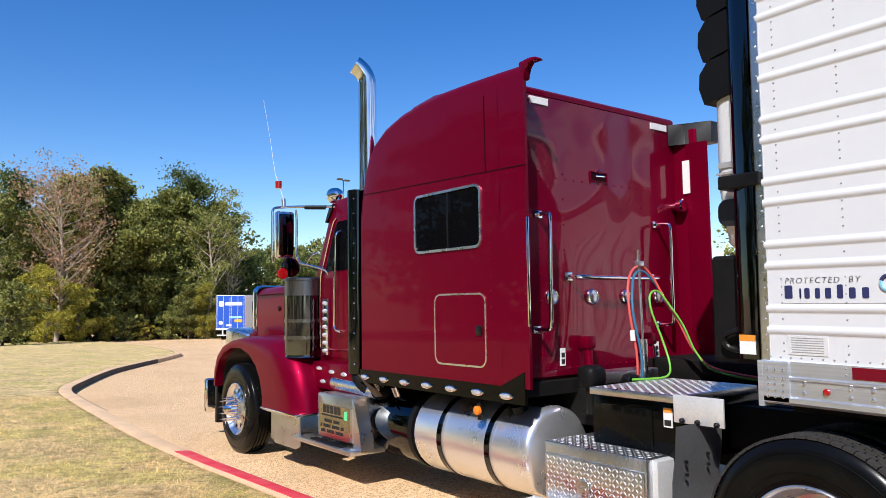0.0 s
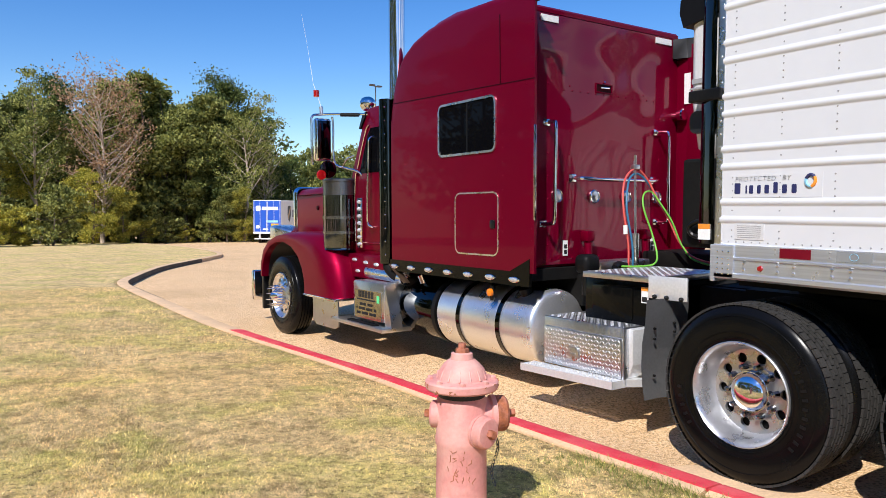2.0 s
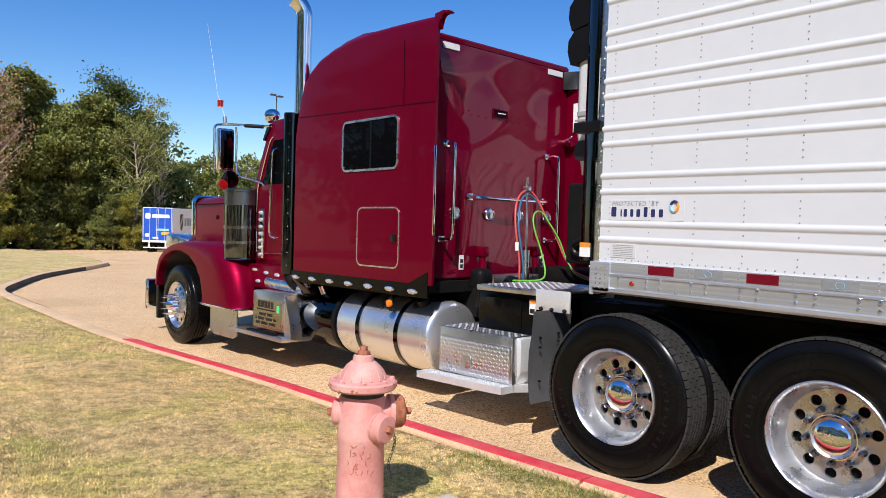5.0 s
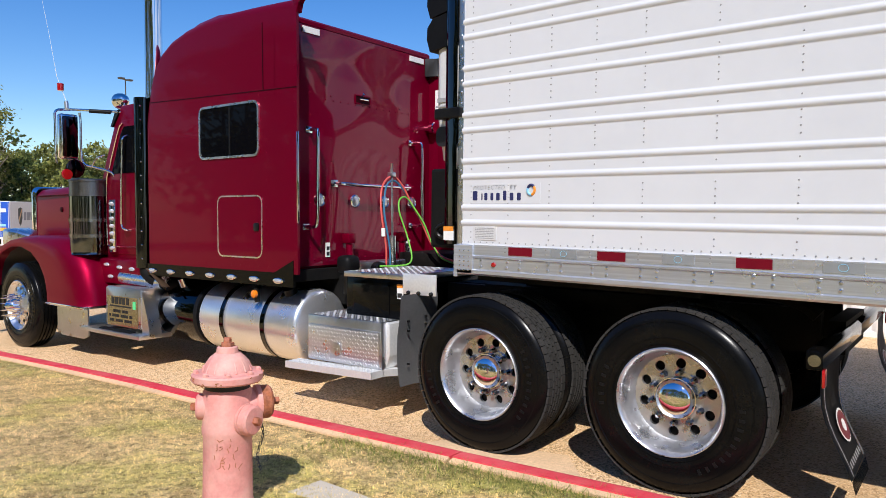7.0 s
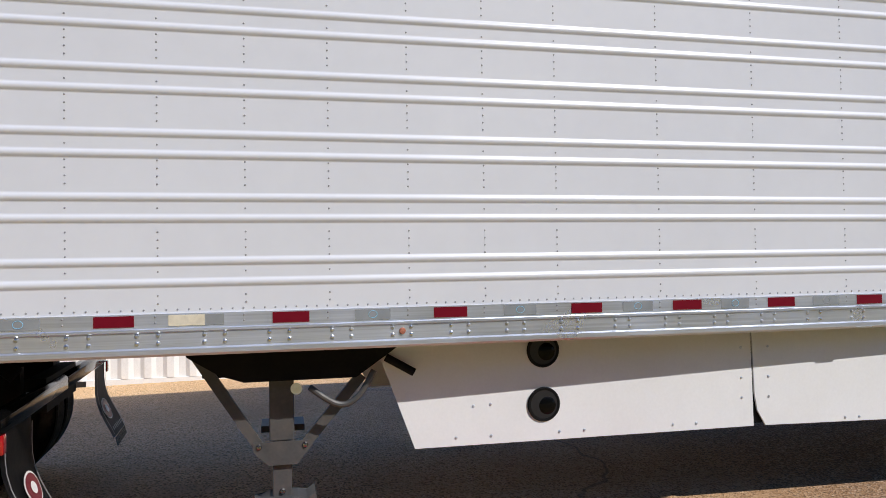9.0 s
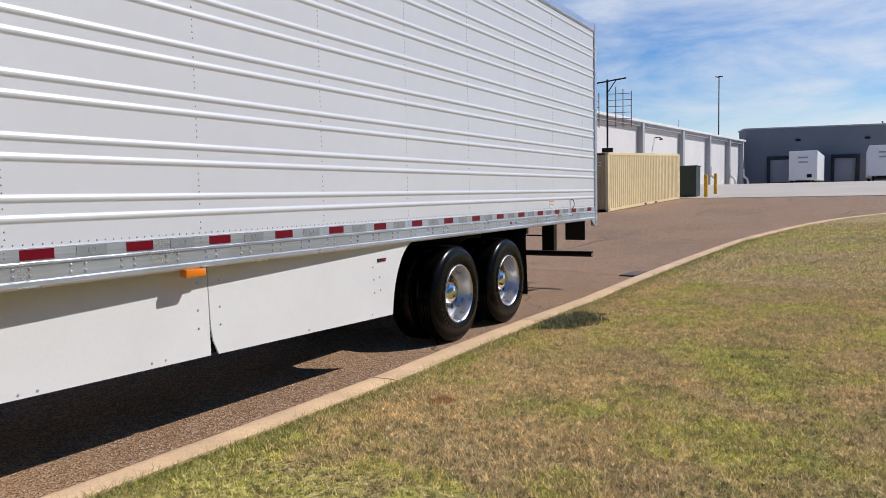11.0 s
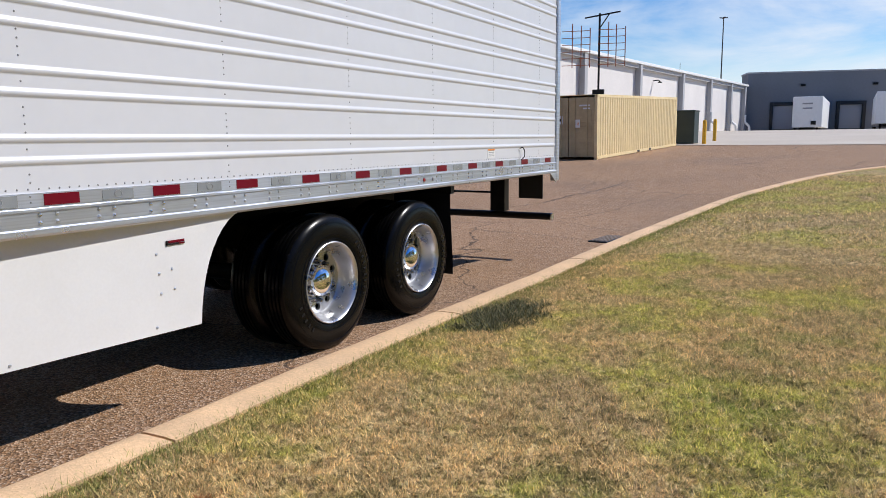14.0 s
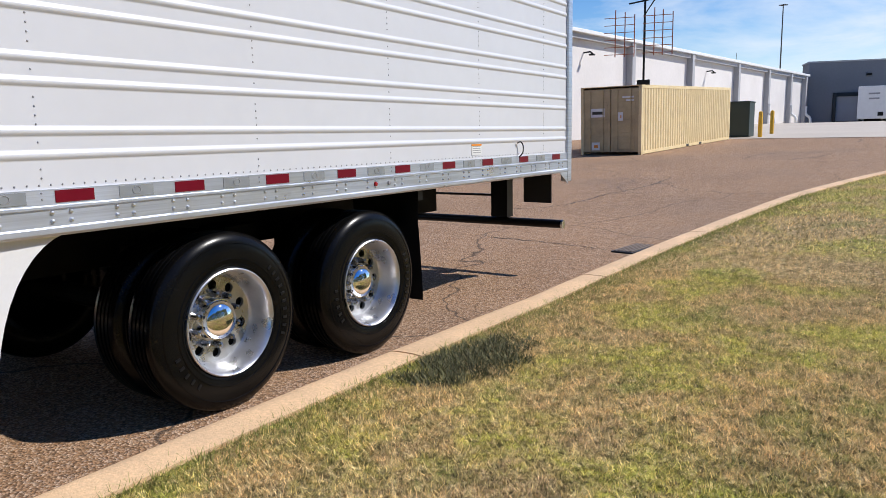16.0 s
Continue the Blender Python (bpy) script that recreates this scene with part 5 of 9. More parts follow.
ROOF = [(2.27, 2.50, 0.05), (2.245, 2.66, 0.06), (2.19, 2.87, 0.07), (2.12, 3.03, 0.08), (2.02, 3.14, 0.09), (1.85, 3.235, 0.10), (1.6, 3.305, 0.10), (1.3, 3.345, 0.09), (0.95, 3.36, 0.04), (0.6, 3.355, -0.01), (0.28, 3.345, -0.09)]
bm = bmesh.new()
loft(bm, [sleeper_section(u, z, c) for u, z, c in ROOF])
bm.faces.new([bm.verts.new(p) for p in sleeper_section(2.27, 2.50, 0.05)])
tp("sleeper_shell", bm, RED, "glossy maroon high-roof sleeper side and roof", 30)
# small trailing horns of the side fairings
for sgn in (1,):
    bm = bmesh.new()
    c = 0.0 if sgn == 1 else 2 * CV
    prism(bm, [(0.05, 3.20), (0.05, 3.335), (-0.05, 3.345), (-0.12, 3.335), (-0.145, 3.315), (-0.14, 3.305), (-0.10, 3.318), (-0.05, 3.318), (-0.018, 3.28), (-0.006, 3.20)], "x", c + sgn * 0.002, c + sgn * 0.06, 0.006)
    tp("fairing_horn", bm, RED, smooth=40)
# side fairings that carry the shell past the back wall
bm = bmesh.new()
near = [[(v, u, z) for v, _, z in sleeper_section(0, ze, 0.0)[:13]] for u, ze in ((0.285, 3.345), (0.12, 3.338), (0.0, 3.332))]
near.append([(v + 0.03, 0.004, z) for v, u, z in near[-1]])
near.append([(v + 0.05, 0.27, z) for v, u, z in near[-2]])
loft(bm, near)
tp("side_fairing", bm, RED, "maroon side fairing with a narrow rolled edge", 30)
bm = bmesh.new()
prism(bm, [(2 * CV, 0.285), (2 * CV, 0.0), (2 * CV - 0.03, 0.0), (2 * CV - 0.045, 0.02), (2 * CV - 0.05, 0.285)], "z", 0.985, 3.13)
tp("far_fairing", bm, RED, "maroon far side fairing", 40)
bm = bmesh.new()
prism(bm, [(2 * CV - 0.055, 0.10), (2 * CV - 0.058, 0.0), (2 * CV - 0.05, -0.10), (2 * CV - 0.03, -0.11), (2 * CV + 0.015, -0.06), (2 * CV + 0.02, 0.0)], "z", 0.98, 3.0)
tp("side_extender", bm, RED, "maroon side extender of the far side", 40)
bm = bmesh.new()
prism(bm, [(2.02, 0.22), (2.10, 0.10), (2 * CV + 0.03, -0.12), (2 * CV + 0.16, -0.12), (2 * CV + 0.16, 0.22)], "z", 3.0, 3.19, 0.008)
tp("fairing_cap", bm, INK_BLACK, "black plastic cap over the far fairing", 40)
bm = bmesh.new()
box(bm, 0.046, 2 * CV - 0.046, 0.25, 0.30, 1.0, 3.24, 0.01)
tp("back_wall", bm, WAVY_RED, "glossy maroon sleeper back wall mirroring the trailer nose", 30)
bm = bmesh.new()
prism(bm, [(0.222, 3.20), (0.222, 3.235), (0.25, 3.258), (0.36, 3.25), (0.36, 3.20)], "x", 0.05, 2 * CV - 0.05)
tp("wall_cap", bm, RED, smooth=40)
bm = bmesh.new()
back = rounded(0.05, 2 * CV - 0.05, 1.02, 3.20, 0.03, 4)
r0 = [(v, 0.252, z) for v, z in back]
r1 = [(v, 0.236, z) for v, z in back]
r2 = [((v - CV) * 0.998 + CV, 0.225, (z - 2.1) * 0.995 + 2.1) for v, z in back]
loft(bm, [r0, r1, r2], close_ring=True)
bm.faces.new([bm.verts.new(p) for p in r2])
tp("back_panel", bm, WAVY_RED, smooth=40)
# seams of the roof cap
bm = bmesh.new()
prism(bm, [(2.24, 2.635), (0.0, 2.572), (0.0, 2.580), (2.24, 2.643)], "x", -0.003, 0.004)
prism(bm, [(0.430, 2.585), (0.440, 2.585), (0.448, 3.18), (0.438, 3.18)], "x", -0.003, 0.004)
tp("roof_seam", bm, DEEP_RED)
pts = [(0.0, 2.2 - 0.1 * i, 2.60 - 0.0028 * i * 1.0) for i in range(22)]
pts += [(0.0, 0.40 - 0.0, 1.2 + 0.12 * i) for i in range(12)] + [(0.0, 0.03, 1.15 + 0.1 * i) for i in range(20)]
pts += [(0.0, 2.2 - 0.13 * i, 1.03) for i in range(17)]
vs, fs = domes(pts, "x", -1, 0.007, 0.004)
mesh_part("panel_rivets", vs, fs, RED, tractor)["kind"] = "stuff"
pts = [(0.32 + 0.085 * i, 0.224, z) for i in range(19) for z in (1.08,)] + [(0.55 + 0.1 * i, 0.224, 2.56) for i in range(13)]
pts += [(v, 0.224, 1.2 + 0.2 * i) for v in (0.36, 0.62, 1.6, 1.84) for i in range(8)]
vs, fs = domes(pts, "y", -1, 0.009, 0.006)
mesh_part("wall_rivets", vs, fs, RED, tractor)["kind"] = "stuff"


def ring_frame(u0, u1, z0, z1, r, w, x0, depth, mat, name, label=""):
    """A raised rounded frame on the near side."""
    bm = bmesh.new()
    a = rounded(u0, u1, z0, z1, r)
    b = rounded(u0 + w, u1 - w, z0 + w, z1 - w, max(0.01, r - w))
    rings = [[(x0 + 0.002, u, z) for u, z in a], [(x0 - depth, u, z) for u, z in a], [(x0 - depth, u, z) for u, z in b], [(x0 + 0.002, u, z) for u, z in b]]
    vs = [[bm.verts.new(p) for p in rg] for rg in rings]
    n = len(a)
    for p, q in zip(vs, vs[1:]):
        for i in range(n):
            bm.faces.new((p[i], p[(i + 1) % n], q[(i + 1) % n], q[i]))
    return tp(name, bm, mat, label, 50)


# sleeper window
win = ring_frame(0.49, 1.375, 2.015, 2.515, 0.07, 0.021, 0.0, 0.012, POLISHED, "window_frame", "bright rounded window frame")
bm = bmesh.new()
prism(bm, rounded(0.51, 1.355, 2.035, 2.495, 0.055), "x", -0.004, 0.002)
tp("window_pane", bm, GLASS_DARK, "dark tinted sliding sleeper window", parent=win)
bm = bmesh.new()
box(bm, -0.007, -0.003, 0.90, 0.922, 2.04, 2.49)
tp("window_bar", bm, PLASTIC, parent=win)
# luggage door
hat = ring_frame(0.455, 1.105, 1.10, 1.67, 0.075, 0.014, 0.0, 0.006, POLISHED, "luggage_door_trim", "bright trim round the maroon luggage door")
bm = bmesh.new()
prism(bm, rounded(0.467, 1.093, 1.112, 1.658, 0.065), "x", -0.004, 0.001)
tp("luggage_door", bm, RED, parent=hat)
bm = bmesh.new()
prism(bm, rounded(0.50, 0.565, 1.345, 1.42, 0.015), "x", -0.016, -0.003, 0.003)
tp("door_latch", bm, BLACK, "black paddle latch", parent=hat)
# light panel under the sleeper
bm = bmesh.new()
prism(bm, [(2.30, 0.865), (2.30, 0.985), (0.30, 0.985), (0.05, 1.10), (0.05, 0.865)], "x", -0.006, 0.02)
tp("light_panel", bm, GLOSS_BLACK, "black mirror-finish panel carrying oval lamps")
for k in range(7):
    u = 2.20 - k * 0.327
    bm = bmesh.new()
    rg = []
    for d, s in ((0.0, 1.0), (0.010, 0.96), (0.013, 0.75)):
        rg.append([(-0.006 - d, u + 0.072 * s * math.cos(t), 0.915 + 0.026 * s * math.sin(t)) for t in [2 * math.pi * j / 20 for j in range(20)]])
    loft(bm, rg, close_ring=True)
    bm.faces.new([bm.verts.new((-0.0189, u + 0.054 * math.cos(t), 0.915 + 0.019 * math.sin(t))) for t in [2 * math.pi * j / 20 for j in range(20)]])
    oval = tp("oval_lamp", bm, CHROME, "oval chrome-rimmed clear lamp", 50)
    bm = bmesh.new()
    rg = [[(-0.020 - d, u + 0.050 * s * math.cos(t), 0.915 + 0.017 * s * math.sin(t)) for t in [2 * math.pi * j / 16 for j in range(16)]] for d, s in ((0.0, 1.0), (0.006, 0.8), (0.009, 0.4), (0.0095, 0.02))]
    loft(bm, rg, close_ring=True)
    tp("lamp_lens", bm, LENS_CLEAR, parent=oval)
bm = bmesh.new()
box(bm, 0.02, 2.14, 0.15, 2.27, 0.90, 1.0)
tp("sleeper_floor", bm, FRAME_BLACK)
# grab rails beside the back wall
def grab_rail(pts, r, name="grab_rail", mat=CHROME):
    bm = bmesh.new()
    tube(bm, smooth_path(pts, 5), r, 10)
    return tp(name, bm, mat, "polished grab rail", 60)
grab_rail([(0.33, 0.20, 2.26), (0.32, 0.11, 2.255), (0.305, 0.07, 2.20), (0.30, 0.07, 1.8), (0.295, 0.07, 1.45), (0.29, 0.10, 1.39), (0.28, 0.20, 1.385)], 0.017)
grab_rail([(1.79, 0.20, 2.26), (1.79, 0.11, 2.255), (1.79, 0.07, 2.20), (1.79, 0.07, 1.8), (1.79, 0.07, 1.45), (1.79, 0.10, 1.39), (1.79, 0.20, 1.385)], 0.017)
grab_rail([(0.66, 0.22, 1.79), (0.70, 0.12, 1.785), (0.9, 0.10, 1.78), (1.5, 0.10, 1.78), (1.68, 0.12, 1.785), (1.72, 0.22, 1.79)], 0.019)
for v, z, w, hh in ((0.645, 1.79, 0.045, 0.035), (1.735, 1.79, 0.045, 0.035), (0.29, 1.385, 0.04, 0.03), (0.33, 2.26, 0.04, 0.03), (1.79, 1.385, 0.05, 0.03), (1.79, 2.26, 0.05, 0.03)):
    bm = bmesh.new()
    box(bm, v - w, v + w, 0.205, 0.222, z - hh, z + hh, 0.006)
    tp("rail_foot", bm, CHROME)
# thin bright edge strip of the shell
bm = bmesh.new()
box(bm, -0.008, 0.012, -0.012, 0.0, 1.42, 2.2, 0.004)
tp("edge_strip", bm, CHROME)
# round work lamps on the back wall
for v in (0.46, 0.93, 1.36, 1.80):
    bm = bmesh.new()
    revolve(bm, [(0.222, 0.066), (0.205, 0.064), (0.198, 0.054), (0.204, 0.050)], 28, (v, 0, 1.63), "y")
    lp = tp("round_lamp", bm, CHROME, "round clear chrome-rimmed back lamp", 50)
    bm = bmesh.new()
    revolve(bm, [(0.206, 0.050), (0.200, 0.035), (0.197, 0.001)], 20, (v, 0, 1.63), "y")
    tp("lamp_lens", bm, LENS_CLEAR, parent=lp)
# reflective strips and small fittings
for v0, v1, z0, dz in ((0.27, 0.47, 3.125, 0.0), (1.77, 2.00, 3.125, 0.0)):
    bm = bmesh.new()
    box(bm, v0, v1, 0.214, 0.2245, z0, z0 + 0.055)
    tp("white_strip", bm, LABEL_WHITE, "white reflective strip")
bm = bmesh.new()
box(bm, 2.096, 2.106, 0.06, 0.13, 2.55, 2.85)
tp("white_strip", bm, LABEL_WHITE)
bm = bmesh.new()
for z0, z1 in ((2.572, 2.584), (2.650, 2.662)):
    box(bm, 0.94, 1.16, 0.214, 0.226, z0, z1, 0.003)
for v0 in (0.94, 1.148):
    box(bm, v0, v0 + 0.012, 0.214, 0.226, 2.584, 2.650, 0.003)
tp("recess_frame", bm, RED, "maroon frame of a shallow latch recess", 40)
bm = bmesh.new()
box(bm, 0.952, 1.148, 0.222, 0.226, 2.584, 2.650)
tp("latch_recess", bm, DEEP_RED)
bm = bmesh.new()
tube(bm, [(1.03, 0.215, 2.655), (1.03, 0.19, 2.672)], 0.011, 8)
tube(bm, [(0.985, 0.20, 2.618), (1.10, 0.20, 2.622)], 0.009, 8)
tp("recess_latch", bm, CHROME, "small chrome latch", 40)
bm = bmesh.new()
revolve(bm, [(0.23, 0.03), (0.17, 0.03), (0.15, 0.055), (0.10, 0.06), (0.09, 0.05), (0.095, 0.0)], 20, (2.05, 0, 2.44), "y")
tp("work_lamp", bm, CHROME, "round chrome work lamp", 40)
for v in (0.54, 1.72):
    bm = bmesh.new()
    box(bm, v, v + 0.055, 0.216, 0.2235, 1.10, 1.235)
    lab = tp("warning_label", bm, LABEL_WHITE)
    for z in (1.115, 1.165):
        bm = bmesh.new()
        box(bm, v + 0.01, v + 0.045, 0.214, 0.2155, z, z + 0.035)
        tp("label_print", bm, INK_BLACK, parent=lab)
for v in (0.80, 1.58):
    bm = bmesh.new()
    tube(bm, [(v, 0.17, 1.25), (v, 0.15, 0.95)], 0.035, 12)
    box(bm, v - 0.05, v + 0.05, 0.12, 0.225, 1.22, 1.32, 0.02)
    tp("cab_shock", bm, RED, "maroon cab suspension strut", 40)
# air lines on their spring stand
bm = bmesh.new()
tube(bm, [(0.98, -0.22, 0.98), (0.98, -0.22, 1.30)], 0.034, 14)
tp("hose_stand", bm, ALU, smooth=40)
bm = bmesh.new()
tube(bm, [(0.98, -0.22, 1.30), (1.0, -0.20, 1.55), (1.04, -0.16, 1.92)], 0.010, 8)
for i in range(10):
    tube(bm, [(1.035 + 0.0, -0.16, 1.80 + i * 0.014), (1.036, -0.16, 1.806 + i * 0.014)], 0.016, 8)
tp("hose_pole", bm, BRUSHED, smooth=40)
bm = bmesh.new()
tube(bm, [(1.04, -0.16, 1.90), (1.03, -0.17, 1.985)], 0.012, 8)
box(bm, 1.00, 1.07, -0.19, -0.14, 1.86, 1.90, 0.006)
tp("hose_clip", bm, BRUSHED)
def hose(pts, r, mat, name):
    bm = bmesh.new()
    tube(bm, smooth_path(pts, 8), r, 10)
    return tp(name, bm, mat, smooth=60)
hose([(0.80, -0.30, 0.98), (0.80, -0.30, 1.20), (0.76, -0.28, 1.50), (0.80, -0.24, 1.70), (0.93, -0.18, 1.82), (1.06, -0.17, 1.86), (1.16, -0.20, 1.77), (1.22, -0.26, 1.60), (1.27, -0.34, 1.43), (1.32, -0.44, 1.20), (1.37, -0.60, 1.07), (1.45, -1.1, 1.02), (1.46, -1.75, 1.10)], 0.0095, HOSE_RED, "red_air_hose")
hose([(0.86, -0.30, 0.98), (0.85, -0.30, 1.20), (0.80, -0.28, 1.50), (0.85, -0.24, 1.68), (0.96, -0.18, 1.79), (1.07, -0.17, 1.82), (1.18, -0.20, 1.73), (1.24, -0.26, 1.57), (1.29, -0.34, 1.41), (1.34, -0.44, 1.18), (1.39, -0.60, 1.05), (1.47, -1.1, 1.01), (1.48, -1.75, 1.09)], 0.0095, HOSE_BLUE, "blue_air_hose")
hose([(0.55, -0.45, 1.045), (0.70, -0.48, 1.04), (0.88, -0.50, 1.05), (1.0, -0.44, 1.12), (1.03, -0.36, 1.30), (0.99, -0.30, 1.52), (1.04, -0.26, 1.64), (1.14, -0.26, 1.66), (1.21, -0.31, 1.55), (1.27, -0.38, 1.40), (1.32, -0.46, 1.18), (1.37, -0.60, 1.05), (1.46, -1.1, 1.00), (1.47, -1.75, 1.08)], 0.0080, HOSE_GREEN, "green_cable")
for t, v, u, z in ((0, 0.775, -0.29, 1.30),):
    bm = bmesh.new()
    tube(bm, [(v, u, z), (v - 0.004, u, z + 0.075)], 0.019, 10)
    tp("hose_tag", bm, LABEL_WHITE)
bm = bmesh.new()
tube(bm, smooth_path([(0.50, -0.42, 1.03), (0.56, -0.40, 1.055), (0.63, -0.43, 1.04)], 4), 0.03, 8)
tp("cable_plug", bm, BLACK, smooth=50)
bm = bmesh.new()
box(bm, 0.66, 1.30, -0.12, 0.08, 0.98, 1.06, 0.01)
tp("deck_box", bm, BRUSHED, "pale deck-mounted junction box")

# exhaust stack with its shield
bm = bmesh.new()
sx, su = 0.06, 2.44
tube(bm, [(sx, su, 0.93), (sx, su, 2.715)], 0.098, 24)
tp("stack_shield", bm, DARK_CHROME, "dark mirror stack shield with bright bolts", 40)
vs, fs = domes([(sx - 0.078, su - 0.062, 1.03 + 0.145 * i) for i in range(12)], "x", -1, 0.010, 0.008)
mesh_part("shield_bolts", vs, fs, CHROME, tractor)["kind"] = "stuff"
bm = bmesh.new()
path = [(sx + 0.05, su - 0.12, 2.70), (sx + 0.05, su - 0.12, 3.2), (sx + 0.05, su - 0.12, 3.76)]
for k in range(1, 9):
    a = radians(62 * k / 8)
    path.append((sx + 0.05 - 0.22 * (1 - math.cos(a)), su - 0.12 + 0.08 * (1 - math.cos(a)), 3.76 + 0.22 * math.sin(a)))
tube(bm, path, [0.090] * (len(path) - 1) + [0.092], 24, cap=False)
inner = [(p[0], p[1], p[2]) for p in path[-4:]]
tube(bm, inner, 0.084, 24, cap=False)
tp("exhaust_pipe", bm, CHROME, "tall chrome turn-out exhaust stack", 40)
bm = bmesh.new()
tube(bm, [path[-3], path[-4]], 0.083, 20)
tp("stack_throat", bm, INK_BLACK)
bm = bmesh.new()
tube(bm, smooth_path([(sx, su, 0.95), (sx, su - 0.05, 0.86), (sx + 0.05, su - 0.2, 0.78), (sx + 0.3, su - 0.35, 0.70)], 4), 0.07, 14)
tp("exhaust_elbow", bm, FRAME_BLACK, smooth=50)

# cab
bm = bmesh.new()
cab0 = 0.13
prism(bm, [(2.30, 0.95), (2.30, 2.66), (2.42, 2.72), (3.02, 2.70), (3.12, 2.60), (3.42, 1.93), (3.46, 1.80), (3.46, 0.95)], "x", cab0, 2 * CV - cab0, 0.03)
tp("cab", bm, RED, "glossy maroon cab", 30)
bm = bmesh.new()
prism(bm, [(2.52, 1.10), (2.52, 2.45), (2.60, 2.53), (2.98, 2.53), (3.05, 2.45), (3.32, 1.88), (3.32, 1.10), (3.27, 1.05), (2.57, 1.05)], "x", cab0 - 0.012, cab0, 0.006)
cd = tp("cab_door", bm, RED, "maroon cab door")
bm = bmesh.new()
prism(bm, [(2.60, 1.95), (2.60, 2.40), (2.66, 2.46), (2.93, 2.46), (3.00, 2.38), (3.20, 1.95)], "x", cab0 - 0.018, cab0 - 0.011)
tp("door_window", bm, GLASS_DARK, parent=cd)
bm = bmesh.new()
tube(bm, smooth_path([(cab0 - 0.02, 2.62, 1.14), (cab0 - 0.02, 3.22, 1.14), (cab0 - 0.02, 3.30, 1.22), (cab0 - 0.02, 3.30, 1.84), (cab0 - 0.02, 3.22, 2.05), (cab0 - 0.02, 3.03, 2.43), (cab0 - 0.02, 2.95, 2.50)], 5), 0.009, 6)
tp("door_trim", bm, CHROME, smooth=60, parent=cd)
bm = bmesh.new()
tube(bm, smooth_path([(cab0 - 0.01, 2.86, 2.36), (cab0 - 0.07, 2.86, 2.32), (cab0 - 0.075, 2.87, 2.2), (cab0 - 0.075, 2.90, 1.5), (cab0 - 0.07, 2.90, 1.37), (cab0 - 0.07, 2.84, 1.33), (cab0 - 0.01, 2.82, 1.32)], 5), 0.014, 8)
tp("grab_handle", bm, CHROME, "long chrome cab grab handle", 60)
bm = bmesh.new()
prism(bm, [(3.02, 2.66), (3.10, 2.64), (3.20, 2.48), (3.17, 2.47), (3.05, 2.60)], "x", cab0 - 0.02, 2 * CV - cab0 + 0.02)
tp("sun_visor", bm, BLACK)
bm = bmesh.new()
prism(bm, [(3.15, 2.48), (3.41, 1.95), (3.43, 1.96), (3.17, 2.50)], "x", cab0 + 0.08, 2 * CV - cab0 - 0.08)
tp("windshield", bm, GLASS_DARK)
# roof horn
bm = bmesh.new()
revolve(bm, [(-0.10, 0.0), (-0.095, 0.03), (-0.07, 0.06), (-0.02, 0.083), (0.04, 0.09), (0.06, 0.088), (0.065, 0.06), (0.07, 0.0)], 20, (0.30, 3.30, 2.80), "y")
tube(bm, [(0.30, 3.05, 2.66), (0.30, 3.20, 2.70), (0.30, 3.30, 2.76)], 0.02, 8)
tp("roof_lamp", bm, CHROME, "chrome cab-roof spotlight", 40)
# sill with small lamps below the door
bm = bmesh.new()
box(bm, 0.05, 0.4, 2.30, 3.40, 0.72, 1.0, 0.02)
tp("cab_sill", bm, RED)
for u, z in ((3.22, 0.93), (2.95, 0.91), (3.14, 0.80), (2.70, 0.90)):
    bm = bmesh.new()
    rg = [[(0.05 - d, u + 0.055 * s * math.cos(t), z + 0.022 * s * math.sin(t)) for t in [2 * math.pi * j / 16 for j in range(16)]] for d, s in ((0, 1), (0.012, 0.9), (0.02, 0.5), (0.021, 0.02))]
    loft(bm, rg, close_ring=True)
    tp("sill_lamp", bm, LENS_CLEAR, "small clear oval lamp", 50)

# air cleaner canister
CLEANER_CHROME = material("stainless_canister", (0.17, 0.17, 0.175), rough=0.07, metal=1.0, var=0.05, fine=0.02)
bm = bmesh.new()
ac = (0.06, 3.555)
revolve(bm, [(1.04, 0.0), (1.04, 0.235), (1.055, 0.229), (1.07, 0.23), (1.24, 0.23), (1.242, 0.235), (1.262, 0.235), (1.264, 0.23), (1.42, 0.23), (1.422, 0.235), (1.442, 0.235), (1.444, 0.23), (1.70, 0.23)], 40, (ac[0], ac[1], 0), "z")
tp("air_cleaner", bm, CLEANER_CHROME, "tall polished air cleaner canister", 40)
bm = bmesh.new()
revolve(bm, [(1.70, 0.228), (1.86, 0.228), (1.862, 0.238), (1.885, 0.238), (1.895, 0.22), (1.90, 0.0)], 40, (ac[0], ac[1], 0), "z")
tp("cleaner_cap", bm, PERFORATED, "perforated dark intake band", 40)
for z in (1.25, 1.43):
    bm = bmesh.new()
    revolve(bm, [(z - 0.018, 0.234), (z - 0.018, 0.239), (z + 0.018, 0.239), (z + 0.018, 0.234)], 40, (ac[0], ac[1], 0), "z")
    tp("cleaner_strap", bm, LUG_STEEL)
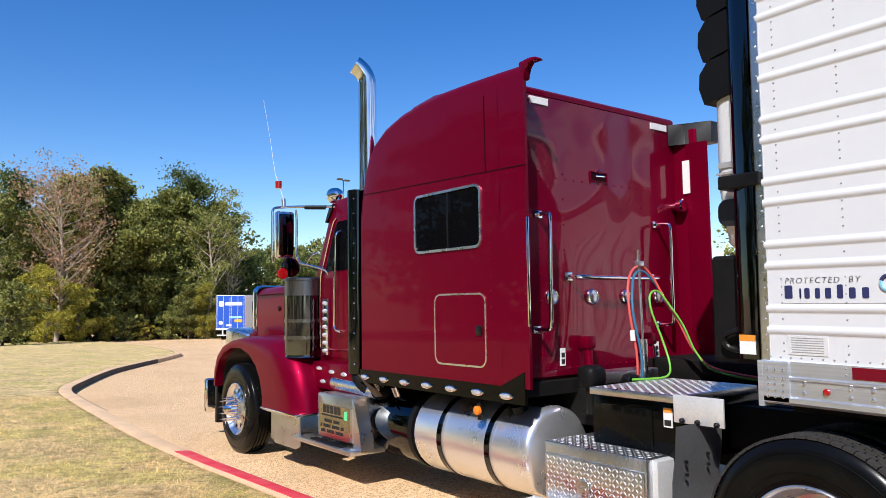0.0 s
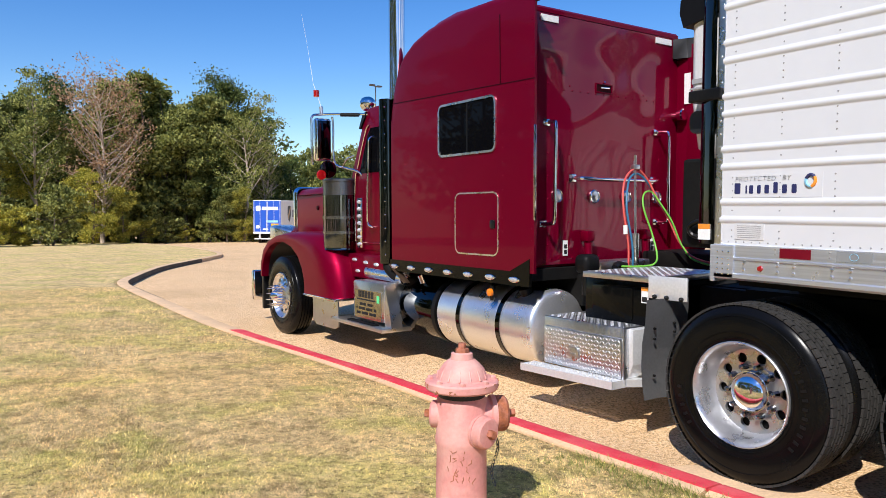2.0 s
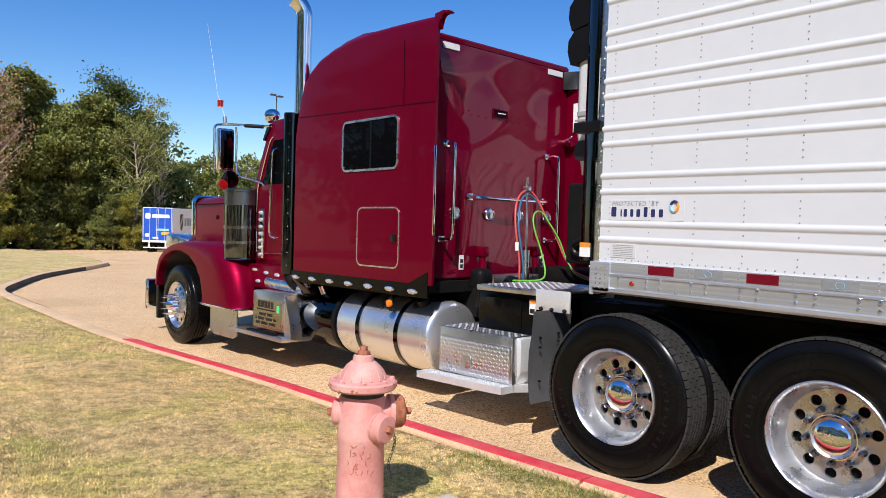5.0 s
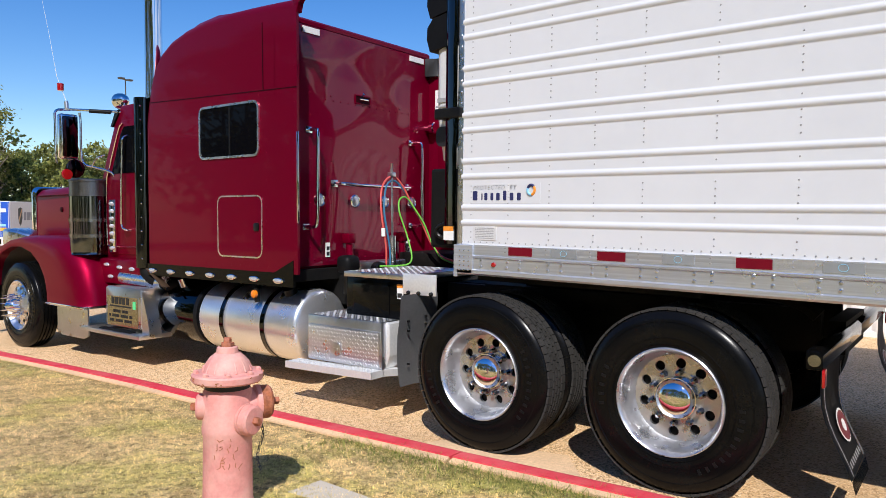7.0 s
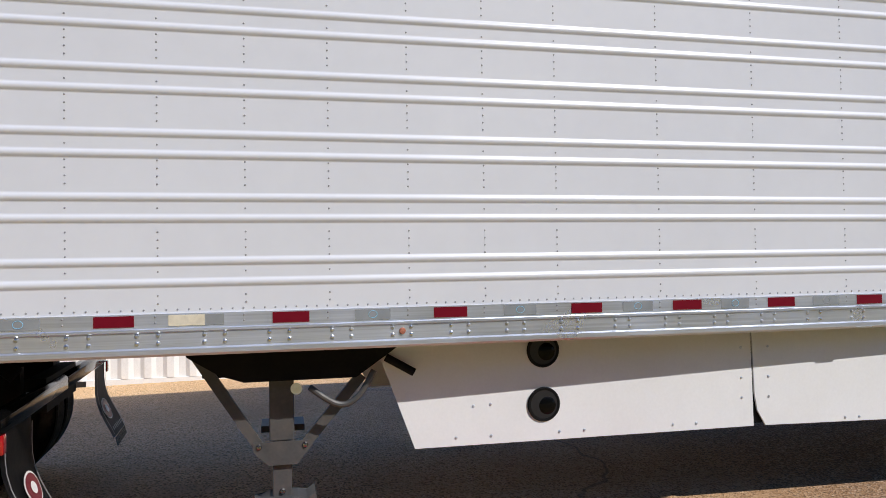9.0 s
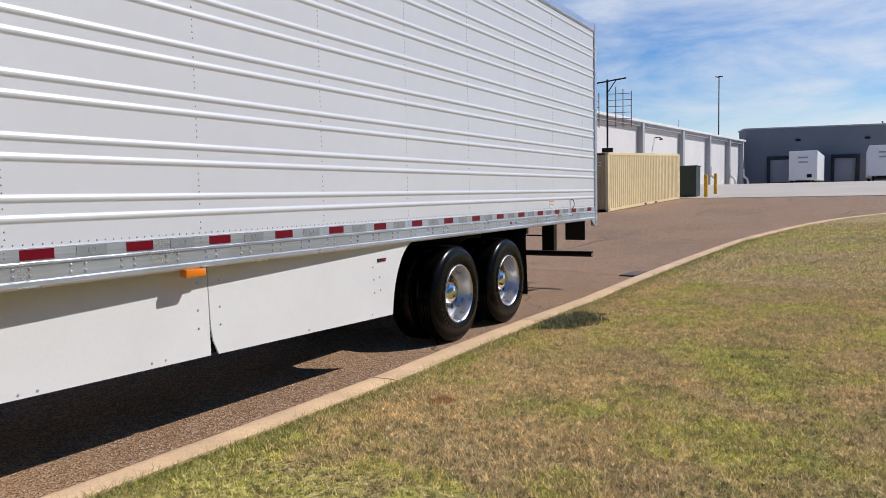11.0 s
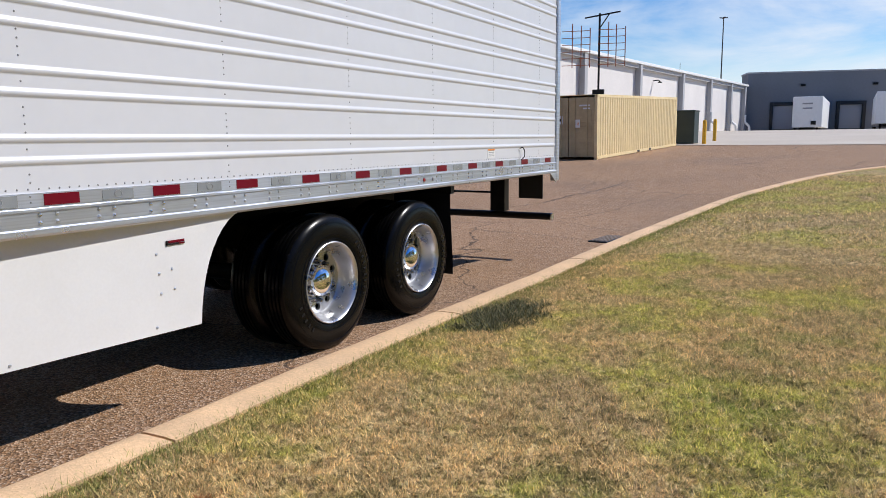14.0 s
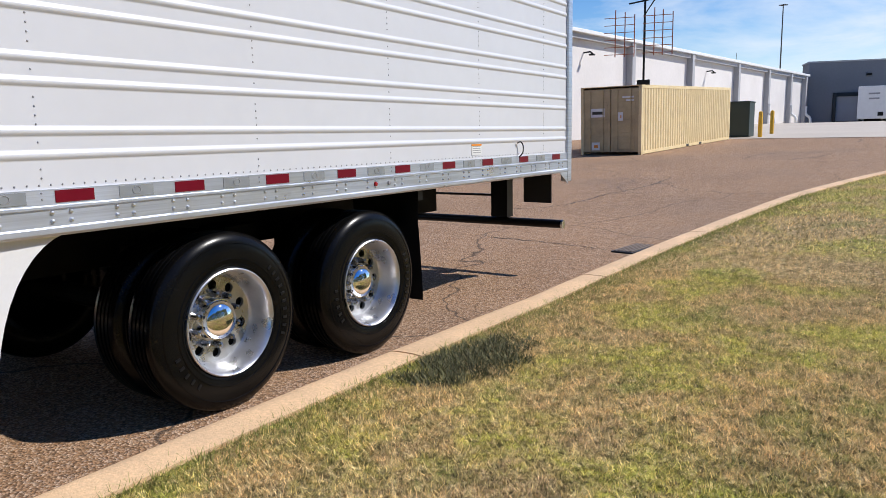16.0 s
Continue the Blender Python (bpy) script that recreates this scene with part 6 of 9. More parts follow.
# row of small lamps behind the canister
bm = bmesh.new()
box(bm, 0.08, 0.115, 3.09, 3.21, 1.07, 1.66, 0.008)
lb = tp("lamp_bar", bm, CHROME, "chrome bar with a column of small lamps")
for i in range(7):
    bm = bmesh.new()
    rg = [[(0.08 - d, 3.15 + 0.048 * s * math.cos(t), 1.115 + 0.083 * i + 0.024 * s * math.sin(t)) for t in [2 * math.pi * j / 14 for j in range(14)]] for d, s in ((0, 1), (0.014, 0.9), (0.024, 0.5), (0.026, 0.02))]
    loft(bm, rg, close_ring=True)
    tp("bar_lamp", bm, LENS_CLEAR, parent=lb)

# hood and grille surround
bm = bmesh.new()
rings = []
for u, half, zt in ((3.44, 0.62, 1.90), (4.2, 0.58, 1.90), (5.2, 0.545, 1.875), (5.95, 0.53, 1.855), (6.03, 0.525, 1.83)):
    sec = [(-half, 0.95), (-half, 1.3), (-half, zt - 0.12)]
    for k in range(1, 7):
        a = math.pi / 2 * k / 6
        sec.append((-half + 0.11 * (1 - math.cos(a)), zt - 0.12 + 0.11 * math.sin(a)))
    sec.append((-half * 0.5, zt + 0.01))
    sec.append((0.0, zt + 0.02))
    full = sec + [(-a, z) for a, z in reversed(sec[:-1])]
    rings.append([(CV + a, u, z) for a, z in full])
loft(bm, rings)
tp("hood", bm, RED, "long maroon hood", 30)
bm = bmesh.new()
rings = []
for u, gx_, zt in ((6.02, 0.535, 1.865), (6.07, 0.55, 1.885), (6.12, 0.55, 1.885), (6.13, 0.50, 1.84)):
    pts = rounded(CV - gx_, CV + gx_, 0.80, zt, 0.10)
    rings.append([(v, u, z) for v, z in pts])
loft(bm, rings, close_ring=True)
tp("grille_surround", bm, CHROME, "chrome radiator surround", 40)
bm = bmesh.new()
box(bm, CV - 0.5, CV + 0.5, 6.06, 6.09, 0.82, 1.84)
tp("grille", bm, BLACK)
bm = bmesh.new()
prism(bm, [(5.98, 1.745), (3.6, 1.765), (3.6, 1.772), (5.98, 1.752)], "x", CV - 0.575, CV - 0.53)
tp("hood_seam", bm, DEEP_RED)
bm = bmesh.new()
revolve(bm, [(CV - 0.545, 0.035), (CV - 0.56, 0.03), (CV - 0.562, 0.0)], 16, (0, 5.25, 1.56))
tp("hood_latch", bm, DEEP_RED, smooth=40)

# front fenders: a rolled sheet over the wheel
FW_U, FW_Z = 4.73, 0.385
def fender(sgn):
    bm = bmesh.new()
    v_out = CV - sgn * 1.31
    v_in = CV - sgn * 0.50
    path = [(5.60, 0.60, 5.52, 0.58), (5.58, 0.80, 5.49, 0.74), (5.49, 0.98, 5.40, 0.90), (5.30, 1.11, 5.22, 1.02), (5.03, 1.19, 4.98, 1.09), (4.68, 1.235, 4.72, 1.10), (4.30, 1.245, 4.45, 1.04),
            (3.98, 1.235, 4.25, 0.92), (3.70, 1.20, 4.13, 0.78), (3.48, 1.08, 4.08, 0.66), (3.32, 0.87, 4.06, 0.57), (3.24, 0.63, 4.06, 0.51), (3.21, 0.47, 4.06, 0.47)]
    rings = []
    for i, (ou, oz, iu, iz) in enumerate(path):
        ring = []
        # lip, side face, rolled shoulder, top
        ring.append((v_out + sgn * 0.10, iu, iz))
        ring.append((v_out + sgn * 0.005, iu, iz))
        ring.append((v_out, iu + (ou - iu) * 0.08, iz + (oz - iz) * 0.08))
        ring.append((v_out + sgn * 0.004, iu + (ou - iu) * 0.45, iz + (oz - iz) * 0.45))
        for k in range(1, 7):
            a = math.pi / 2 * k / 6
            f = 0.62 + 0.38 * math.sin(a)
            ring.append((v_out + sgn * 0.20 * (1 - math.cos(a)), iu + (ou - iu) * f, iz + (oz - iz) * f))
        ring.append((v_out + sgn * 0.5, ou, oz))
        ring.append((v_in, ou, oz))
        rings.append(ring)
    loft(bm, rings)
    fd = tp("front_fender", bm, RED, "flared maroon front fender", 40)
    bm = bmesh.new()
    loft(bm, [[(v_out + sgn * 0.022, iu, iz), (v_out + sgn * 0.3, iu, iz + 0.01), (v_in, iu, iz + 0.01)] for ou, oz, iu, iz in path])
    tp("wheel_well", bm, INK_BLACK, "black wheel well liner", parent=fd)
    return fd
fender(1)
fender(-1)
bm = bmesh.new()
prism(bm, [(4.10, 0.475), (3.20, 0.475), (3.20, 0.445), (4.10, 0.445)], "x", -0.245, 0.1, 0.006)
tp("fender_trim", bm, CHROME, "bright strip along the fender foot")
bm = bmesh.new()
prism(bm, [(3.95, 0.44), (3.25, 0.44), (3.25, 0.14), (3.35, 0.10), (3.85, 0.10), (3.95, 0.14)], "x", -0.16, -0.145)
tp("fender_flap", bm, BRUSHED, "grey flap under the fender")
bm = bmesh.new()
box(bm, 0.16, 0.5, 3.05, 3.5, 0.45, 1.1)
tp("fender_back", bm, FRAME_BLACK)
bm = bmesh.new()
box(bm, -0.16, 0.05, 5.62, 5.70, 0.10, 0.72, 0.01)
tp("front_flap", bm, BLACK, "black air dam end beside the front wheel")
# bumper and headlamp
bm = bmesh.new()
box(bm, CV - 1.2, CV + 1.2, 6.15, 6.25, 0.16, 0.62, 0.03)
tp("front_bumper", bm, CHROME, smooth=40)
for sgn in (1, -1):
    bm = bmesh.new()
    c = CV - sgn * 0.80
    rings = []
    for u, w_, h_ in ((5.55, 0.05, 0.05), (5.70, 0.14, 0.10), (5.95, 0.17, 0.125), (6.05, 0.165, 0.12)):
        rings.append([(v, u, z) for v, z in rounded(c - w_, c + w_, 1.18 - h_, 1.18 + h_, 0.05)])
    loft(bm, rings, close_ring=True, cap=True)
    tp("headlamp", bm, POLISHED, "chrome pod headlamp", 40)
# mirror on its bracket, with horn of an antenna
bm = bmesh.new()
mv = -0.24
box(bm, mv - 0.10, mv + 0.10, 3.41, 3.51, 2.10, 2.60, 0.03, 3)
mir = tp("mirror_housing", bm, CHROME, "tall chrome west-coast mirror", 40)
bm = bmesh.new()
box(bm, mv - 0.085, mv + 0.085, 3.40, 3.412, 2.13, 2.57, 0.006)
tp("mirror_glass", bm, DARK_CHROME, parent=mir)
bm = bmesh.new()
revolve(bm, [(3.45, 0.0), (3.43, 0.085), (3.41, 0.105), (3.395, 0.10), (3.39, 0.085), (3.385, 0.0)], 28, (mv + 0.05, 0, 2.0), "y")
tp("round_mirror", bm, DARK_CHROME, "round convex mirror", 40, parent=mir)
def rod(pts, r, name, mat=CHROME, k=5):
    bm = bmesh.new()
    tube(bm, smooth_path(pts, k), r, 8)
    return tp(name, bm, mat, smooth=60)
rod([(mv - 0.12, 3.470, 2.05), (mv - 0.13, 3.470, 2.2), (mv - 0.13, 3.470, 2.5), (mv - 0.12, 3.470, 2.62), (mv, 3.470, 2.65), (mv + 0.2, 3.250, 2.645), (0.16, 3.0, 2.63), (0.22, 2.85, 2.62)], 0.014, "mirror_arm")
rod([(mv + 0.13, 3.450, 2.63), (mv + 0.14, 3.450, 2.5), (mv + 0.14, 3.450, 2.2), (mv + 0.16, 3.430, 2.06), (mv + 0.25, 3.350, 2.02), (0.10, 3.20, 1.97), (0.14, 3.15, 1.90)], 0.014, "mirror_arm")
rod([(mv + 0.2, 3.350, 2.02), (mv + 0.24, 3.300, 2.12), (mv + 0.30, 3.250, 2.16)], 0.008, "mirror_brace")
bm = bmesh.new()
tube(bm, [(mv + 0.15, 3.270, 2.635), (0.06, 3.1, 2.625)], 0.022, 10)
tp("mirror_lamp", bm, BLACK, smooth=50)
bm = bmesh.new()
revolve(bm, [(0.0, 0.0), (0.004, 0.055), (0.02, 0.06), (0.034, 0.05), (0.04, 0.0)], 20, (mv - 0.06, 3.350, 1.93), "y")
tp("red_reflector", bm, LENS_RED, "round red reflector", 40)
bm = bmesh.new()
tube(bm, [(mv, 3.470, 2.66), (mv, 3.475, 2.72), (mv - 0.005, 3.480, 2.74)], 0.022, 10)
tp("antenna_mount", bm, BRUSHED, smooth=40)
bm = bmesh.new()
tube(bm, [(mv, 3.480, 2.74), (mv - 0.03, 3.520, 2.88), (mv - 0.06, 3.560, 3.02), (mv - 0.10, 3.620, 3.45), (mv - 0.14, 3.690, 3.85)], [0.003, 0.003, 0.0022, 0.0014, 0.001], 6)
tp("antenna_whip", bm, LABEL_WHITE, "thin whip antenna on the mirror")
bm = bmesh.new()
revolve(bm, [(2.86, 0.0), (2.86, 0.034), (2.935, 0.036), (2.945, 0.0)], 16, (mv - 0.035, 3.530, 0), "z")
tp("antenna_coil", bm, LENS_RED, "red antenna coil", 40)

SMOKED_PLATE = material("smoked_mirror_plate", (0.42, 0.40, 0.36), rough=0.16, metal=1.0, var=0.08, var_scale=5, rough_var=0.05)
# battery step box with lettering
bm = bmesh.new()
prism(bm, [(2.97, 0.30), (2.97, 0.70), (2.94, 0.72), (2.28, 0.72), (2.28, 0.30)], "x", -0.10, 0.30, 0.008)
sb = tp("step_box", bm, BRUSHED, "brushed aluminium battery step box")
bm = bmesh.new()
prism(bm, rounded(2.33, 2.93, 0.30, 0.62, 0.01), "x", -0.106, -0.10)
tp("mirror_plate", bm, SMOKED_PLATE, "mirror-polished plate with black lettering", parent=sb)
bm = bmesh.new()
prism(bm, [(3.35, 0.255), (2.15, 0.255), (2.15, 0.21), (3.35, 0.21)], "x", -0.20, 0.18, 0.006)
st = tp("step", bm, BRUSHED, "dull aluminium entry step")
bm = bmesh.new()
box(bm, -0.17, -0.10, 2.38, 3.0, 0.254, 0.272, 0.004)
tp("step_tread", bm, PLASTIC, parent=st)
bm = bmesh.new()
prism(bm, [(2.28, 0.25), (2.28, 0.70), (2.25, 0.62), (2.17, 0.40), (2.14, 0.25)], "x", -0.09, 0.05)
tp("box_end", bm, BRUSHED, parent=sb)
for z, w_, h_, step in ((0.535, 0.36, 0.075, 0.072), (0.505, 0.42, 0.016, 0.020), (0.445, 0.30, 0.030, 0.028), (0.395, 0.46, 0.030, 0.028), (0.345, 0.44, 0.030, 0.028)):
    n = int(w_ / step)
    for i in range(n):
        if step == 0.028 and (i * 7 + int(z * 1000)) % 6 == 0:
            continue
        u = 2.66 + w_ / 2 - i * w_ / n
        bm = bmesh.new()
        box(bm, -0.109, -0.1055, u - step * 0.72, u, z, z + h_)
        tp("print_bar", bm, INK_BLACK, parent=sb)
bm = bmesh.new()
box(bm, -0.1095, -0.105, 2.37, 2.42, 0.50, 0.58)
tp("green_sticker", bm, GREEN_LABEL, parent=sb)
bm = bmesh.new()
tube(bm, [(0.10, 2.95, 0.80), (0.10, 2.15, 0.78)], 0.075, 20)
tp("air_tank", bm, POLISHED, "polished horizontal air tank", 40)

TANK_ALU = material("spun_aluminium", (0.82, 0.83, 0.85), rough=0.30, metal=0.86, var=0.03, var_scale=4, fine=0.03, rough_var=0.05)
# tanks
TK = (0.40, 0.475)
def tank(name, u0, u1, r, mat, label, dome=0.06):
    bm = bmesh.new()
    prof = [(u1, 0.0), (u1, r * 0.5), (u1 - 0.012, r * 0.82), (u1 - 0.05, r * 0.985), (u1 - 0.07, r), (u0 + 0.05, r), (u0 + 0.02, r * 0.985), (u0, r * 0.94), (u0 - 0.012, r * 0.85), (u0 - dome * 0.4, r * 0.5), (u0 - dome * 0.5, 0.0)]
    revolve(bm, prof, 64, (TK[0], 0, TK[1]), "y")
    return tp(name, bm, mat, label, 40)
tank("fluid_tank", 1.60, 2.30, 0.330, DARK_CHROME, "dark mirror-finish round fluid tank")
tank("fuel_tank", 0.13, 1.56, 0.340, TANK_ALU, "large polished aluminium fuel tank", 0.10)
for u, w_ in ((1.58, 0.06), (1.15, 0.055), (0.55, 0.055)):
    bm = bmesh.new()
    rr = 0.342 if u < 1.4 else 0.335
    revolve(bm, [(u + w_ / 2, rr - 0.02), (u + w_ / 2, rr + 0.006), (u - w_ / 2, rr + 0.006), (u - w_ / 2, rr - 0.02)], 56, (TK[0], 0, TK[1]), "y")
    tp("tank_strap", bm, DARK_CHROME if u < 1.4 else PLASTIC, "dark steel tank strap", 40)
for u in (1.09, 0.49, 0.20):
    bm = bmesh.new()
    revolve(bm, [(u + 0.012, 0.339), (u + 0.005, 0.3418), (u - 0.005, 0.3418), (u - 0.012, 0.339)], 56, (TK[0], 0, TK[1]), "y")
    tp("tank_weld", bm, TANK_ALU, smooth=40)
bm = bmesh.new()
tube(bm, [(0.22, 1.98, 0.75), (0.18, 1.98, 0.835)], [0.045, 0.042], 16)
tp("fluid_cap", bm, CHROME, "small chrome filler cap", smooth=40)
bm = bmesh.new()
tube(bm, [(0.25, 0.36, 0.76), (0.22, 0.36, 0.825)], 0.06, 16)
tp("fuel_cap", bm, BLACK, smooth=40)
bm = bmesh.new()
box(bm, 0.02, 0.06, 0.57, 0.61, 0.70, 0.83, 0.01)
tp("marker_bracket", bm, BLACK)
bm = bmesh.new()
revolve(bm, [(0.02, 0.036), (-0.005, 0.035), (-0.015, 0.02), (-0.018, 0.0)], 18, (0, 0.59, 0.775))
tp("amber_marker", bm, AMBER, "round amber side marker", 40)
bm = bmesh.new()
prism(bm, [(2.34, 0.93), (2.28, 0.93), (1.98, 0.75), (2.04, 0.75)], "x", -0.01, 0.05, 0.004)
tp("stack_brace", bm, BROWN_STEEL, "rust-brown diagonal exhaust brace")
# diamond-plate tool box with step
def tread(bm, pts_uv, place, size=0.030, h=0.0028):
    """Raised lozenges of tread plate; place(a, b) gives the point, and its two directions and normal."""
    for a, b, flip in pts_uv:
        p, da, db, nn = place(a, b)
        d1 = (da + db * (1 if flip else -1)).normalized()
        d2 = nn.cross(d1)
        q = [p + d1 * size * 0.5, p + d2 * size * 0.16, p - d1 * size * 0.5, p - d2 * size * 0.16]
        v = [bm.verts.new(c) for c in q]
        t = bm.verts.new(p + nn * h + d1 * size * 0.15)
        t2 = bm.verts.new(p + nn * h - d1 * size * 0.15)
        for f in ((v[0], v[1], t), (v[1], t2, t), (v[1], v[2], t2), (v[2], v[3], t2), (v[3], t, t2), (v[3], v[0], t)):
            bm.faces.new(f)
def tread_grid(a0, a1, b0, b1, s=0.036):
    out = []
    na, nb = int((a1 - a0) / s), int((b1 - b0) / s)
    for i in range(na):
        for j in range(nb):
            out.append((a0 + (i + 0.5) * (a1 - a0) / na, b0 + (j + 0.5) * (b1 - b0) / nb, (i + j) % 2 == 0))
    return out
X, Y, Z = Vector((1, 0, 0)), Vector((0, 1, 0)), Vector((0, 0, 1))
bm = bmesh.new()
box(bm, -0.05, 0.42, -1.00, -0.18, 0.29, 0.665, 0.008)
tb = tp("tool_box", bm, BRUSHED, "diamond-plate aluminium tool box")
bm = bmesh.new()
box(bm, -0.062, -0.05, -0.99, -0.19, 0.30, 0.590, 0.004)
tp("tool_door", bm, BRUSHED, "diamond-plate door", parent=tb)
bm = bmesh.new()
tread(bm, tread_grid(-0.98, -0.20, 0.308, 0.582, 0.028), lambda a, b: (Vector((-0.0622, a, b)), Y, Z, -X), 0.032, 0.0026)
tread_part = tp("door_tread", bm, PLATE, parent=tb)
tread_part["kind"] = "stuff"
bm = bmesh.new()
tread(bm, tread_grid(-0.99, -0.19, -0.04, 0.30, 0.034), lambda a, b: (Vector((b, a, 0.6652)), Y, X, Z))
tread_part = tp("lid_tread", bm, PLATE, parent=tb)
tread_part["kind"] = "stuff"
bm = bmesh.new()
prism(bm, rounded(-0.575, -0.475, 0.355, 0.465, 0.025), "x", -0.075, -0.064, 0.003)
prism(bm, rounded(-0.555, -0.495, 0.375, 0.42, 0.01), "x", -0.080, -0.0745, 0.002)
tp("box_lock", bm, BRUSHED, "square chrome latch", 40, parent=tb)
bm = bmesh.new()
prism(bm, [(-1.001, 0.66), (-1.04, 0.65), (-1.04, 0.40), (-1.001, 0.30)], "x", 0.0, 0.36, 0.004)
tp("box_flank", bm, PLATE, parent=tb)
bm = bmesh.new()
for v0, v1 in ((-0.17, -0.155), (-0.035, -0.02)):
    prism(bm, [(-0.03, 0.215), (-0.03, 0.270), (-1.0, 0.295), (-1.0, 0.240)], "x", v0, v1)
prism(bm, [(-0.17, -1.0), (-0.02, -1.0), (0.30, -1.22), (0.30, -1.18), (-0.02, -0.9)], "z", 0.24, 0.295)
st = tp("box_step", bm, PLATE, "aluminium grip step with a perforated tread")
bm = bmesh.new()
box(bm, -0.154, -0.036, -0.0105, 0.0105, -0.004, 0.004)
for k in range(4):
    box(bm, -0.145 + 0.030 * k, -0.133 + 0.030 * k, -0.007, 0.007, 0.0042, 0.0075)
slat = tp("step_slat", bm, PLATE, parent=st)
slat.location = (0, -0.06, 0.268)
for k in range(1, 32):
    more = new("step_slat", slat.data)
    more.parent = st
    more.location = (0, -0.06 - 0.029 * k, 0.268 + 0.029 * 0.0252 * k)
# deck: battery cover with tread-plate top, fender bracket and flap
bm = bmesh.new()
box(bm, 0.16, 1.6, -1.12, -0.42, 0.62, 0.985, 0.015)
tp("battery_cover", bm, GLOSS_BLACK, "black battery cover")
bm = bmesh.new()
prism(bm, rounded(-0.90, -0.50, 0.68, 0.94, 0.03), "x", 0.152, 0.166, 0.004)
tp("cover_panel", bm, GLOSS_BLACK, "shallow raised panel of the battery cover")
bm = bmesh.new()
prism(bm, [(-0.45, 0.985), (-1.14, 0.985), (-1.14, 1.03), (-0.45, 1.03)], "x", 0.10, 0.95, 0.006)
dk = tp("deck_plate", bm, BRUSHED, "tread-plate deck behind the sleeper")
bm = bmesh.new()
tread(bm, tread_grid(-1.12, -0.47, 0.12, 0.93, 0.036), lambda a, b: (Vector((b, a, 1.0302)), Y, X, Z))
tread_part = tp("deck_tread", bm, PLATE, parent=dk)
tread_part["kind"] = "stuff"
bm = bmesh.new()
box(bm, 0.06, 0.075, -1.44, -1.12, 0.885, 1.045, 0.004)
br = tp("bracket_plate", bm, PLATE, "bright bracket plate with three bolts")
for u in (-1.18, -1.28, -1.40):
    bm = bmesh.new()
    revolve(bm, [(0.06, 0.016), (0.045, 0.016), (0.04, 0.008), (0.03, 0.0)], 8, (0, u, 0.90))
    tp("bolt", bm, BLACK, parent=br)
bm = bmesh.new()
box(bm, 0.165, 0.175, -0.98, -0.93, 0.88, 0.985)
lab = tp("warning_label", bm, LABEL_WHITE)
bm = bmesh.new()
box(bm, 0.150, 0.158, -1.045, -0.985, 0.83, 0.945)
lab = tp("warning_label", bm, LABEL_WHITE)
bm = bmesh.new()
box(bm, 0.147, 0.151, -1.045, -0.985, 0.92, 0.945)
tp("label_band", bm, ORANGE, parent=lab)
bm = bmesh.new()
box(bm, 0.147, 0.151, -1.038, -0.992, 0.84, 0.875)
tp("label_print", bm, INK_BLACK, parent=lab)
FLAP_GREY = material("grey_plastic_flap", (0.17, 0.172, 0.176), rough=0.4, var=0.1, fine=0.08)
# front quarter flap of the drive wheels
bm = bmesh.new()
rings = []
for z, du in ((0.90, -0.01), (0.75, 0.0), (0.6, 0.025), (0.45, 0.03), (0.32, 0.02), (0.22, 0.0)):
    rings.append([(v, -1.27 + du + dv * 0.0, z - 0.015 * (v > 0.1)) for v, dv in ((-0.15, 0), (0.0, 0), (0.15, 0), (0.30, 0))])
loft(bm, rings)
bmesh.ops.solidify(bm, geom=bm.faces[:], thickness=0.012)
qf = tp("quarter_flap", bm, FLAP_GREY, "grey mud flap ahead of the drive wheels", 40)
for v, z in ((0.07, 0.70), (0.07, 0.63), (0.28, 0.72), (0.28, 0.66), (0.07, 0.38)):
    bm = bmesh.new()
    revolve(bm, [(-1.27, 0.009), (-1.285, 0.009), (-1.287, 0.0)], 8, (v - 0.13, 0, z), "y")
    tp("bolt", bm, BLACK, parent=qf)
# bag on the deck edge: rubber bellows of the air line
bm = bmesh.new()
box(bm, 0.30, 0.48, -0.30, -0.14, 0.98, 1.14, 0.05, 3)
tp("rubber_bump_stop", bm, PLASTIC, smooth=50)
bm = bmesh.new()
tube(bm, [(0.38, -0.22, 0.80), (0.38, -0.22, 1.0)], 0.035, 12)
tp("bump_post", bm, BLACK, smooth=50)

# far-side deck and fuel tank shroud, which close the view under the sleeper
bm = bmesh.new()
box(bm, 1.62, 2.14, -1.3, 2.0, 0.30, 0.92, 0.04)
box(bm, 1.45, 2.10, -1.3, 0.1, 0.921, 1.12, 0.02)
tp("far_shroud", bm, FRAME_BLACK, smooth=40)
# chassis and drive axles
for v in (CV - 0.43, CV + 0.35):
    bm = bmesh.new()
    box(bm, v, v + 0.08, -3.92, 6.0, 0.66, 0.93)
    tp("frame_rail", bm, FRAME_BLACK)
for u in (-0.6, -1.4, -2.8, -4.0, 1.5, 3.0):
    bm = bmesh.new()
    box(bm, CV - 0.4, CV + 0.4, u - 0.05, u + 0.05, 0.66, 0.86)
    tp("cross_member", bm, FRAME_BLACK)
bm = bmesh.new()
box(bm, CV - 0.5, CV + 0.5, -2.75, -1.9, 0.95, 1.05, 0.02)
box(bm, CV - 0.6, CV + 0.6, -3.1, -1.6, 0.88, 0.96)
tp("fifth_wheel", bm, FRAME_BLACK)
DR = (-2.055, -3.325)
bm = bmesh.new()
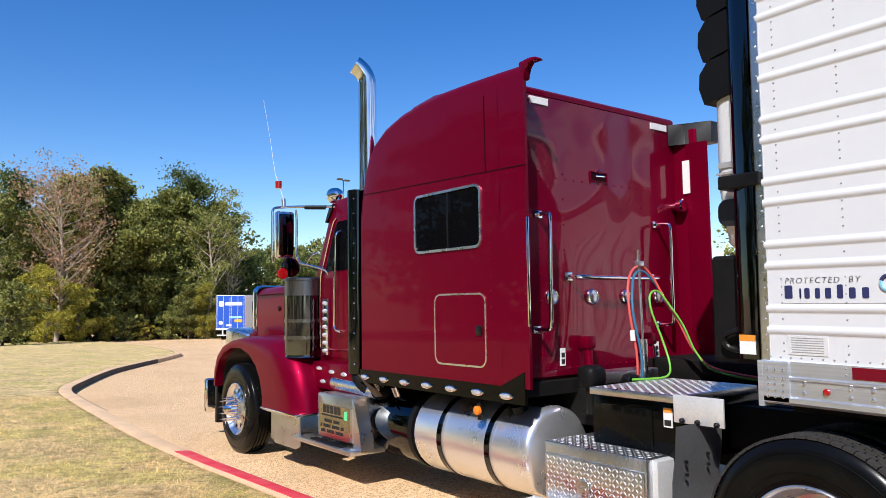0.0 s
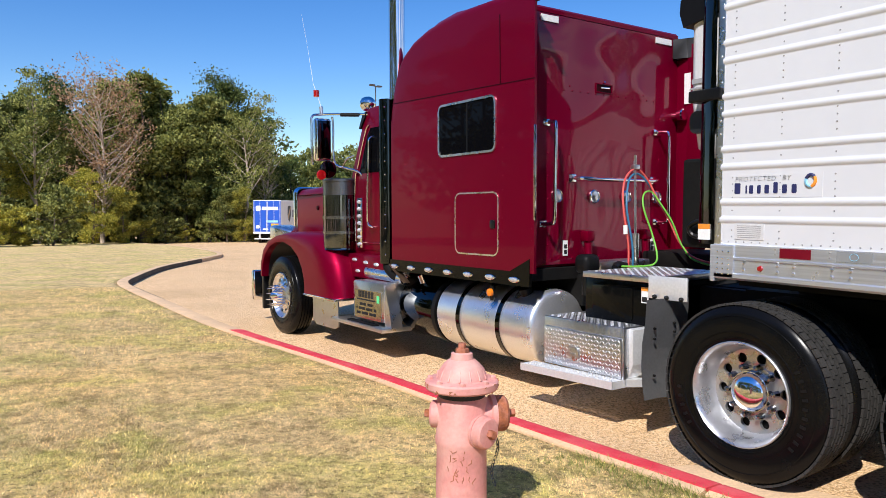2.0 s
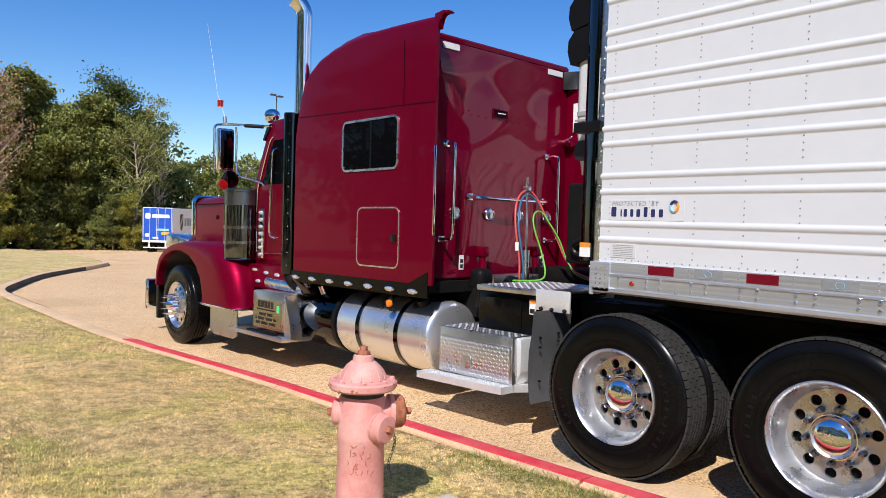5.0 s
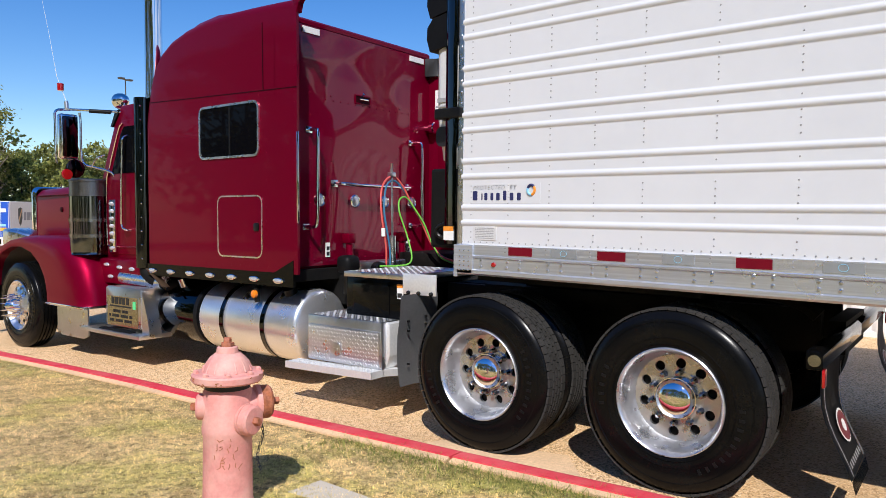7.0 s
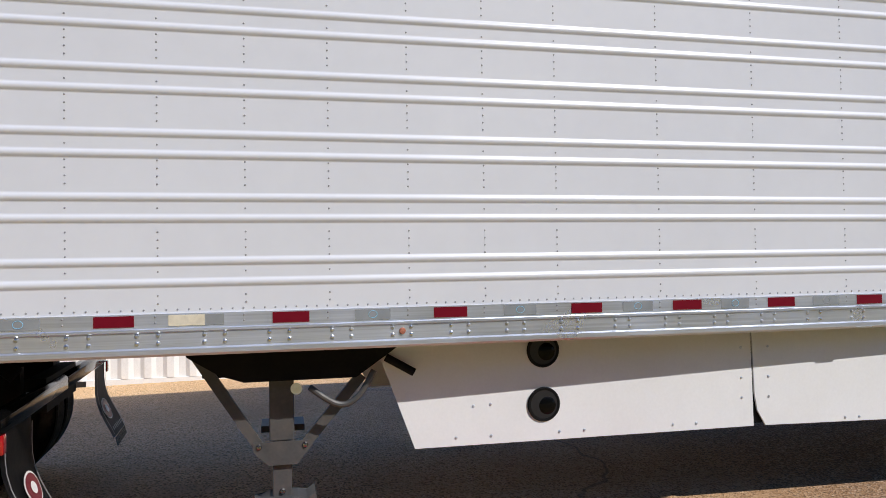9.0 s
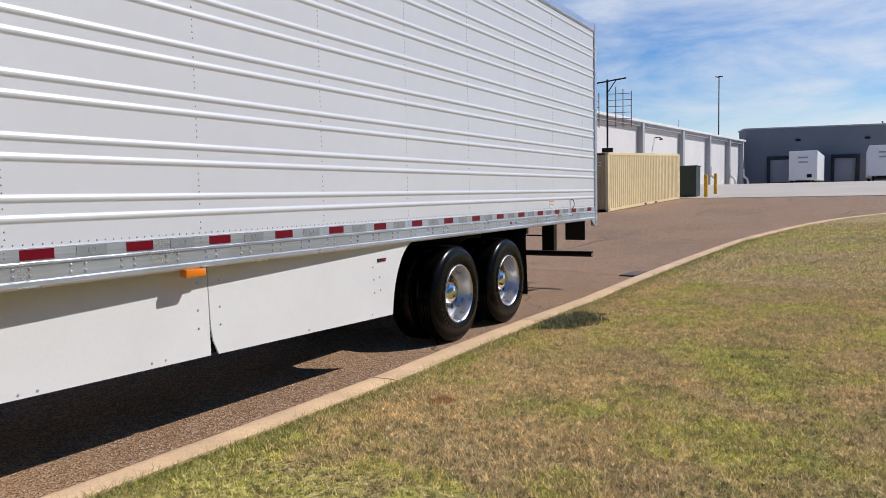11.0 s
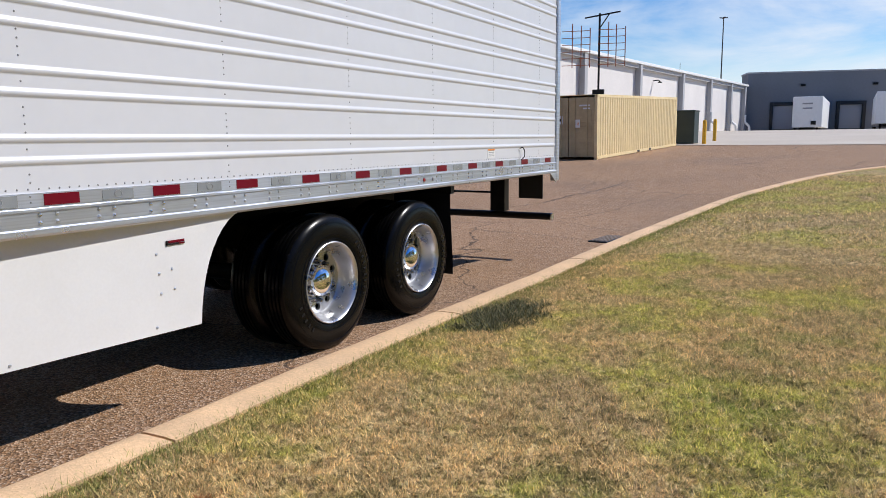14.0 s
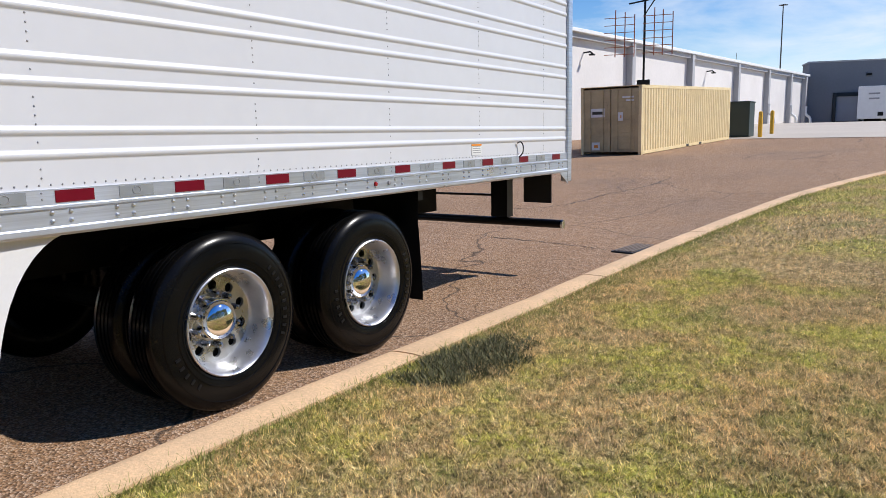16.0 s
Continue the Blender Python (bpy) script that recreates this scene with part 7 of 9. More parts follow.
for u in DR:
    tube(bm, [(CV - 1.1, u, 0.50), (CV + 1.1, u, 0.50)], 0.08, 12)
    revolve(bm, [(-0.22, 0.03), (-0.18, 0.17), (0, 0.21), (0.18, 0.17), (0.22, 0.03)], 20, (CV, u, 0.52))
    box(bm, CV - 0.62, CV - 0.52, u - 0.35, u + 0.35, 0.55, 0.66)
    box(bm, CV + 0.52, CV + 0.62, u - 0.35, u + 0.35, 0.55, 0.66)
tp("drive_axle", bm, FRAME_BLACK, smooth=40)
bm = bmesh.new()
box(bm, CV - 0.28, CV + 0.9, -1.9, 2.2, 0.55, 0.93)
box(bm, CV - 0.5, CV + 0.5, 2.2, 5.9, 0.3, 1.2)
tp("chassis_core", bm, FRAME_BLACK)
bm = bmesh.new()
tube(bm, [(CV - 1.2, FW_U, FW_Z), (CV + 1.2, FW_U, FW_Z)], 0.07, 12)
tp("steer_axle", bm, FRAME_BLACK)
dw = build_wheel("drive_wheel", tractor, R=0.513, w=0.27, blocks=62, depth=0.15, dual=True)
dw.matrix_basis = pose(-0.30, DR[0], 0.446, 14)
copy_thing(dw, pose(-0.30, DR[1], 0.460, 41))
for u in DR:
    copy_thing(dw, pose(2 * CV + 0.30, u, 0.453, 0, 0, 180))
fw = build_wheel("steer_wheel", tractor, R=0.525, w=0.29, front=True)
fw.matrix_basis = pose(-0.27, FW_U, FW_Z, 9)
copy_thing(fw, pose(2 * CV + 0.27, FW_U, FW_Z, 0, 0, 180))
# flap hangers and flaps at the tail of the tractor
FU = -4.04
FZ = 0.755
for sgn in (1, -1):
    bm = bmesh.new()
    v1 = CV - sgn * 1.38
    a0, a1 = sorted((CV - sgn * 0.002, v1))
    prism(bm, [(FU - 0.045, FZ - 0.02), (FU - 0.045, FZ + 0.055), (FU - 0.02, FZ + 0.075), (FU + 0.03, FZ + 0.075), (FU + 0.03, FZ - 0.02)], "x", a0, a1, 0.005)
    hb = tp("flap_bar", bm, GLOSS_BLACK, "glossy black flap hanger bar", 40)
    bm = bmesh.new()
    revolve(bm, [(v1 - sgn * 0.004, 0.0), (v1 - sgn * 0.004, 0.030), (v1 + sgn * 0.02, 0.034)], 14, (0, FU - 0.008, FZ + 0.026))
    tp("bar_end", bm, LUG_STEEL, parent=hb)
    bm = bmesh.new()
    vs = [v1 + sgn * 0.02, v1 + sgn * 0.18, v1 + sgn * 0.34, v1 + sgn * 0.50]
    loft(bm, [[(v, FU - 0.02 - 0.24 * (FZ - z) - 0.03 * math.sin(z * 9 + 0.15 * k), z) for k, v in enumerate(vs)] for z in (FZ - 0.02, 0.68, 0.62, 0.55, 0.48, 0.41, 0.34, 0.28, 0.21)])
    bmesh.ops.solidify(bm, geom=bm.faces[:], thickness=0.010)
    fl = tp("tail_flap", bm, MUDFLAP, "glossy black mud flap with a red badge", 50)
    bm = bmesh.new()
    loft(bm, [[(v, FU - 0.040 - 0.26 * (FZ - z), z) for v in vs] for z in (0.21, 0.145)])
    bmesh.ops.solidify(bm, geom=bm.faces[:], thickness=0.012)
    tp("flap_weight", bm, DARK_CHROME, parent=fl)
    bm = bmesh.new()
    def on_flap(v, z, off):
        k = 3.0 * abs(v - v1) / 0.56
        return (v, FU - 0.02 - off - 0.24 * (FZ - z) - 0.03 * math.sin(z * 9 + 0.15 * k), z)
    cz, cvv = 0.41, v1 + sgn * 0.32
    for nm, k_, off, mt in (("badge_rim", 1.14, 0.013, LABEL_WHITE), ("flap_badge", 1.0, 0.016, TAPE_RED), ("badge_mark", 0.42, 0.019, LABEL_WHITE)):
        bm = bmesh.new()
        loft(bm, [[on_flap(cvv + 0.10 * s_ * k_ * math.cos(t), cz + 0.070 * s_ * k_ * math.sin(t), off) for t in [2 * math.pi * j / 20 for j in range(20)]] for s_ in (1.0, 0.5, 0.02)], close_ring=True)
        tp(nm, bm, mt, "red oval badge" if nm == "flap_badge" else "", parent=fl)
    for k in range(7):
        bm = bmesh.new()
        v = v1 + sgn * (0.10 + 0.052 * k)
        loft(bm, [[on_flap(v + d, z, 0.013) for d in (-0.012, 0.012)] for z in (0.285, 0.255)])
        tp("flap_print", bm, GREY_PRINT_AND_SHADE, parent=fl)
    for vv in (v1 + sgn * 0.05, v1 + sgn * 0.47):
        bm = bmesh.new()
        loft(bm, [[on_flap(vv + d, z, 0.013) for d in (-0.006, 0.006)] for z in (FZ - 0.04, 0.68, 0.62, 0.55, 0.48, 0.41, 0.34, 0.28, 0.23)])
        tp("flap_stripe", bm, GREY_PRINT_AND_SHADE, parent=fl)
    bm = bmesh.new()
    box(bm, v1 - 0.03, v1 + 0.03, FU - 0.06, FU - 0.045, FZ - 0.10, FZ - 0.01, 0.006)
    tp("tail_marker", bm, LENS_RED, "red and white marker", parent=hb)
# quarter arch bracket at the tail
for sgn in (1, -1):
    bm = bmesh.new()
    tube(bm, smooth_path([(CV - sgn * 0.45, -3.2, 1.03), (CV - sgn * 0.5, -3.6, 1.02), (CV - sgn * 0.5, -3.82, 0.97), (CV - sgn * 0.5, -3.92, 0.90)], 4), 0.05, 8)
    tp("tail_frame", bm, FRAME_BLACK, smooth=40)

# ---- fire hydrant ----
CHIP = material("chipped_iron", (0.36, 0.14, 0.06), rough=0.85, var=0.3, var_scale=30)
HX, HY = 1.43, 1.47
HZ = lawn_z(HX, HY)
hyd = empty("fire_hydrant", pose(HX, HY, HZ), "faded pink-red cast-iron fire hydrant with rusty caps on the lawn", "hydrant")
HT = 0.918 - HZ
bm = bmesh.new()
revolve(bm, [(-0.05, 0.125), (0.0, 0.125), (0.03, 0.118), (0.05, 0.112), (HT - 0.42, 0.108), (HT - 0.40, 0.114), (HT - 0.375, 0.114), (HT - 0.36, 0.110), (HT - 0.215, 0.108), (HT - 0.20, 0.100)], 36, axis="z")
part("barrel", bm, HYDRANT, hyd, smooth=40)
bm = bmesh.new()
revolve(bm, [(HT - 0.205, 0.100), (HT - 0.165, 0.100)], 36, axis="z")
part("gasket_ring", bm, INK_BLACK, hyd, smooth=40)
bm = bmesh.new()
revolve(bm, [(HT - 0.168, 0.098), (HT - 0.168, 0.150), (HT - 0.160, 0.157), (HT - 0.135, 0.158), (HT - 0.128, 0.150), (HT - 0.126, 0.115), (HT - 0.122, 0.108), (HT - 0.09, 0.098), (HT - 0.062, 0.080), (HT - 0.042, 0.056), (HT - 0.04, 0.050), (HT - 0.015, 0.046), (HT - 0.010, 0.036)], 40, axis="z")
part("bonnet", bm, HYDRANT, hyd, smooth=35)
bm = bmesh.new()
tube(bm, [(0, 0, HT - 0.02), (0, 0, HT + 0.005)], [0.034, 0.030], 5)
tube(bm, [(0, 0, HT + 0.003), (0, 0, HT + 0.028)], [0.020, 0.018], 5)
part("operating_nut", bm, RUST, hyd)
for i in range(8):
    a = 2 * math.pi * (i + 0.3) / 8
    bm = bmesh.new()
    revolve(bm, [(HT - 0.128, 0.013), (HT - 0.116, 0.013), (HT - 0.112, 0.008), (HT - 0.111, 0.0)], 6, (0.136 * math.cos(a), 0.136 * math.sin(a), 0), "z")
    part("flange_bolt", bm, HYDRANT, hyd)
for i in range(14):
    a = 2 * math.pi * i / 14
    bm = bmesh.new()
    tube(bm, [(0.109 * math.cos(a), 0.109 * math.sin(a), HT - 0.12), (0.092 * math.cos(a), 0.092 * math.sin(a), HT - 0.084), (0.058 * math.cos(a), 0.058 * math.sin(a), HT - 0.048)], 0.0045, 5)
    part("bonnet_rib", bm, HYDRANT, hyd, smooth=50)


def nozzle(deg, z, r, reach, cap_mat, name):
    """A capped outlet that points in the plan direction deg."""
    m = Matrix.Translation((0, 0, z)) @ Matrix.Rotation(radians(deg), 4, "Z")
    bm = bmesh.new()
    revolve(bm, [(0.06, r * 1.05), (reach * 0.62, r * 1.05), (reach * 0.66, r * 1.22), (reach * 0.76, r * 1.24), (reach * 0.78, r * 1.05)], 28)
    bm.transform(m)
    nz = part(name, bm, HYDRANT, hyd, smooth=35)
    bm = bmesh.new()
    revolve(bm, [(reach * 0.77, r * 1.18), (reach * 0.98, r * 1.16), (reach * 1.04, r * 1.0), (reach * 1.06, r * 0.42), (reach * 1.06, 0.0)], 24)
    bm.transform(m)
    part("outlet_cap", bm, cap_mat, nz, "rusty outlet cap" if cap_mat is RUST else "", smooth=30)
    bm = bmesh.new()
    tube(bm, [(reach * 1.03, 0, 0), (reach * 1.24, 0, 0)], [0.021, 0.018], 5)
    bm.transform(m)
    part("cap_nut", bm, RUST, nz, "rusty five-sided cap nut")
    return nz


nozzle(-22, HT - 0.285, 0.066, 0.19, RUST, "hose_outlet")
nozzle(140, HT - 0.285, 0.050, 0.13, HYDRANT, "hose_outlet")
nozzle(-76, HT - 0.335, 0.058, 0.150, HYDRANT, "pumper_outlet")
bm = bmesh.new()
for i in range(15):
    t = i / 14
    p = Vector((0.115 + 0.02 * math.sin(t * 6), -0.075 - 0.02 * t, HT - 0.36 - 0.22 * t))
    d = Vector((1, 0, 0)) if i % 2 else Vector((0, 1, 0))
    tube(bm, [p + d * 0.006 * math.cos(a) + Vector((0, 0, 0.011 * math.sin(a))) for a in [2 * math.pi * j / 8 for j in range(8)]], 0.002, 4, closed=True)
part("cap_chain", bm, INK_BLACK, hyd, "hanging chain of the missing cap")
bm = bmesh.new()
rng = random.Random(9)
for k, (dz, w) in enumerate(((0.41, 0.05), (0.46, 0.07), (0.51, 0.10), (0.545, 0.08))):
    for i in range(6):
        a0 = radians(200 + i * 10 + k * 5 + rng.uniform(-5, 5))
        z0 = HT - dz + rng.uniform(-0.012, 0.012)
        if rng.random() < 0.2:
            continue
        stroke = []
        for j in range(4):
            a = a0 + radians(rng.uniform(-5, 5))
            stroke.append((0.1102 * math.cos(a), 0.1102 * math.sin(a), z0 + 0.008 * j * rng.uniform(0.6, 1.3)))
        tube(bm, stroke, 0.0016, 4)
for i in range(26):
    a = rng.uniform(0, 2 * math.pi)
    z0 = HT - 0.148 + rng.uniform(-0.016, 0.014)
    tube(bm, [(0.1578 * math.cos(a), 0.1578 * math.sin(a), z0), (0.1578 * math.cos(a + 0.05), 0.1578 * math.sin(a + 0.05), z0 + rng.uniform(-0.006, 0.006))], rng.uniform(0.0015, 0.004), 4)
part("worn_mark", bm, CHIP, hyd, "worn illegible paint marks and chips")["kind"] = "stuff"

# small concrete pad in the lawn
bm = bmesh.new()
prism(bm, [(1.50, 1.46), (1.97, 1.455), (1.98, 0.95), (1.50, 0.95)], "z", 0.0, 0.143, 0.01)
tagged(part("concrete_pad", bm, CONCRETE), "pale concrete pad set in the lawn", "slab", kind="structure")
# lighter concrete patch in the drive beside the kerb, drain in the gutter
bm = bmesh.new()
prism(bm, [(3.02, 1.95), (3.45, 1.75), (3.62, 0.95), (3.16, 0.55)], "z", -0.02, 0.005)
for v in bm.verts:
    v.co.z += gz(v.co.y)
tagged(part("pavement_patch", bm, KERB), "pale concrete patch in the asphalt by the kerb", "patch", kind="structure")
bm = bmesh.new()
prism(bm, [(3.55, -13.0), (4.6, -13.2), (4.5, -14.6), (3.5, -14.5)], "z", -0.02, 0.004)
tagged(part("pavement_patch", bm, KERB), "tan repaired patch in the asphalt", "patch", kind="structure")
# open cracks in the yard behind the trailer
TAR = material("crack_dirt", (0.055, 0.045, 0.038), rough=0.9, var=0.3, var_scale=20)
rng = random.Random(77)
for way, wide in (([(5.50, -25.1), (5.43, -23.5), (5.51, -22.1), (5.68, -21.3), (5.70, -20.6), (5.74, -19.6), (6.0, -19.0), (6.5, -18.6)], 0.035),
                  ([(5.66, -21.3), (5.29, -21.75), (4.81, -21.98)], 0.022),
                  ([(5.6, -22.0), (5.95, -22.6), (6.1, -23.4)], 0.018),
                  ([(5.6, -15.9), (4.49, -15.79), (3.93, -15.67), (3.36, -15.55)], 0.024)):
    line = []
    for (xa, ya), (xb, yb) in zip(way, way[1:]):
        for k in range(8):
            t = k / 8
            line.append((xa + (xb - xa) * t + rng.uniform(-0.035, 0.035), ya + (yb - ya) * t + rng.uniform(-0.035, 0.035)))
    line.append(way[-1])
    rows_ = []
    for i, (x, y_) in enumerate(line):
        p, q = Vector(line[max(0, i - 1)]), Vector(line[min(len(line) - 1, i + 1)])
        side = (q - p).normalized()
        h = wide * 0.5 * min(1.0, 0.2 + 0.25 * min(i, len(line) - 1 - i)) * rng.uniform(0.5, 1.3)
        rows_.append([(x - side.y * h, y_ + side.x * h, gz(y_) + 0.005), (x + side.y * h, y_ - side.x * h, gz(y_) + 0.005)])
    bm = bmesh.new()
    loft(bm, rows_)
    part("crack", bm, TAR, ground, "open dirt-filled crack")
OLD_IRON = material("weathered_iron", (0.16, 0.125, 0.10), rough=0.7, var=0.25, var_scale=14, fine=0.1)
drain = empty("storm_drain", pose(3.07, -15.77, gz(-15.77) + 0.006, 0, 0, -5.4), "dark iron storm drain grate in the gutter", "drain")
for i in range(5):
    bm = bmesh.new()
    box(bm, 0.02 + 0.05 * i, 0.045 + 0.05 * i, -0.33, 0.33, 0.0, 0.012)
    part("grate_bar", bm, OLD_IRON, drain)
bm = bmesh.new()
box(bm, -0.01, 0.27, -0.36, 0.36, -0.03, 0.002)
part("grate_frame", bm, INK_BLACK, drain)

# ---- far parked trailer ----
def far_trailer(name, m, rear_mat, label, marks):
    ft = empty(name, m, label, "trailer")
    bm = bmesh.new()
    box(bm, -1.3, 1.3, 0.0, 16.0, 1.12, 4.1, 0.03)
    part("box_body", bm, LABEL_WHITE, ft)
    bm = bmesh.new()
    box(bm, -1.27, 1.27, -0.025, -0.002, 1.2, 4.05)
    part("rear_door", bm, rear_mat, ft)
    for v in (-1.2, -0.65, -0.06, 0.06, 0.65, 1.2):
        bm = bmesh.new()
        tube(bm, [(v, -0.045, 1.2), (v, -0.045, 4.0)], 0.018, 6)
        part("door_rod", bm, LABEL_WHITE, ft)
    bm = bmesh.new()
    box(bm, -1.3, 1.3, -0.03, 0.0, 1.02, 1.2)
    part("rear_sill", bm, LABEL_WHITE, ft)
    bm = bmesh.new()
    box(bm, -1.2, 1.2, -0.02, 0.06, 0.5, 0.6)
    part("rear_guard", bm, LABEL_WHITE, ft)
    for v in (-0.7, 0.7):
        bm = bmesh.new()
        box(bm, v - 0.05, v + 0.05, -0.02, 0.06, 0.55, 1.1)
        part("guard_post", bm, LABEL_WHITE, ft)
    for yy in (1.6, 2.85):
        for v in (-1.2, 0.95):
            bm = bmesh.new()
            revolve(bm, [(v, 0.3), (v, 0.5), (v + 0.28, 0.5), (v + 0.28, 0.3)], 24, (0, yy, 0.5))
            w_ = part("wheel", bm, RUBBER, ft, smooth=40)
            bm = bmesh.new()
            revolve(bm, [(v + 0.02, 0.31), (v + 0.10, 0.28), (v + 0.12, 0.0)], 24, (0, yy, 0.5))
            part("rim", bm, BRUSHED, w_, smooth=40)
    bm = bmesh.new()
    box(bm, -0.6, 0.6, 0.5, 15.0, 0.7, 1.12)
    part("underframe", bm, FRAME_BLACK, ft)
    if marks:
        # plain shapes of the fleet mark on the door and the side
        for pts, mat in ((rounded(-1.05, -0.6, 3.1, 3.6, 0.12), LABEL_WHITE), ([(-0.5, 3.2), (1.05, 3.2), (1.0, 3.5), (-0.45, 3.5)], LABEL_WHITE), (rounded(-0.1, 1.0, 2.05, 2.25, 0.03), CYAN), (rounded(0.35, 1.05, 1.7, 1.95, 0.03), YELLOW), (rounded(-1.05, -0.7, 1.5, 1.8, 0.1), LABEL_WHITE), (rounded(-0.4, 0.1, 1.35, 1.5, 0.02), LABEL_WHITE)):
            bm = bmesh.new()
            prism(bm, pts, "y", -0.032, -0.026)
            part("fleet_mark", bm, mat, ft)
        shield = [(2.3, 3.5), (2.9, 3.62), (3.5, 3.5), (3.5, 2.7), (3.25, 2.25), (2.9, 2.05), (2.55, 2.25), (2.3, 2.7)]
        for sx_ in (1, -1):
            bm = bmesh.new()
            prism(bm, shield, "x", sx_ * 1.301, sx_ * 1.306)
            part("shield_mark", bm, INK_BLACK, ft)
            bm = bmesh.new()
            prism(bm, [(2.4, 2.6), (3.3, 3.5), (3.45, 3.4), (2.55, 2.3)], "x", sx_ * 1.307, sx_ * 1.311)
            part("shield_stripe", bm, KERB, ft)
            for i, w_ in enumerate((0.7, 1.0, 0.35, 0.7, 0.7)):
                bm = bmesh.new()
                y0 = 3.95 + sum((0.7, 1.0, 0.35, 0.7, 0.7)[:i]) + 0.18 * i
                prism(bm, [(y0, 2.5), (y0 + w_, 2.5), (y0 + w_, 3.2), (y0, 3.2)], "x", sx_ * 1.301, sx_ * 1.306)
                part("mark_bar", bm, GREY_PRINT_AND_SHADE, ft)
    return ft


fz = gz(64)
far_trailer("parked_box_trailer", pose(21.2, 64.1, fz - 0.15, 0, 0, -34.5), BLUE, "white parked box trailer with blue rear doors", True)

# white corrugated container beyond the trailer, seen under its floor
def corrugated(bm, axis_pts, z0, z1, pitch=0.28, depth=0.036):
    """A corrugated wall sheet between two plan points; outward is to the right of the way."""
    a, b = Vector((*axis_pts[0], 0)), Vector((*axis_pts[1], 0))
    d = (b - a)
    n = int(d.length / pitch)
    nn = Vector((d.y, -d.x, 0)).normalized()
    lo, hi = [], []
    for i in range(n):
        for f, o in ((0.0, 0.0), (0.30, 0.0), (0.5, depth), (0.80, depth)):
            p = a + d * ((i + f) / n) - nn * o
            lo.append(bm.verts.new((p.x, p.y, z0)))
            hi.append(bm.verts.new((p.x, p.y, z1)))
    for i in range(len(lo) - 1):
        bm.faces.new((lo[i], lo[i + 1], hi[i + 1], hi[i]))


def container(name, m, length, side_mat, door_mat, label, doors=True):
    c = empty(name, m, label, "container")
    w, h = 2.44, 2.59
    bm = bmesh.new()
    corrugated(bm, ((0.03, -length + 0.1), (0.03, -0.1)), 0.16, h - 0.12)
    corrugated(bm, ((w - 0.03, -0.1), (w - 0.03, -length + 0.1)), 0.16, h - 0.12)
    corrugated(bm, ((w - 0.1, -length + 0.03), (0.1, -length + 0.03)), 0.16, h - 0.12)
    bmesh.ops.reverse_faces(bm, faces=bm.faces[:])
    part("corrugated_wall", bm, side_mat, c)
    bm = bmesh.new()
    box(bm, 0.0, w, -length, 0, h - 0.03, h, 0.01)
    part("roof", bm, side_mat, c)
    for x0 in (0.0, w - 0.06):
        for z0, z1 in ((0.0, 0.16), (h - 0.12, h - 0.03)):
            bm = bmesh.new()
            box(bm, x0, x0 + 0.06, -length, 0, z0 + (0.04 if z0 == 0 else 0), z1, 0.006)
            part("side_rail", bm, side_mat, c)
        for y0 in (-0.16, -length):
            bm = bmesh.new()
            box(bm, x0 - (0.06 if x0 > 1 else 0.0), x0 + 0.12 - (0.06 if x0 > 1 else 0.0), y0, y0 + 0.16, 0.0, h, 0.01)
            part("corner_post", bm, side_mat, c)
    if doors:
        for k in range(2):
            x0 = 0.13 + k * 1.10
            bm = bmesh.new()
            box(bm, x0, x0 + 1.07, -0.06, -0.02, 0.13, h - 0.1, 0.006)
            for z0 in (0.22, 0.85, 1.5):
                box(bm, x0 + 0.12, x0 + 0.95, -0.025, -0.005, z0, z0 + 0.5, 0.012)
            dd = part("door", bm, door_mat, c, "olive-tan steel container door")
            for dx in (0.28, 0.80):
                bm = bmesh.new()
                tube(bm, [(x0 + dx, 0.012, 0.1), (x0 + dx, 0.012, h - 0.08)], 0.02, 8)
                part("lock_rod", bm, door_mat, dd)
                bm = bmesh.new()
                box(bm, x0 + dx - 0.2, x0 + dx + 0.02, 0.02, 0.035, 1.08, 1.13)
                part("lock_handle", bm, door_mat, dd)
        for x0, x1, z0, z1, mt in ((1.45, 2.05, 1.45, 1.78, LABEL_WHITE), (0.72, 0.92, 1.30, 1.62, LABEL_WHITE), (1.65, 1.98, 0.2, 0.5, LABEL_WHITE), (0.3, 0.75, 2.14, 2.20, LABEL_WHITE), (0.3, 0.6, 2.02, 2.08, LABEL_WHITE)):
            bm = bmesh.new()
            box(bm, x0, x1, 0.0, 0.006, z0, z1)
            lb_ = part("door_label", bm, mt, c)
            if z1 - z0 > 0.25:
                bm = bmesh.new()
                box(bm, x0 + 0.06, x1 - 0.1, 0.0065, 0.009, (z0 + z1) / 2 - 0.06, (z0 + z1) / 2 + 0.05)
                part("label_print", bm, INK_BLACK if x0 > 1.4 and z0 > 1 else ORANGE, lb_)
    bm = bmesh.new()
    for yy in (-length * 0.45, -length * 0.60):
        box(bm, -0.002, 0.01, yy - 0.18, yy + 0.18, 0.05, 0.15)
    part("fork_pocket", bm, INK_BLACK, c)
    return c


container("white_container", pose(10.35, 4.53, gz(4) - 0.02, 0, 0, -1.0), 6.06, LABEL_WHITE, LABEL_WHITE, "white corrugated steel container standing behind the trailer", False)
tilt = math.degrees(math.atan(0.032))
container("tan_container", pose(9.22, -33.9, gz(-33.9) - 0.02, -tilt, 0, -2.1), 12.19, CONTAINER, CONTAINER_DOOR, "tan corrugated shipping container with olive doors in the yard")

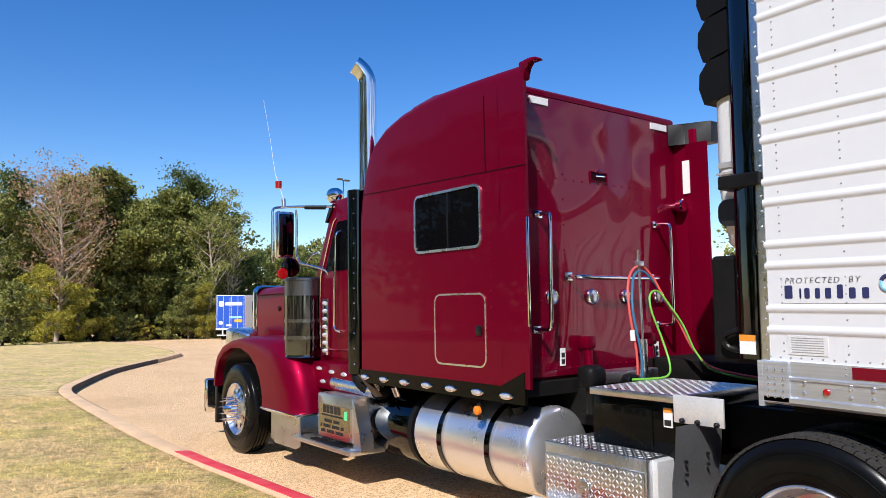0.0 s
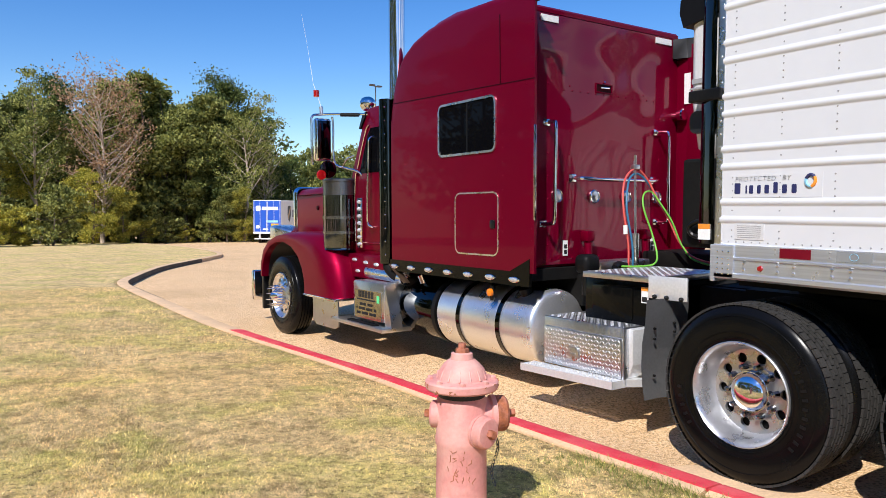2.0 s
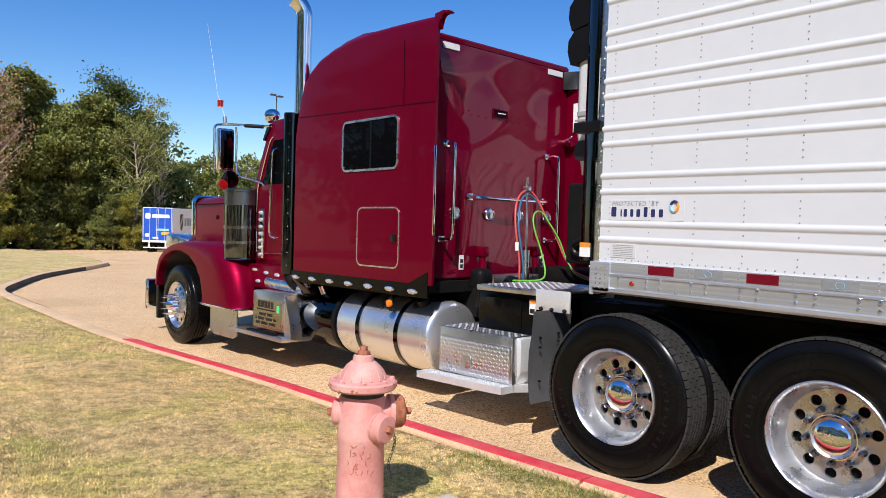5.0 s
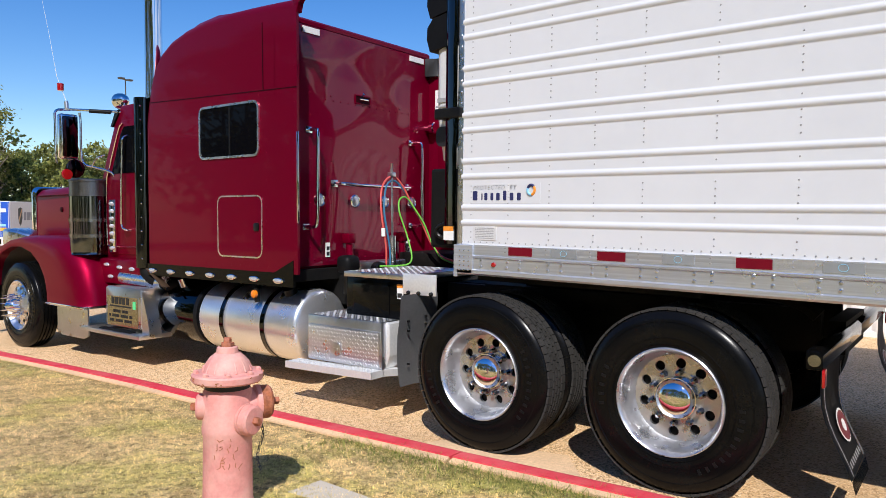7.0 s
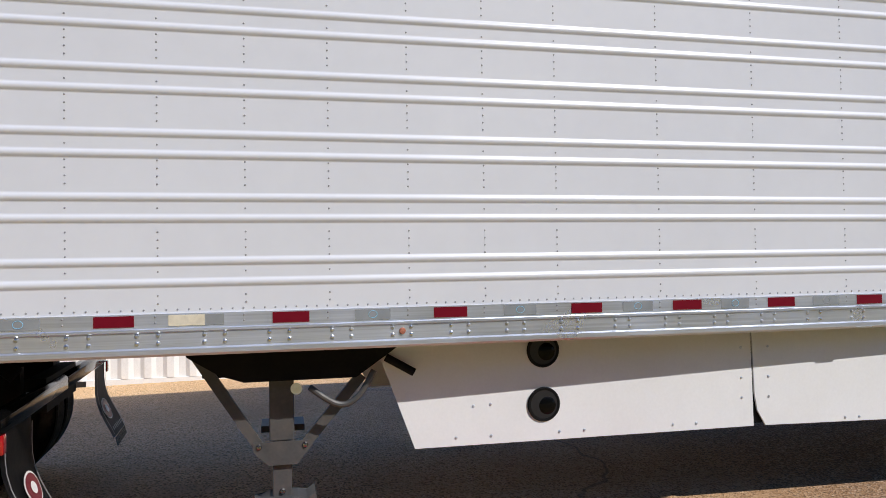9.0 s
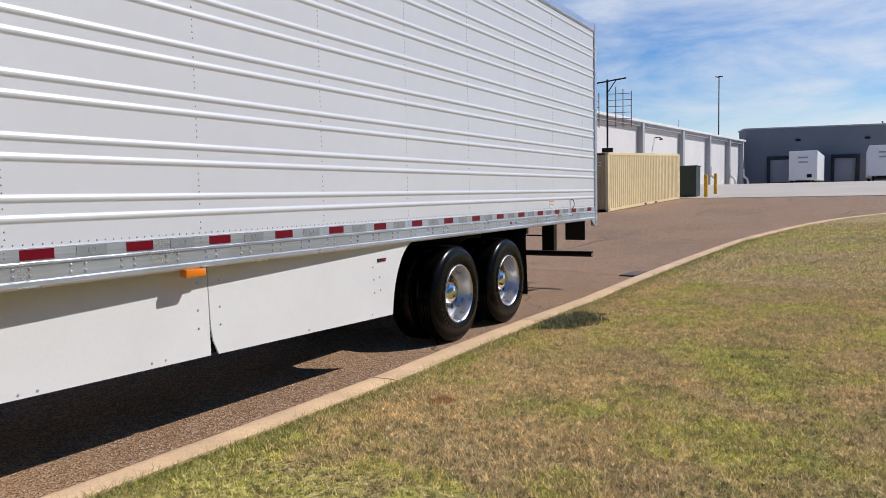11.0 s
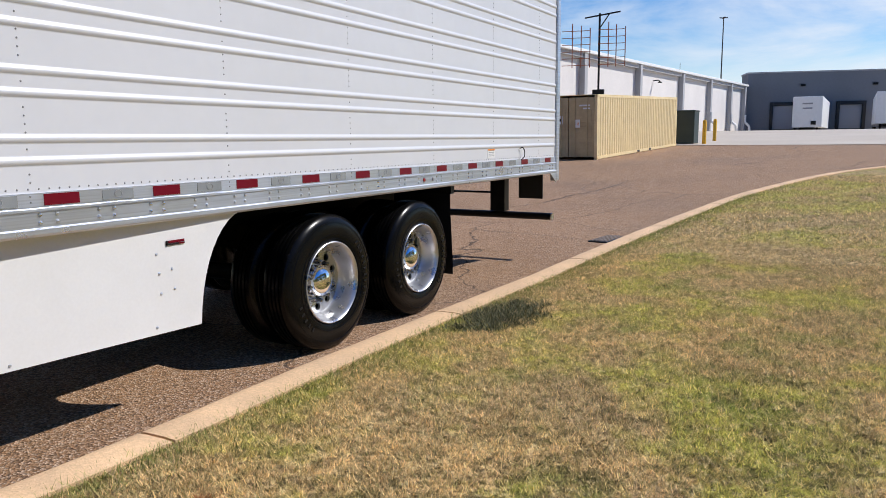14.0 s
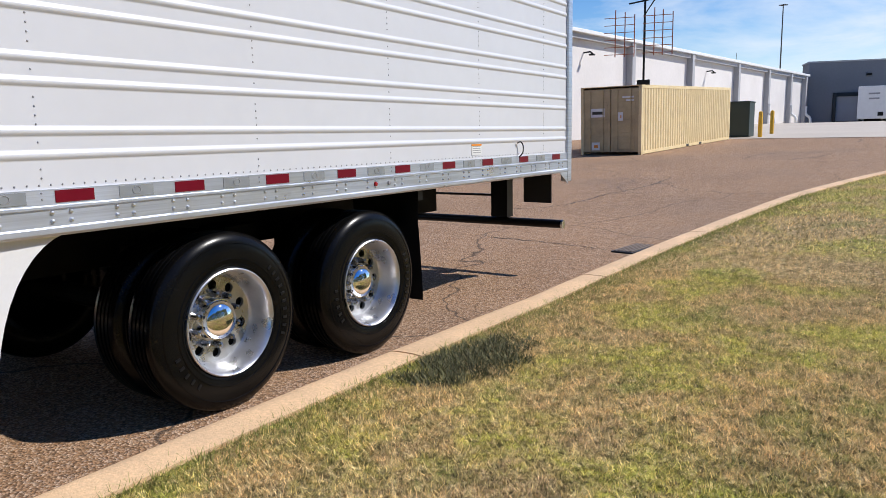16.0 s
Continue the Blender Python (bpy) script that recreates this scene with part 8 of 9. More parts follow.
# antenna mast with ladder-like arrays on the container roof
zc = gz(-36) + 2.62
mast = empty("antenna_mast", pose(9.9, -36.0, zc), "dark mast with rusty ladder antennas above the container", "antenna")
bm = bmesh.new()
tube(bm, [(0, 0, 0), (0, 0, 3.3)], 0.045, 8)
box(bm, -0.25, 0.25, -0.05, 0.05, 0.0, 0.2)
part("mast_pole", bm, BLACK, mast)
bm = bmesh.new()
tube(bm, [(-0.95, 0.3, 3.25), (0.7, -0.2, 3.20)], 0.035, 6)
tube(bm, [(0, 0, 2.7), (-0.45, 0.15, 3.22)], 0.025, 6)
part("mast_arm", bm, BLACK, mast)
for k, x in enumerate((-1.1, -0.75, -0.45, 0.30, 0.65, 1.0)):
    bm = bmesh.new()
    tube(bm, [(x, 0.1 * k, 1.1), (x, 0.1 * k, 2.7 + 0.1 * (k % 3))], 0.022, 6)
    upright = part("antenna_upright", bm, RUST, mast)
    for j in range(6):
        bm = bmesh.new()
        tube(bm, [(x, 0.1 * k, 1.2 + 0.28 * j), (x + 0.42, 0.1 * k + 0.1, 1.2 + 0.28 * j)], 0.014, 5)
        part("antenna_rung", bm, RUST, upright)

# green cabinet and bollards
z1 = gz(-48)
cab_box = empty("utility_cabinet", pose(7.95, -48.2, z1), "dark green steel utility cabinet by the wall", "cabinet")
bm = bmesh.new()
box(bm, 0.32, 1.45, -1.3, 0, 0.06, 1.85, 0.03)
part("cabinet_body", bm, GREEN_BOX, cab_box)
bm = bmesh.new()
box(bm, 0.28, 1.49, -1.34, 0.04, 1.83, 1.90, 0.02)
part("cabinet_lid", bm, GREEN_BOX, cab_box)
for x, y_ in ((7.70, -48.1), (7.87, -52.4)):
    bo = empty("bollard", pose(x, y_, gz(y_)), "yellow painted steel bollard by the cabinet", "bollard", "bollards by the cabinet")
    bm = bmesh.new()
    revolve(bm, [(0, 0.11), (1.25, 0.11), (1.32, 0.08), (1.35, 0.0)], 16, axis="z")
    part("bollard_post", bm, YELLOW, bo, smooth=40)

# ---- white warehouse and grey dock building ----
A, B = Vector((12.2, -98.5, 0)), Vector((17.0, -54.0, 0))
D = (B - A).normalized()
wall_m = Matrix.Translation((A.x, A.y, 0)) @ Matrix.Rotation(math.atan2(D.y, D.x), 4, "Z")
ware = empty("warehouse", wall_m, "long white precast warehouse with grey pilasters", "building")
# local x runs along the wall towards the front of the yard, local y away from it (negative is inside)
L = 92.0
bm = bmesh.new()
box(bm, 0, L, -30, -0.3, -3.0, 7.25)
part("wall", bm, WALL_WHITE, ware)
bm = bmesh.new()
box(bm, -0.2, L + 0.2, -30.2, 0.22, 7.28, 7.50, 0.03)
part("parapet", bm, LABEL_WHITE, ware, "white metal eave trim")
# grey band that paints the shadow line below the eave
bm = bmesh.new()
box(bm, 0, L, -0.3, 0.02, 6.98, 7.28)
part("gutter", bm, PILASTER, ware)
for i, x in enumerate((0.8, 6.7, 14.4, 23.2, 33.8, 44.1, 54.4, 64.7, 75.0, 85.3)):
    bm = bmesh.new()
    box(bm, x - 0.24, x + 0.24, -0.3, 0.16, -3, 7.28, 0.02)
    part("pilaster", bm, PILASTER, ware)
    bm = bmesh.new()
    tube(bm, smooth_path([(x + 0.05, 0.20, 4.0), (x + 0.05, 0.22, 3.2), (x + 0.15, 0.45, 2.95), (x + 0.25, 0.75, 2.6), (x + 0.25, 0.8, 1.4)], 3), 0.14, 8)
    part("downspout", bm, LABEL_WHITE, ware, smooth=50)
for x in (29.9, 50.0, 70.0):
    bm = bmesh.new()
    tube(bm, [(x, -0.3, 6.25), (x, 0.15, 6.28), (x, 0.3, 6.15)], 0.05, 6)
    box(bm, x - 0.12, x + 0.12, 0.12, 0.42, 6.05, 6.15, 0.02)
    part("wall_lamp", bm, BLACK, ware)
dl, dr = Vector((12.2, -99.3, 0)), Vector((-5.0, -104.6, 0))
D2 = (dr - dl).normalized()
dock_m = Matrix.Translation((dl.x, dl.y, 0)) @ Matrix.Rotation(math.atan2(D2.y, D2.x), 4, "Z")
dock = empty("dock_building", dock_m, "dark grey loading dock building with two bays", "building")
# local x runs along the front from its corner with the warehouse; the outside is local -y ... towards the yard
DW = (dr - dl).length
gzd = gz(-100)
doors = ((2.55, 5.6), (9.7, 12.8))
def dock_wall(x0, x1, y0, z0, z1):
    bm = bmesh.new()
    box(bm, x0, x1, y0, 4, z0, z1)
    part("wall", bm, WALL_GREY, dock)
prev = 0.0
for a, b in doors:
    dock_wall(prev, a, 0, gzd - 0.5, 8.8)
    dock_wall(a, b, 0, gzd + 4.3, 8.8)
    dock_wall(a, b, 0.35, gzd - 0.5, gzd + 4.3)
    prev = b
dock_wall(prev, DW, 0, gzd - 0.5, 8.8)
bm = bmesh.new()
box(bm, -0.1, DW + 0.1, -0.1, 4.1, 8.8, 8.95)
part("parapet", bm, PILASTER, dock)
for a, b in doors:
    bm = bmesh.new()
    box(bm, a + 0.35, b - 0.35, 0.15, 0.3, gzd + 1.2, gzd + 4.0)
    part("dock_door", bm, PILASTER, dock, "pale roll-up dock door")
    bm = bmesh.new()
    box(bm, a, a + 0.35, -0.25, 0.3, gzd + 0.9, gzd + 4.3, 0.03)
    box(bm, b - 0.35, b, -0.25, 0.3, gzd + 0.9, gzd + 4.3, 0.03)
    box(bm, a + 0.35, b - 0.35, -0.25, 0.3, gzd + 3.9, gzd + 4.3, 0.03)
    part("dock_seal", bm, INK_BLACK, dock)
bm = bmesh.new()
box(bm, 0, DW, -0.3, 0.0, gzd - 0.5, gzd + 1.0)
part("dock_plinth", bm, BLACK, dock)
for x in (6.0, 13.6):
    bm = bmesh.new()
    box(bm, x - 0.25, x + 0.25, -0.35, 0.0, 7.2, 7.45, 0.03)
    part("wall_lamp", bm, BLACK, dock)


def docked_trailer(m, label):
    t = empty("docked_trailer", m, label, "trailer", "trailers at the dock")
    bm = bmesh.new()
    box(bm, -1.3, 1.3, 0, 16, 1.15, 4.1, 0.06)
    part("box_body", bm, LABEL_WHITE, t)
    bm = bmesh.new()
    for v in (-0.9, 0.7):
        box(bm, v, v + 0.18, 2.8, 3.0, 0.25, 1.15)
    box(bm, -0.6, 0.6, 0.6, 15, 0.9, 1.15)
    part("landing_gear", bm, FRAME_BLACK, t)
    for z, w_ in ((3.35, 0.45), (2.9, 0.42)):
        bm = bmesh.new()
        box(bm, -w_, w_, -0.03, -0.005, z, z + 0.14)
        part("front_mark", bm, GREY_PRINT_AND_SHADE, t)
    bm = bmesh.new()
    box(bm, 0.35, 0.8, -0.04, -0.005, 1.4, 1.75)
    part("air_connector", bm, BLACK, t)
    for yy in (13.0, 14.3):
        for v in (-1.2, 0.9):
            bm = bmesh.new()
            revolve(bm, [(v, 0.0), (v, 0.5), (v + 0.3, 0.5), (v + 0.3, 0.0)], 20, (0, yy, 0.5))
            part("wheel", bm, RUBBER, t, smooth=40)
    return t


docked_trailer(pose(4.85, -85.0, gz(-85) + 0.05, 0, 0, 180), "white trailer backed to the dock, nose to the yard")
docked_trailer(pose(-2.15, -85.2, gz(-85) + 0.30, 0, 0, 180.5), "white trailer backed to the far dock bay")

# concrete apron before the docks
bm = bmesh.new()
for ya, yb in ((-46.5, -64), (-64, -76), (-76, -84), (-84, -100)):
    vs_ = [bm.verts.new((x, y_, gz(y_) + 0.02)) for x, y_ in ((16, ya), (-70, ya), (-70, yb), (14, yb))]
    bm.faces.new(vs_)
tagged(part("pavement_apron", bm, CONCRETE), "pale worn concrete apron before the docks", "pavement", kind="structure")


def light_pole(x, y_, h, heads, label, base=None, r=0.09, lean=0.0, size=1.0):
    p = empty("light_pole", pose(x, y_, gz(y_), 0, lean), label, "light pole", "yard light poles")
    bm = bmesh.new()
    tube(bm, [(0, 0, 0), (0, 0, h)], [r, r * 0.6], 8)
    part("pole", bm, GEAR, p)
    for k in range(heads):
        a = 2 * math.pi * k / heads + 0.4
        bm = bmesh.new()
        c = Vector((0.55 * size * math.cos(a), 0.55 * size * math.sin(a), h))
        tube(bm, [(0, 0, h - 0.05), c], 0.03, 6)
        box(bm, c.x - 0.28 * size, c.x + 0.28 * size, c.y - 0.20 * size, c.y + 0.20 * size, h - 0.08 * size, h + 0.08 * size, 0.02)
        part("lamp_head", bm, GEAR, p)
    if base:
        bm = bmesh.new()
        revolve(bm, [(0, 0.32), (0.85, 0.32), (0.9, 0.28), (0.9, 0.0)], 16, axis="z")
        part("pole_base", bm, base, p, smooth=40)
    return p


light_pole(18.6, -120.2, 17.4, 4, "tall grey yard light pole behind the warehouse", r=0.12, size=0.7)
light_pole(-5.3, -74.75, 12.2, 2, "grey yard light pole on a yellow base", YELLOW, r=0.11, lean=1.5, size=0.6)
light_pole(20.8, 41.0, 10.4, 2, "grey twin-headed light pole beyond the cab", r=0.06, size=0.62)
light_pole(23.6, -116.0, 11.0, 0, "thin mast behind the warehouse", r=0.05)

# ---- trees ----
def leaf_cloud(rng, centers, count, size, spread):
    """Leaf quads scattered round the centres; numpy arrays of vertices and faces."""
    c = np.array(centers)
    pick = rng.integers(0, len(c), count)
    off = rng.normal(0, 1, (count, 3)) * np.array([spread, spread, spread * 0.75])
    p = c[pick, :3] + off * c[pick, 3:4]
    a = rng.normal(0, 1, (count, 3))
    a /= np.linalg.norm(a, axis=1)[:, None]
    b = np.cross(a, rng.normal(0, 1, (count, 3)))
    b /= np.linalg.norm(b, axis=1)[:, None]
    s = size * rng.uniform(0.55, 1.3, (count, 1))
    v = np.stack([p - a * s, p - b * s * 0.55, p + a * s, p + b * s * 0.55], 1).reshape(-1, 3)
    f = np.arange(count * 4).reshape(-1, 4)
    return v, f


def tree(name, seed, h, leaf, bark, count, label, crown_from=0.18, spread=1.0, width=0.26, size=0.24, limbs=26, lean=0.0, up=0.75):
    rng = np.random.default_rng(seed)
    t = empty(name, None, label, "tree", "trees of the wood edge")
    bm = bmesh.new()
    trunk = [Vector((lean * z + 0.25 * math.sin(z * 0.35 + seed), 0.25 * math.cos(z * 0.3 + seed * 2), z)) for z in np.linspace(-0.5, h * 0.93, 9)]
    r0 = h * 0.014 + 0.05
    tube(bm, trunk, [r0 * (1 - 0.9 * i / 8) for i in range(9)], 7)
    centers = []
    for i in range(limbs):
        f = crown_from + (0.95 - crown_from) * (i + rng.uniform(0, 0.9)) / limbs
        k = min(7.99, f / 0.93 * 8)
        base = trunk[int(k)].lerp(trunk[int(k) + 1], k - int(k))
        a = rng.uniform(0, 2 * math.pi)
        prof = math.sin(math.pi * min(1.0, (f - crown_from) / (1.0 - crown_from) * 0.88 + 0.10)) ** 0.65
        reach = h * width * prof * rng.uniform(0.6, 1.15)
        rise = reach * rng.uniform(0.2 * up, up)
        tip = base + Vector((math.cos(a) * reach, math.sin(a) * reach, rise))
        mid = base.lerp(tip, 0.55) + Vector((0, 0, -0.06 * reach))
        rr = r0 * 0.42 * (1 - f * 0.75)
        tube(bm, [base, mid, tip], [rr, rr * 0.6, rr * 0.15], 5)
        for s in range(3):
            b2 = base.lerp(tip, rng.uniform(0.45, 0.95))
            e = b2 + Vector((rng.normal(0, 1), rng.normal(0, 1), rng.uniform(0.0, 0.8))) * reach * 0.28
            tube(bm, [b2, e], [rr * 0.35, rr * 0.08], 4)
            centers.append((*e, rng.uniform(0.5, 1.1)))
        centers.append((*tip, rng.uniform(0.6, 1.2)))
        centers.append((*base.lerp(tip, 0.65), rng.uniform(0.6, 1.1)))
    part("trunk", bm, bark, t, smooth=60)
    if count:
        v, f = leaf_cloud(rng, centers, count, size, 0.66 * spread * h / 17)
        v[:, 2] = np.maximum(v[:, 2], 0.05)
        mesh_part("crown", v.tolist(), f.tolist(), leaf, t)
    return t


kinds = [
    tree("broadleaf_tree", 1, 17.0, LEAF, BARK, 16000, "tall green broadleaf tree at the wood edge", 0.20, width=0.20, size=0.17, limbs=34, spread=0.78),
    tree("broadleaf_tree", 2, 15.5, LEAF, BARK, 16000, "dense dark green broadleaf tree", 0.14, width=0.22, size=0.18, limbs=34, spread=0.8),
    tree("yellowing_tree", 3, 13.0, LEAF_YELLOW, BARK, 12000, "green tree turning yellow in autumn", 0.08, width=0.30, size=0.15),
    tree("pine_tree", 4, 18.5, LEAF_PINE, BARK, 16000, "tall dark pine tree", 0.22, width=0.17, size=0.15, limbs=34),
    tree("half_bare_tree", 5, 17.5, LEAF, BARK_PALE, 8000, "half-bare tree with pale limbs above green leaves", 0.30, width=0.26, limbs=24, size=0.16, up=2.3, spread=0.75),
    tree("browning_tree", 6, 15.0, LEAF_BROWN, BARK_PALE, 6000, "half-dead tree with brown leaves and bare pale twigs", 0.22, width=0.30, limbs=52, size=0.12, up=1.7, spread=0.8),
    tree("bare_tree", 7, 13.0, LEAF, BARK_PALE, 0, "bare grey dead tree", 0.35, width=0.20, limbs=26, up=1.6),
    tree("shrub", 8, 4.2, LEAF_YELLOW, BARK, 5200, "low yellow-green shrub at the wood edge", 0.02, width=0.55, limbs=22, size=0.12),
    tree("shrub", 9, 5.5, LEAF, BARK, 6200, "low dark green shrub at the wood edge", 0.02, width=0.50, limbs=24, size=0.13),
    tree("broadleaf_tree", 11, 17.0, LEAF, BARK, 2600, "distant green broadleaf tree in the wood", 0.08, width=0.28, size=0.36, limbs=22),
    tree("pine_tree", 12, 18.0, LEAF_PINE, BARK, 2600, "distant dark pine tree in the wood", 0.16, width=0.22, size=0.34, limbs=22),
    tree("shrub", 13, 5.5, LEAF, BARK, 1500, "distant dark green shrub below the wood", 0.02, width=0.55, limbs=14, size=0.26),
]
rngp = random.Random(21)
used = set()


def plant(k, x, y_, s=1.0, dz=0.0):
    m = pose(x, y_, gz(y_) + dz - 0.1, 0, 0, rngp.uniform(0, 360))
    if k not in used:
        used.add(k)
        kinds[k].matrix_basis = m @ Matrix.Diagonal((s, s, s, 1))
        return kinds[k]
    keep = kinds[k].scale.copy()
    o = copy_thing(kinds[k], m)
    o.scale = (s, s, s)
    return o


# wood edge ahead: front row, then deeper rows
front = [(-5.5, 70, 2), (-1.5, 71, 1), (0.5, 74, 2), (3.2, 74, 4), (5.5, 80, 3), (6.0, 78, 1), (8.3, 71, 5), (10.2, 77, 0), (11.6, 81, 3),
         (13.0, 79, 1), (15.2, 80, 1), (17.0, 78, 0), (19.2, 79, 1), (21.0, 79, 3), (22.2, 74, 4), (23.6, 79, 1), (26.0, 78, 6)]
for x, y_, k in front:
    plant(k, x, y_, rngp.uniform(0.92, 1.1) * (0.68 if x < 4 else 0.92 if k == 5 else 0.76 if k == 4 else 0.90 if x < 12 else 1.04 if k == 1 else 0.90))
plant(2, 7.2, 68.5, 0.52)
plant(2, 9.6, 69.5, 0.40)
plant(2, 21.3, 71.0, 0.42)
plant(1, 19.6, 72.0, 0.36)
for i in range(16):
    x = -10.5 + i * 2.25
    plant(rngp.choice((9, 9, 10)), x + rngp.uniform(-0.8, 0.8), 88 + rngp.uniform(-3, 4) - max(0, x - 10) * 0.15, rngp.uniform(0.90, 1.08) * (0.84 if x < 12 else 0.92))
for i in range(16):
    x = -9 + i * 2.1
    yb = 73.5 + rngp.uniform(-1.5, 1.5) if x > 4 else 62 + rngp.uniform(-2, 2)
    plant(rngp.choice((7, 8, 8)), x, yb, rngp.uniform(0.6, 1.05) * (0.62 if x > 9 else 1.0))
for i in range(24):
    x = -4 + i * 1.35
    plant(rngp.choice((9, 10, 9)), x, 83 + rngp.uniform(-2, 2), rngp.uniform(0.62, 0.86))
    plant(11, x + 0.6, 79 + rngp.uniform(-2, 2), rngp.uniform(0.7, 1.0))
# lower, farther wood beyond the drive
for i in range(14):
    plant(rngp.choice((9, 9, 10)), 28 + i * 4.2, 116 + rngp.uniform(-4, 6) - i * 0.6, rngp.uniform(0.70, 0.92))
    plant(rngp.choice((11, 11, 9)), 30 + i * 4.2, 108 + rngp.uniform(-3, 3) - i * 0.6, rngp.uniform(0.6, 0.8))
for i in range(16):
    plant(rngp.choice((11, 8, 9)), 27 + i * 1.9, 100 + rngp.uniform(-3, 3) - i * 0.9, rngp.uniform(0.55, 0.75))
for i in range(9):
    plant(9 if i % 3 else 10, 26.6 + i * 1.8, 90 + rngp.uniform(-2, 2) - i * 0.5, rngp.uniform(0.50, 0.62))
    plant(11, 26.0 + i * 1.8, 86 + rngp.uniform(-2, 2) - i * 0.5, rngp.uniform(0.8, 1.1))
plant(6, 25.5, 78.0, 0.75)
plant(6, 27.5, 82.0, 0.6)
for i in range(12):
    plant(rngp.choice((9, 10, 11)), 62 + rngp.uniform(-5, 8), 12 + i * 5.0, rngp.uniform(0.7, 0.95))
# unseen wood added behind the lawn for the paint and chrome to mirror
for i in range(22):
    plant(rngp.choice((9, 9, 10)), -40 + rngp.uniform(-3, 3), -52 + i * 5.2, rngp.uniform(1.15, 1.42), -0.6)
for i in range(14):
    plant(11, -36 + rngp.uniform(-2, 2), -45 + i * 7.4, rngp.uniform(1.0, 1.4), -0.5)
# wood beyond the docks
for i in range(16):
    plant(rngp.choice((9, 9, 10)), -6 - i * 4.0 + rngp.uniform(-1, 1), -150 - i * 0.6, rngp.uniform(0.66, 0.76))
    plant(1 if i in (0, 2) else rngp.choice((9, 11)), -8 - i * 4.0 + rngp.uniform(-1, 1), -146 - i * 0.6, rngp.uniform(0.55, 0.66))

# ---- turf ----
def blades(name, n, xr, yr, seed, h0, h1, mat, label, near=0.33, keep=None, w0=0.0014, w1=0.0034):
    rng = np.random.default_rng(seed)
    x0 = rng.uniform(xr[0], xr[1], n)
    y0 = rng.uniform(yr[0], yr[1], n)
    kx = np.interp(y0, _ky, _kx)
    wide = 0.15 * np.clip((-4.5 - y0) / 3.6, 0, 1)
    ok = x0 < kx - near - wide + 0.03 * rng.normal(0, 1, n)
    if keep is not None:
        ok &= keep(x0, y0, rng)
    x0, y0 = x0[ok], y0[ok]
    z0 = np.array([lawn_z(a, b) for a, b in zip(x0, y0)])
    m = len(x0)
    ang = rng.uniform(0, 2 * np.pi, m)
    hh = rng.uniform(h0, h1, m)
    w = rng.uniform(w0, w1, m)
    ln = rng.uniform(0.5, 1.9, m) * hh
    la = ang + np.pi / 2 + rng.normal(0, 0.5, m)
    dx, dy = np.cos(ang) * w, np.sin(ang) * w
    b0 = np.stack([x0 - dx, y0 - dy, z0 - 0.005], 1)
    b1 = np.stack([x0 + dx, y0 + dy, z0 - 0.005], 1)
    tip = np.stack([x0 + np.cos(la) * ln, y0 + np.sin(la) * ln, z0 + hh], 1)
    v = np.stack([b0, b1, tip], 1).reshape(-1, 3)
    f = np.arange(m * 3).reshape(-1, 3)
    me = bpy.data.meshes.new(name)
    me.vertices.add(m * 3)
    me.vertices.foreach_set("co", v.ravel())
    me.loops.add(m * 3)
    me.loops.foreach_set("vertex_index", f.ravel())
    me.polygons.add(m)
    me.polygons.foreach_set("loop_start", np.arange(0, m * 3, 3))
    me.polygons.foreach_set("loop_total", np.full(m, 3))
    me.update()
    me.validate()
    me.materials.append(mat)
    return tagged(new(name, me), label, "grass", kind="stuff")


TURF = grass_material("mixed_turf_blades")
EDGE_GREEN = leaf_material("fringe_grass", (0.07, 0.10, 0.018), (0.34, 0.33, 0.085), 0.6)
WEED = leaf_material("dark_weeds", (0.012, 0.016, 0.007), (0.19, 0.18, 0.085), 0.6)


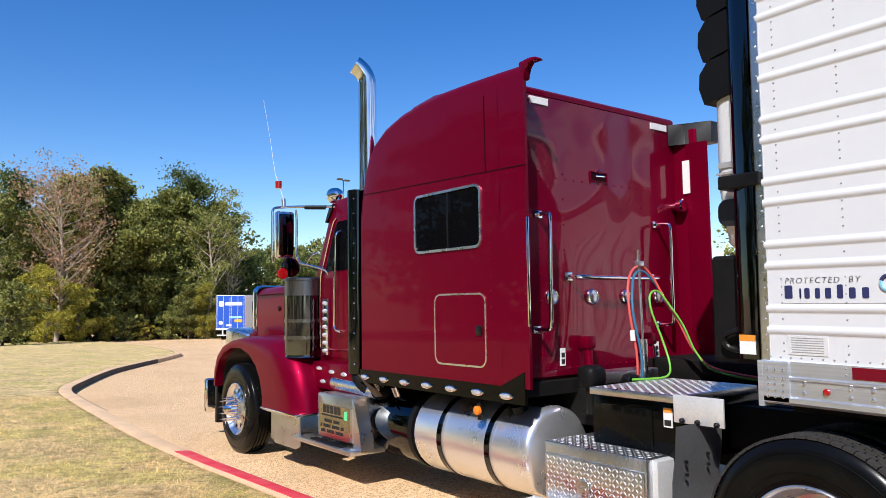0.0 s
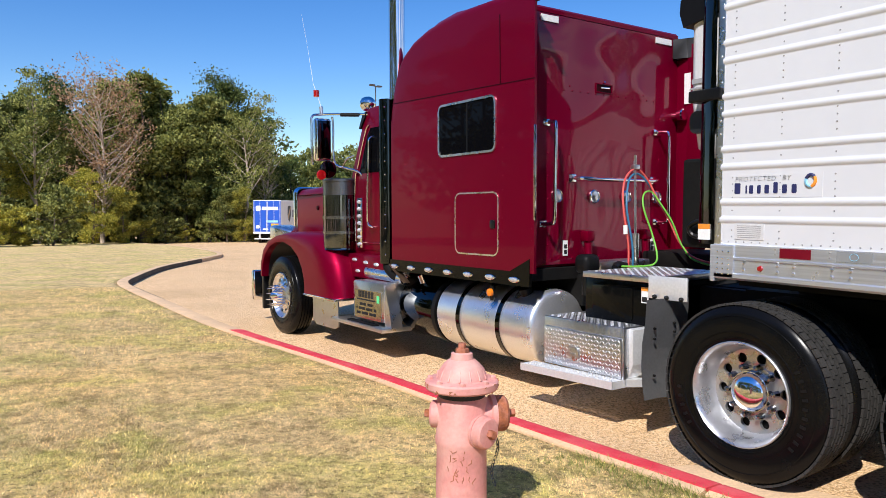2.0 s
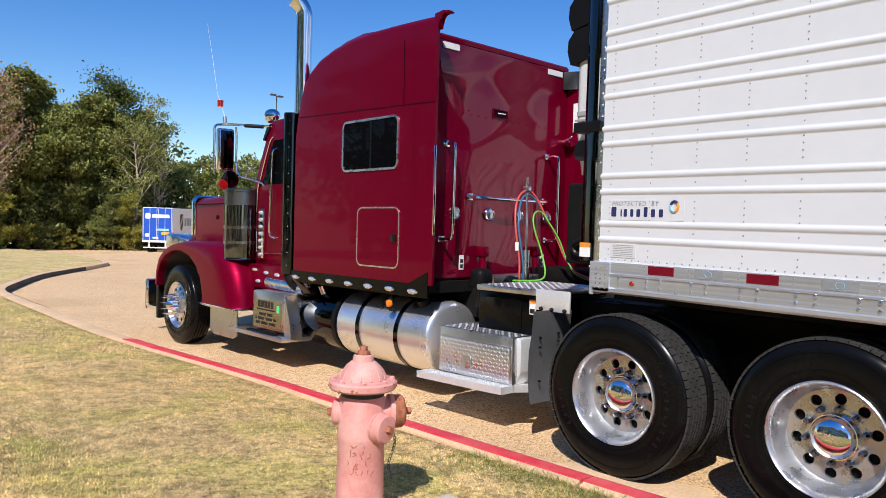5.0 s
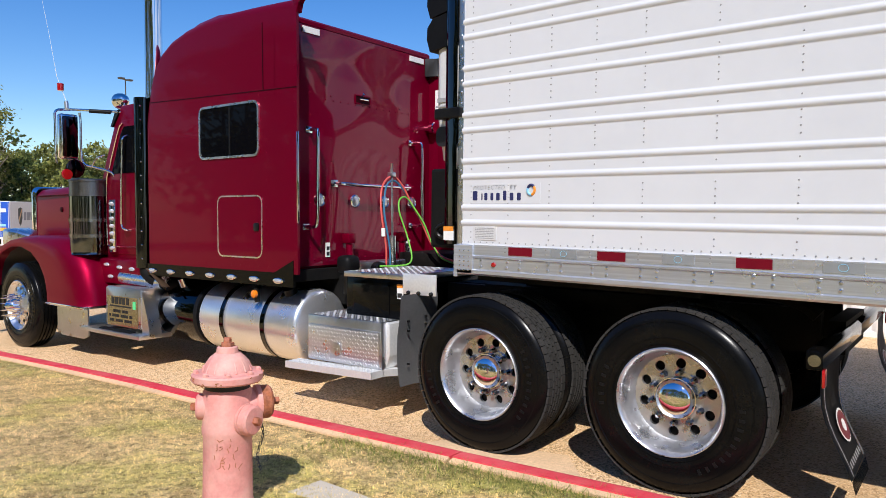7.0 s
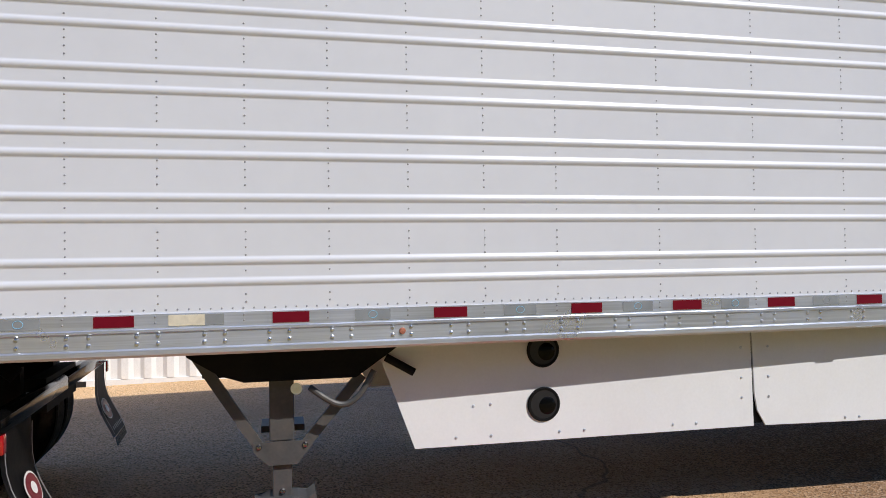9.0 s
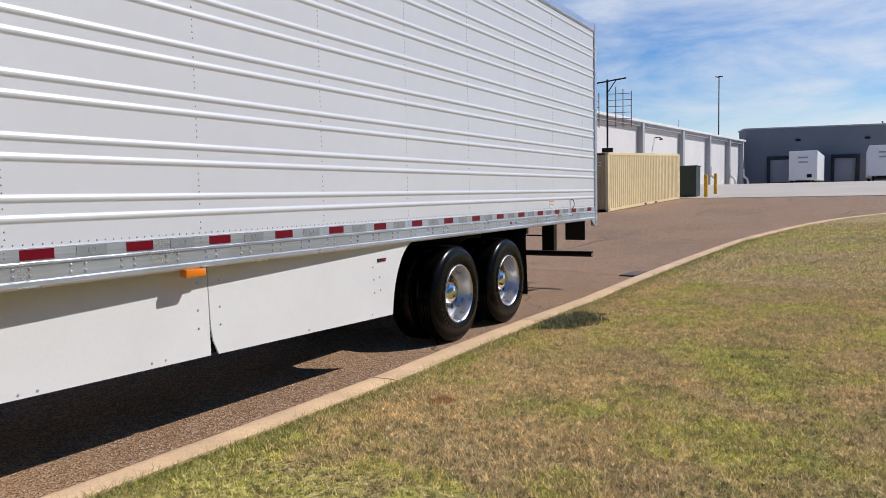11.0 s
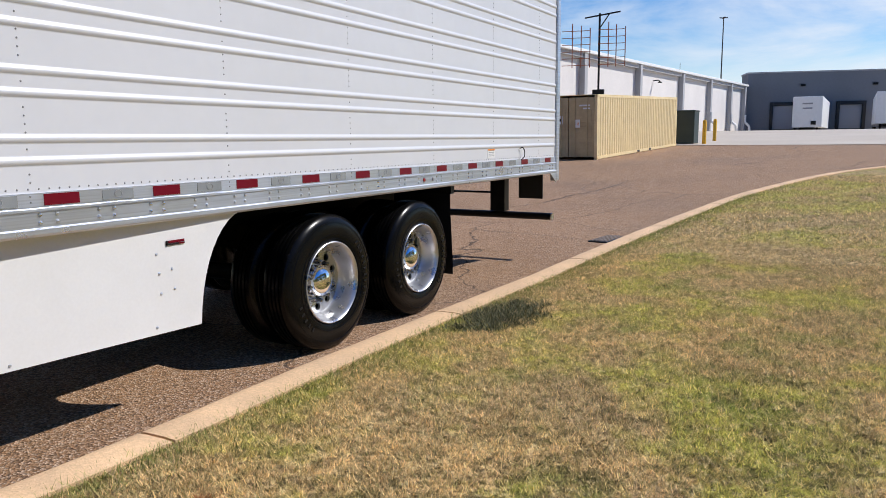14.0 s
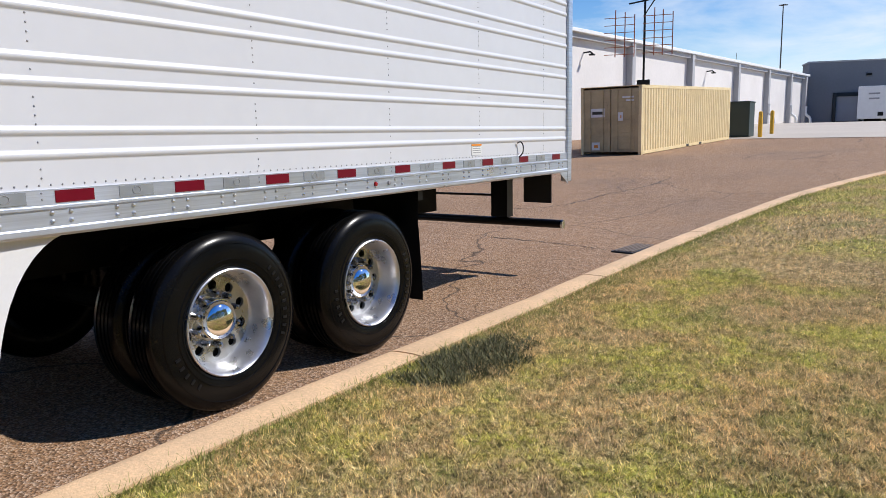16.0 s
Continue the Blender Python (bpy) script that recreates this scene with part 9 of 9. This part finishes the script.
blades("grass", 60000, (-14, -2.6), (-22, 20), 3, 0.03, 0.07, TURF, "dry tan grass blades farther from the drive")
blades("grass", 90000, (-2.6, 3.2), (6, 16), 1, 0.015, 0.04, TURF, "short dry tan grass blades ahead of the hydrant")
blades("grass", 430000, (-2.4, 3.2), (-1.5, 6), 2, 0.005, 0.016, TURF, "short tan and green grass blades round the hydrant", near=0.27, w0=0.0010, w1=0.0030)
blades("grass", 240000, (-2.4, 3.2), (-16, -3), 4, 0.014, 0.042, TURF, "short tan and green grass blades beside the kerb", near=0.27)
blades("grass", 340000, (-1.4, 3.2), (-14.5, -6), 14, 0.008, 0.026, TURF, "dense short turf beside the trailer wheels", near=0.27, w0=0.002, w1=0.0048)
def kerb_edge(x, y_, rng):
    return np.interp(y_, _ky, _kx) - 0.15 * np.clip((-4.5 - y_) / 3.6, 0, 1) - x < 0.30 + 0.35 * rng.uniform(0, 1, len(x)) ** 2
blades("grass", 220000, (1.5, 3.2), (-22, 2), 12, 0.02, 0.055, EDGE_GREEN, "greener grass fringe along the kerb", near=0.23, keep=kerb_edge)
blades("grass", 70000, (-7, 2.6), (-27, -16), 21, 0.02, 0.05, TURF, "tan and green grass blades farther along the kerb", near=0.27, w0=0.004, w1=0.010)
# tall weed clump by the kerb
def near_weed(x, y_, rng):
    a = (x - 2.68) / 0.42
    b = (y_ + 11.05) / 0.62
    v = np.array([noise.noise(Vector((p * 5.0, q * 5.0, 1.0))) for p, q in zip(x, y_)])
    return a ** 2 + b ** 2 + 0.9 * v < rng.uniform(0, 1, len(x))
blades("weed_clump", 30000, (2.0, 3.12), (-12.0, -10.0), 6, 0.015, 0.06, WEED, "dark green weed clump in the lawn", keep=near_weed, w0=0.003, w1=0.009)
# rust-coloured dead patch in the lawn
RUSTY = leaf_material("rust_dead_grass", (0.20, 0.075, 0.028), (0.62, 0.27, 0.10), 0.7)
def in_rust(x, y_, rng):
    v = np.array([noise.noise(Vector((p * 9.0, q * 9.0, 4.0))) for p, q in zip(x, y_)])
    return ((x - 2.31) / 0.10) ** 2 + ((y_ + 7.46) / 0.15) ** 2 + 1.1 * v < rng.uniform(0, 1, len(x))
blades("dead_grass", 5000, (2.06, 2.56), (-7.81, -7.11), 8, 0.012, 0.04, RUSTY, "rust-orange patch of dead grass in the lawn", keep=in_rust)
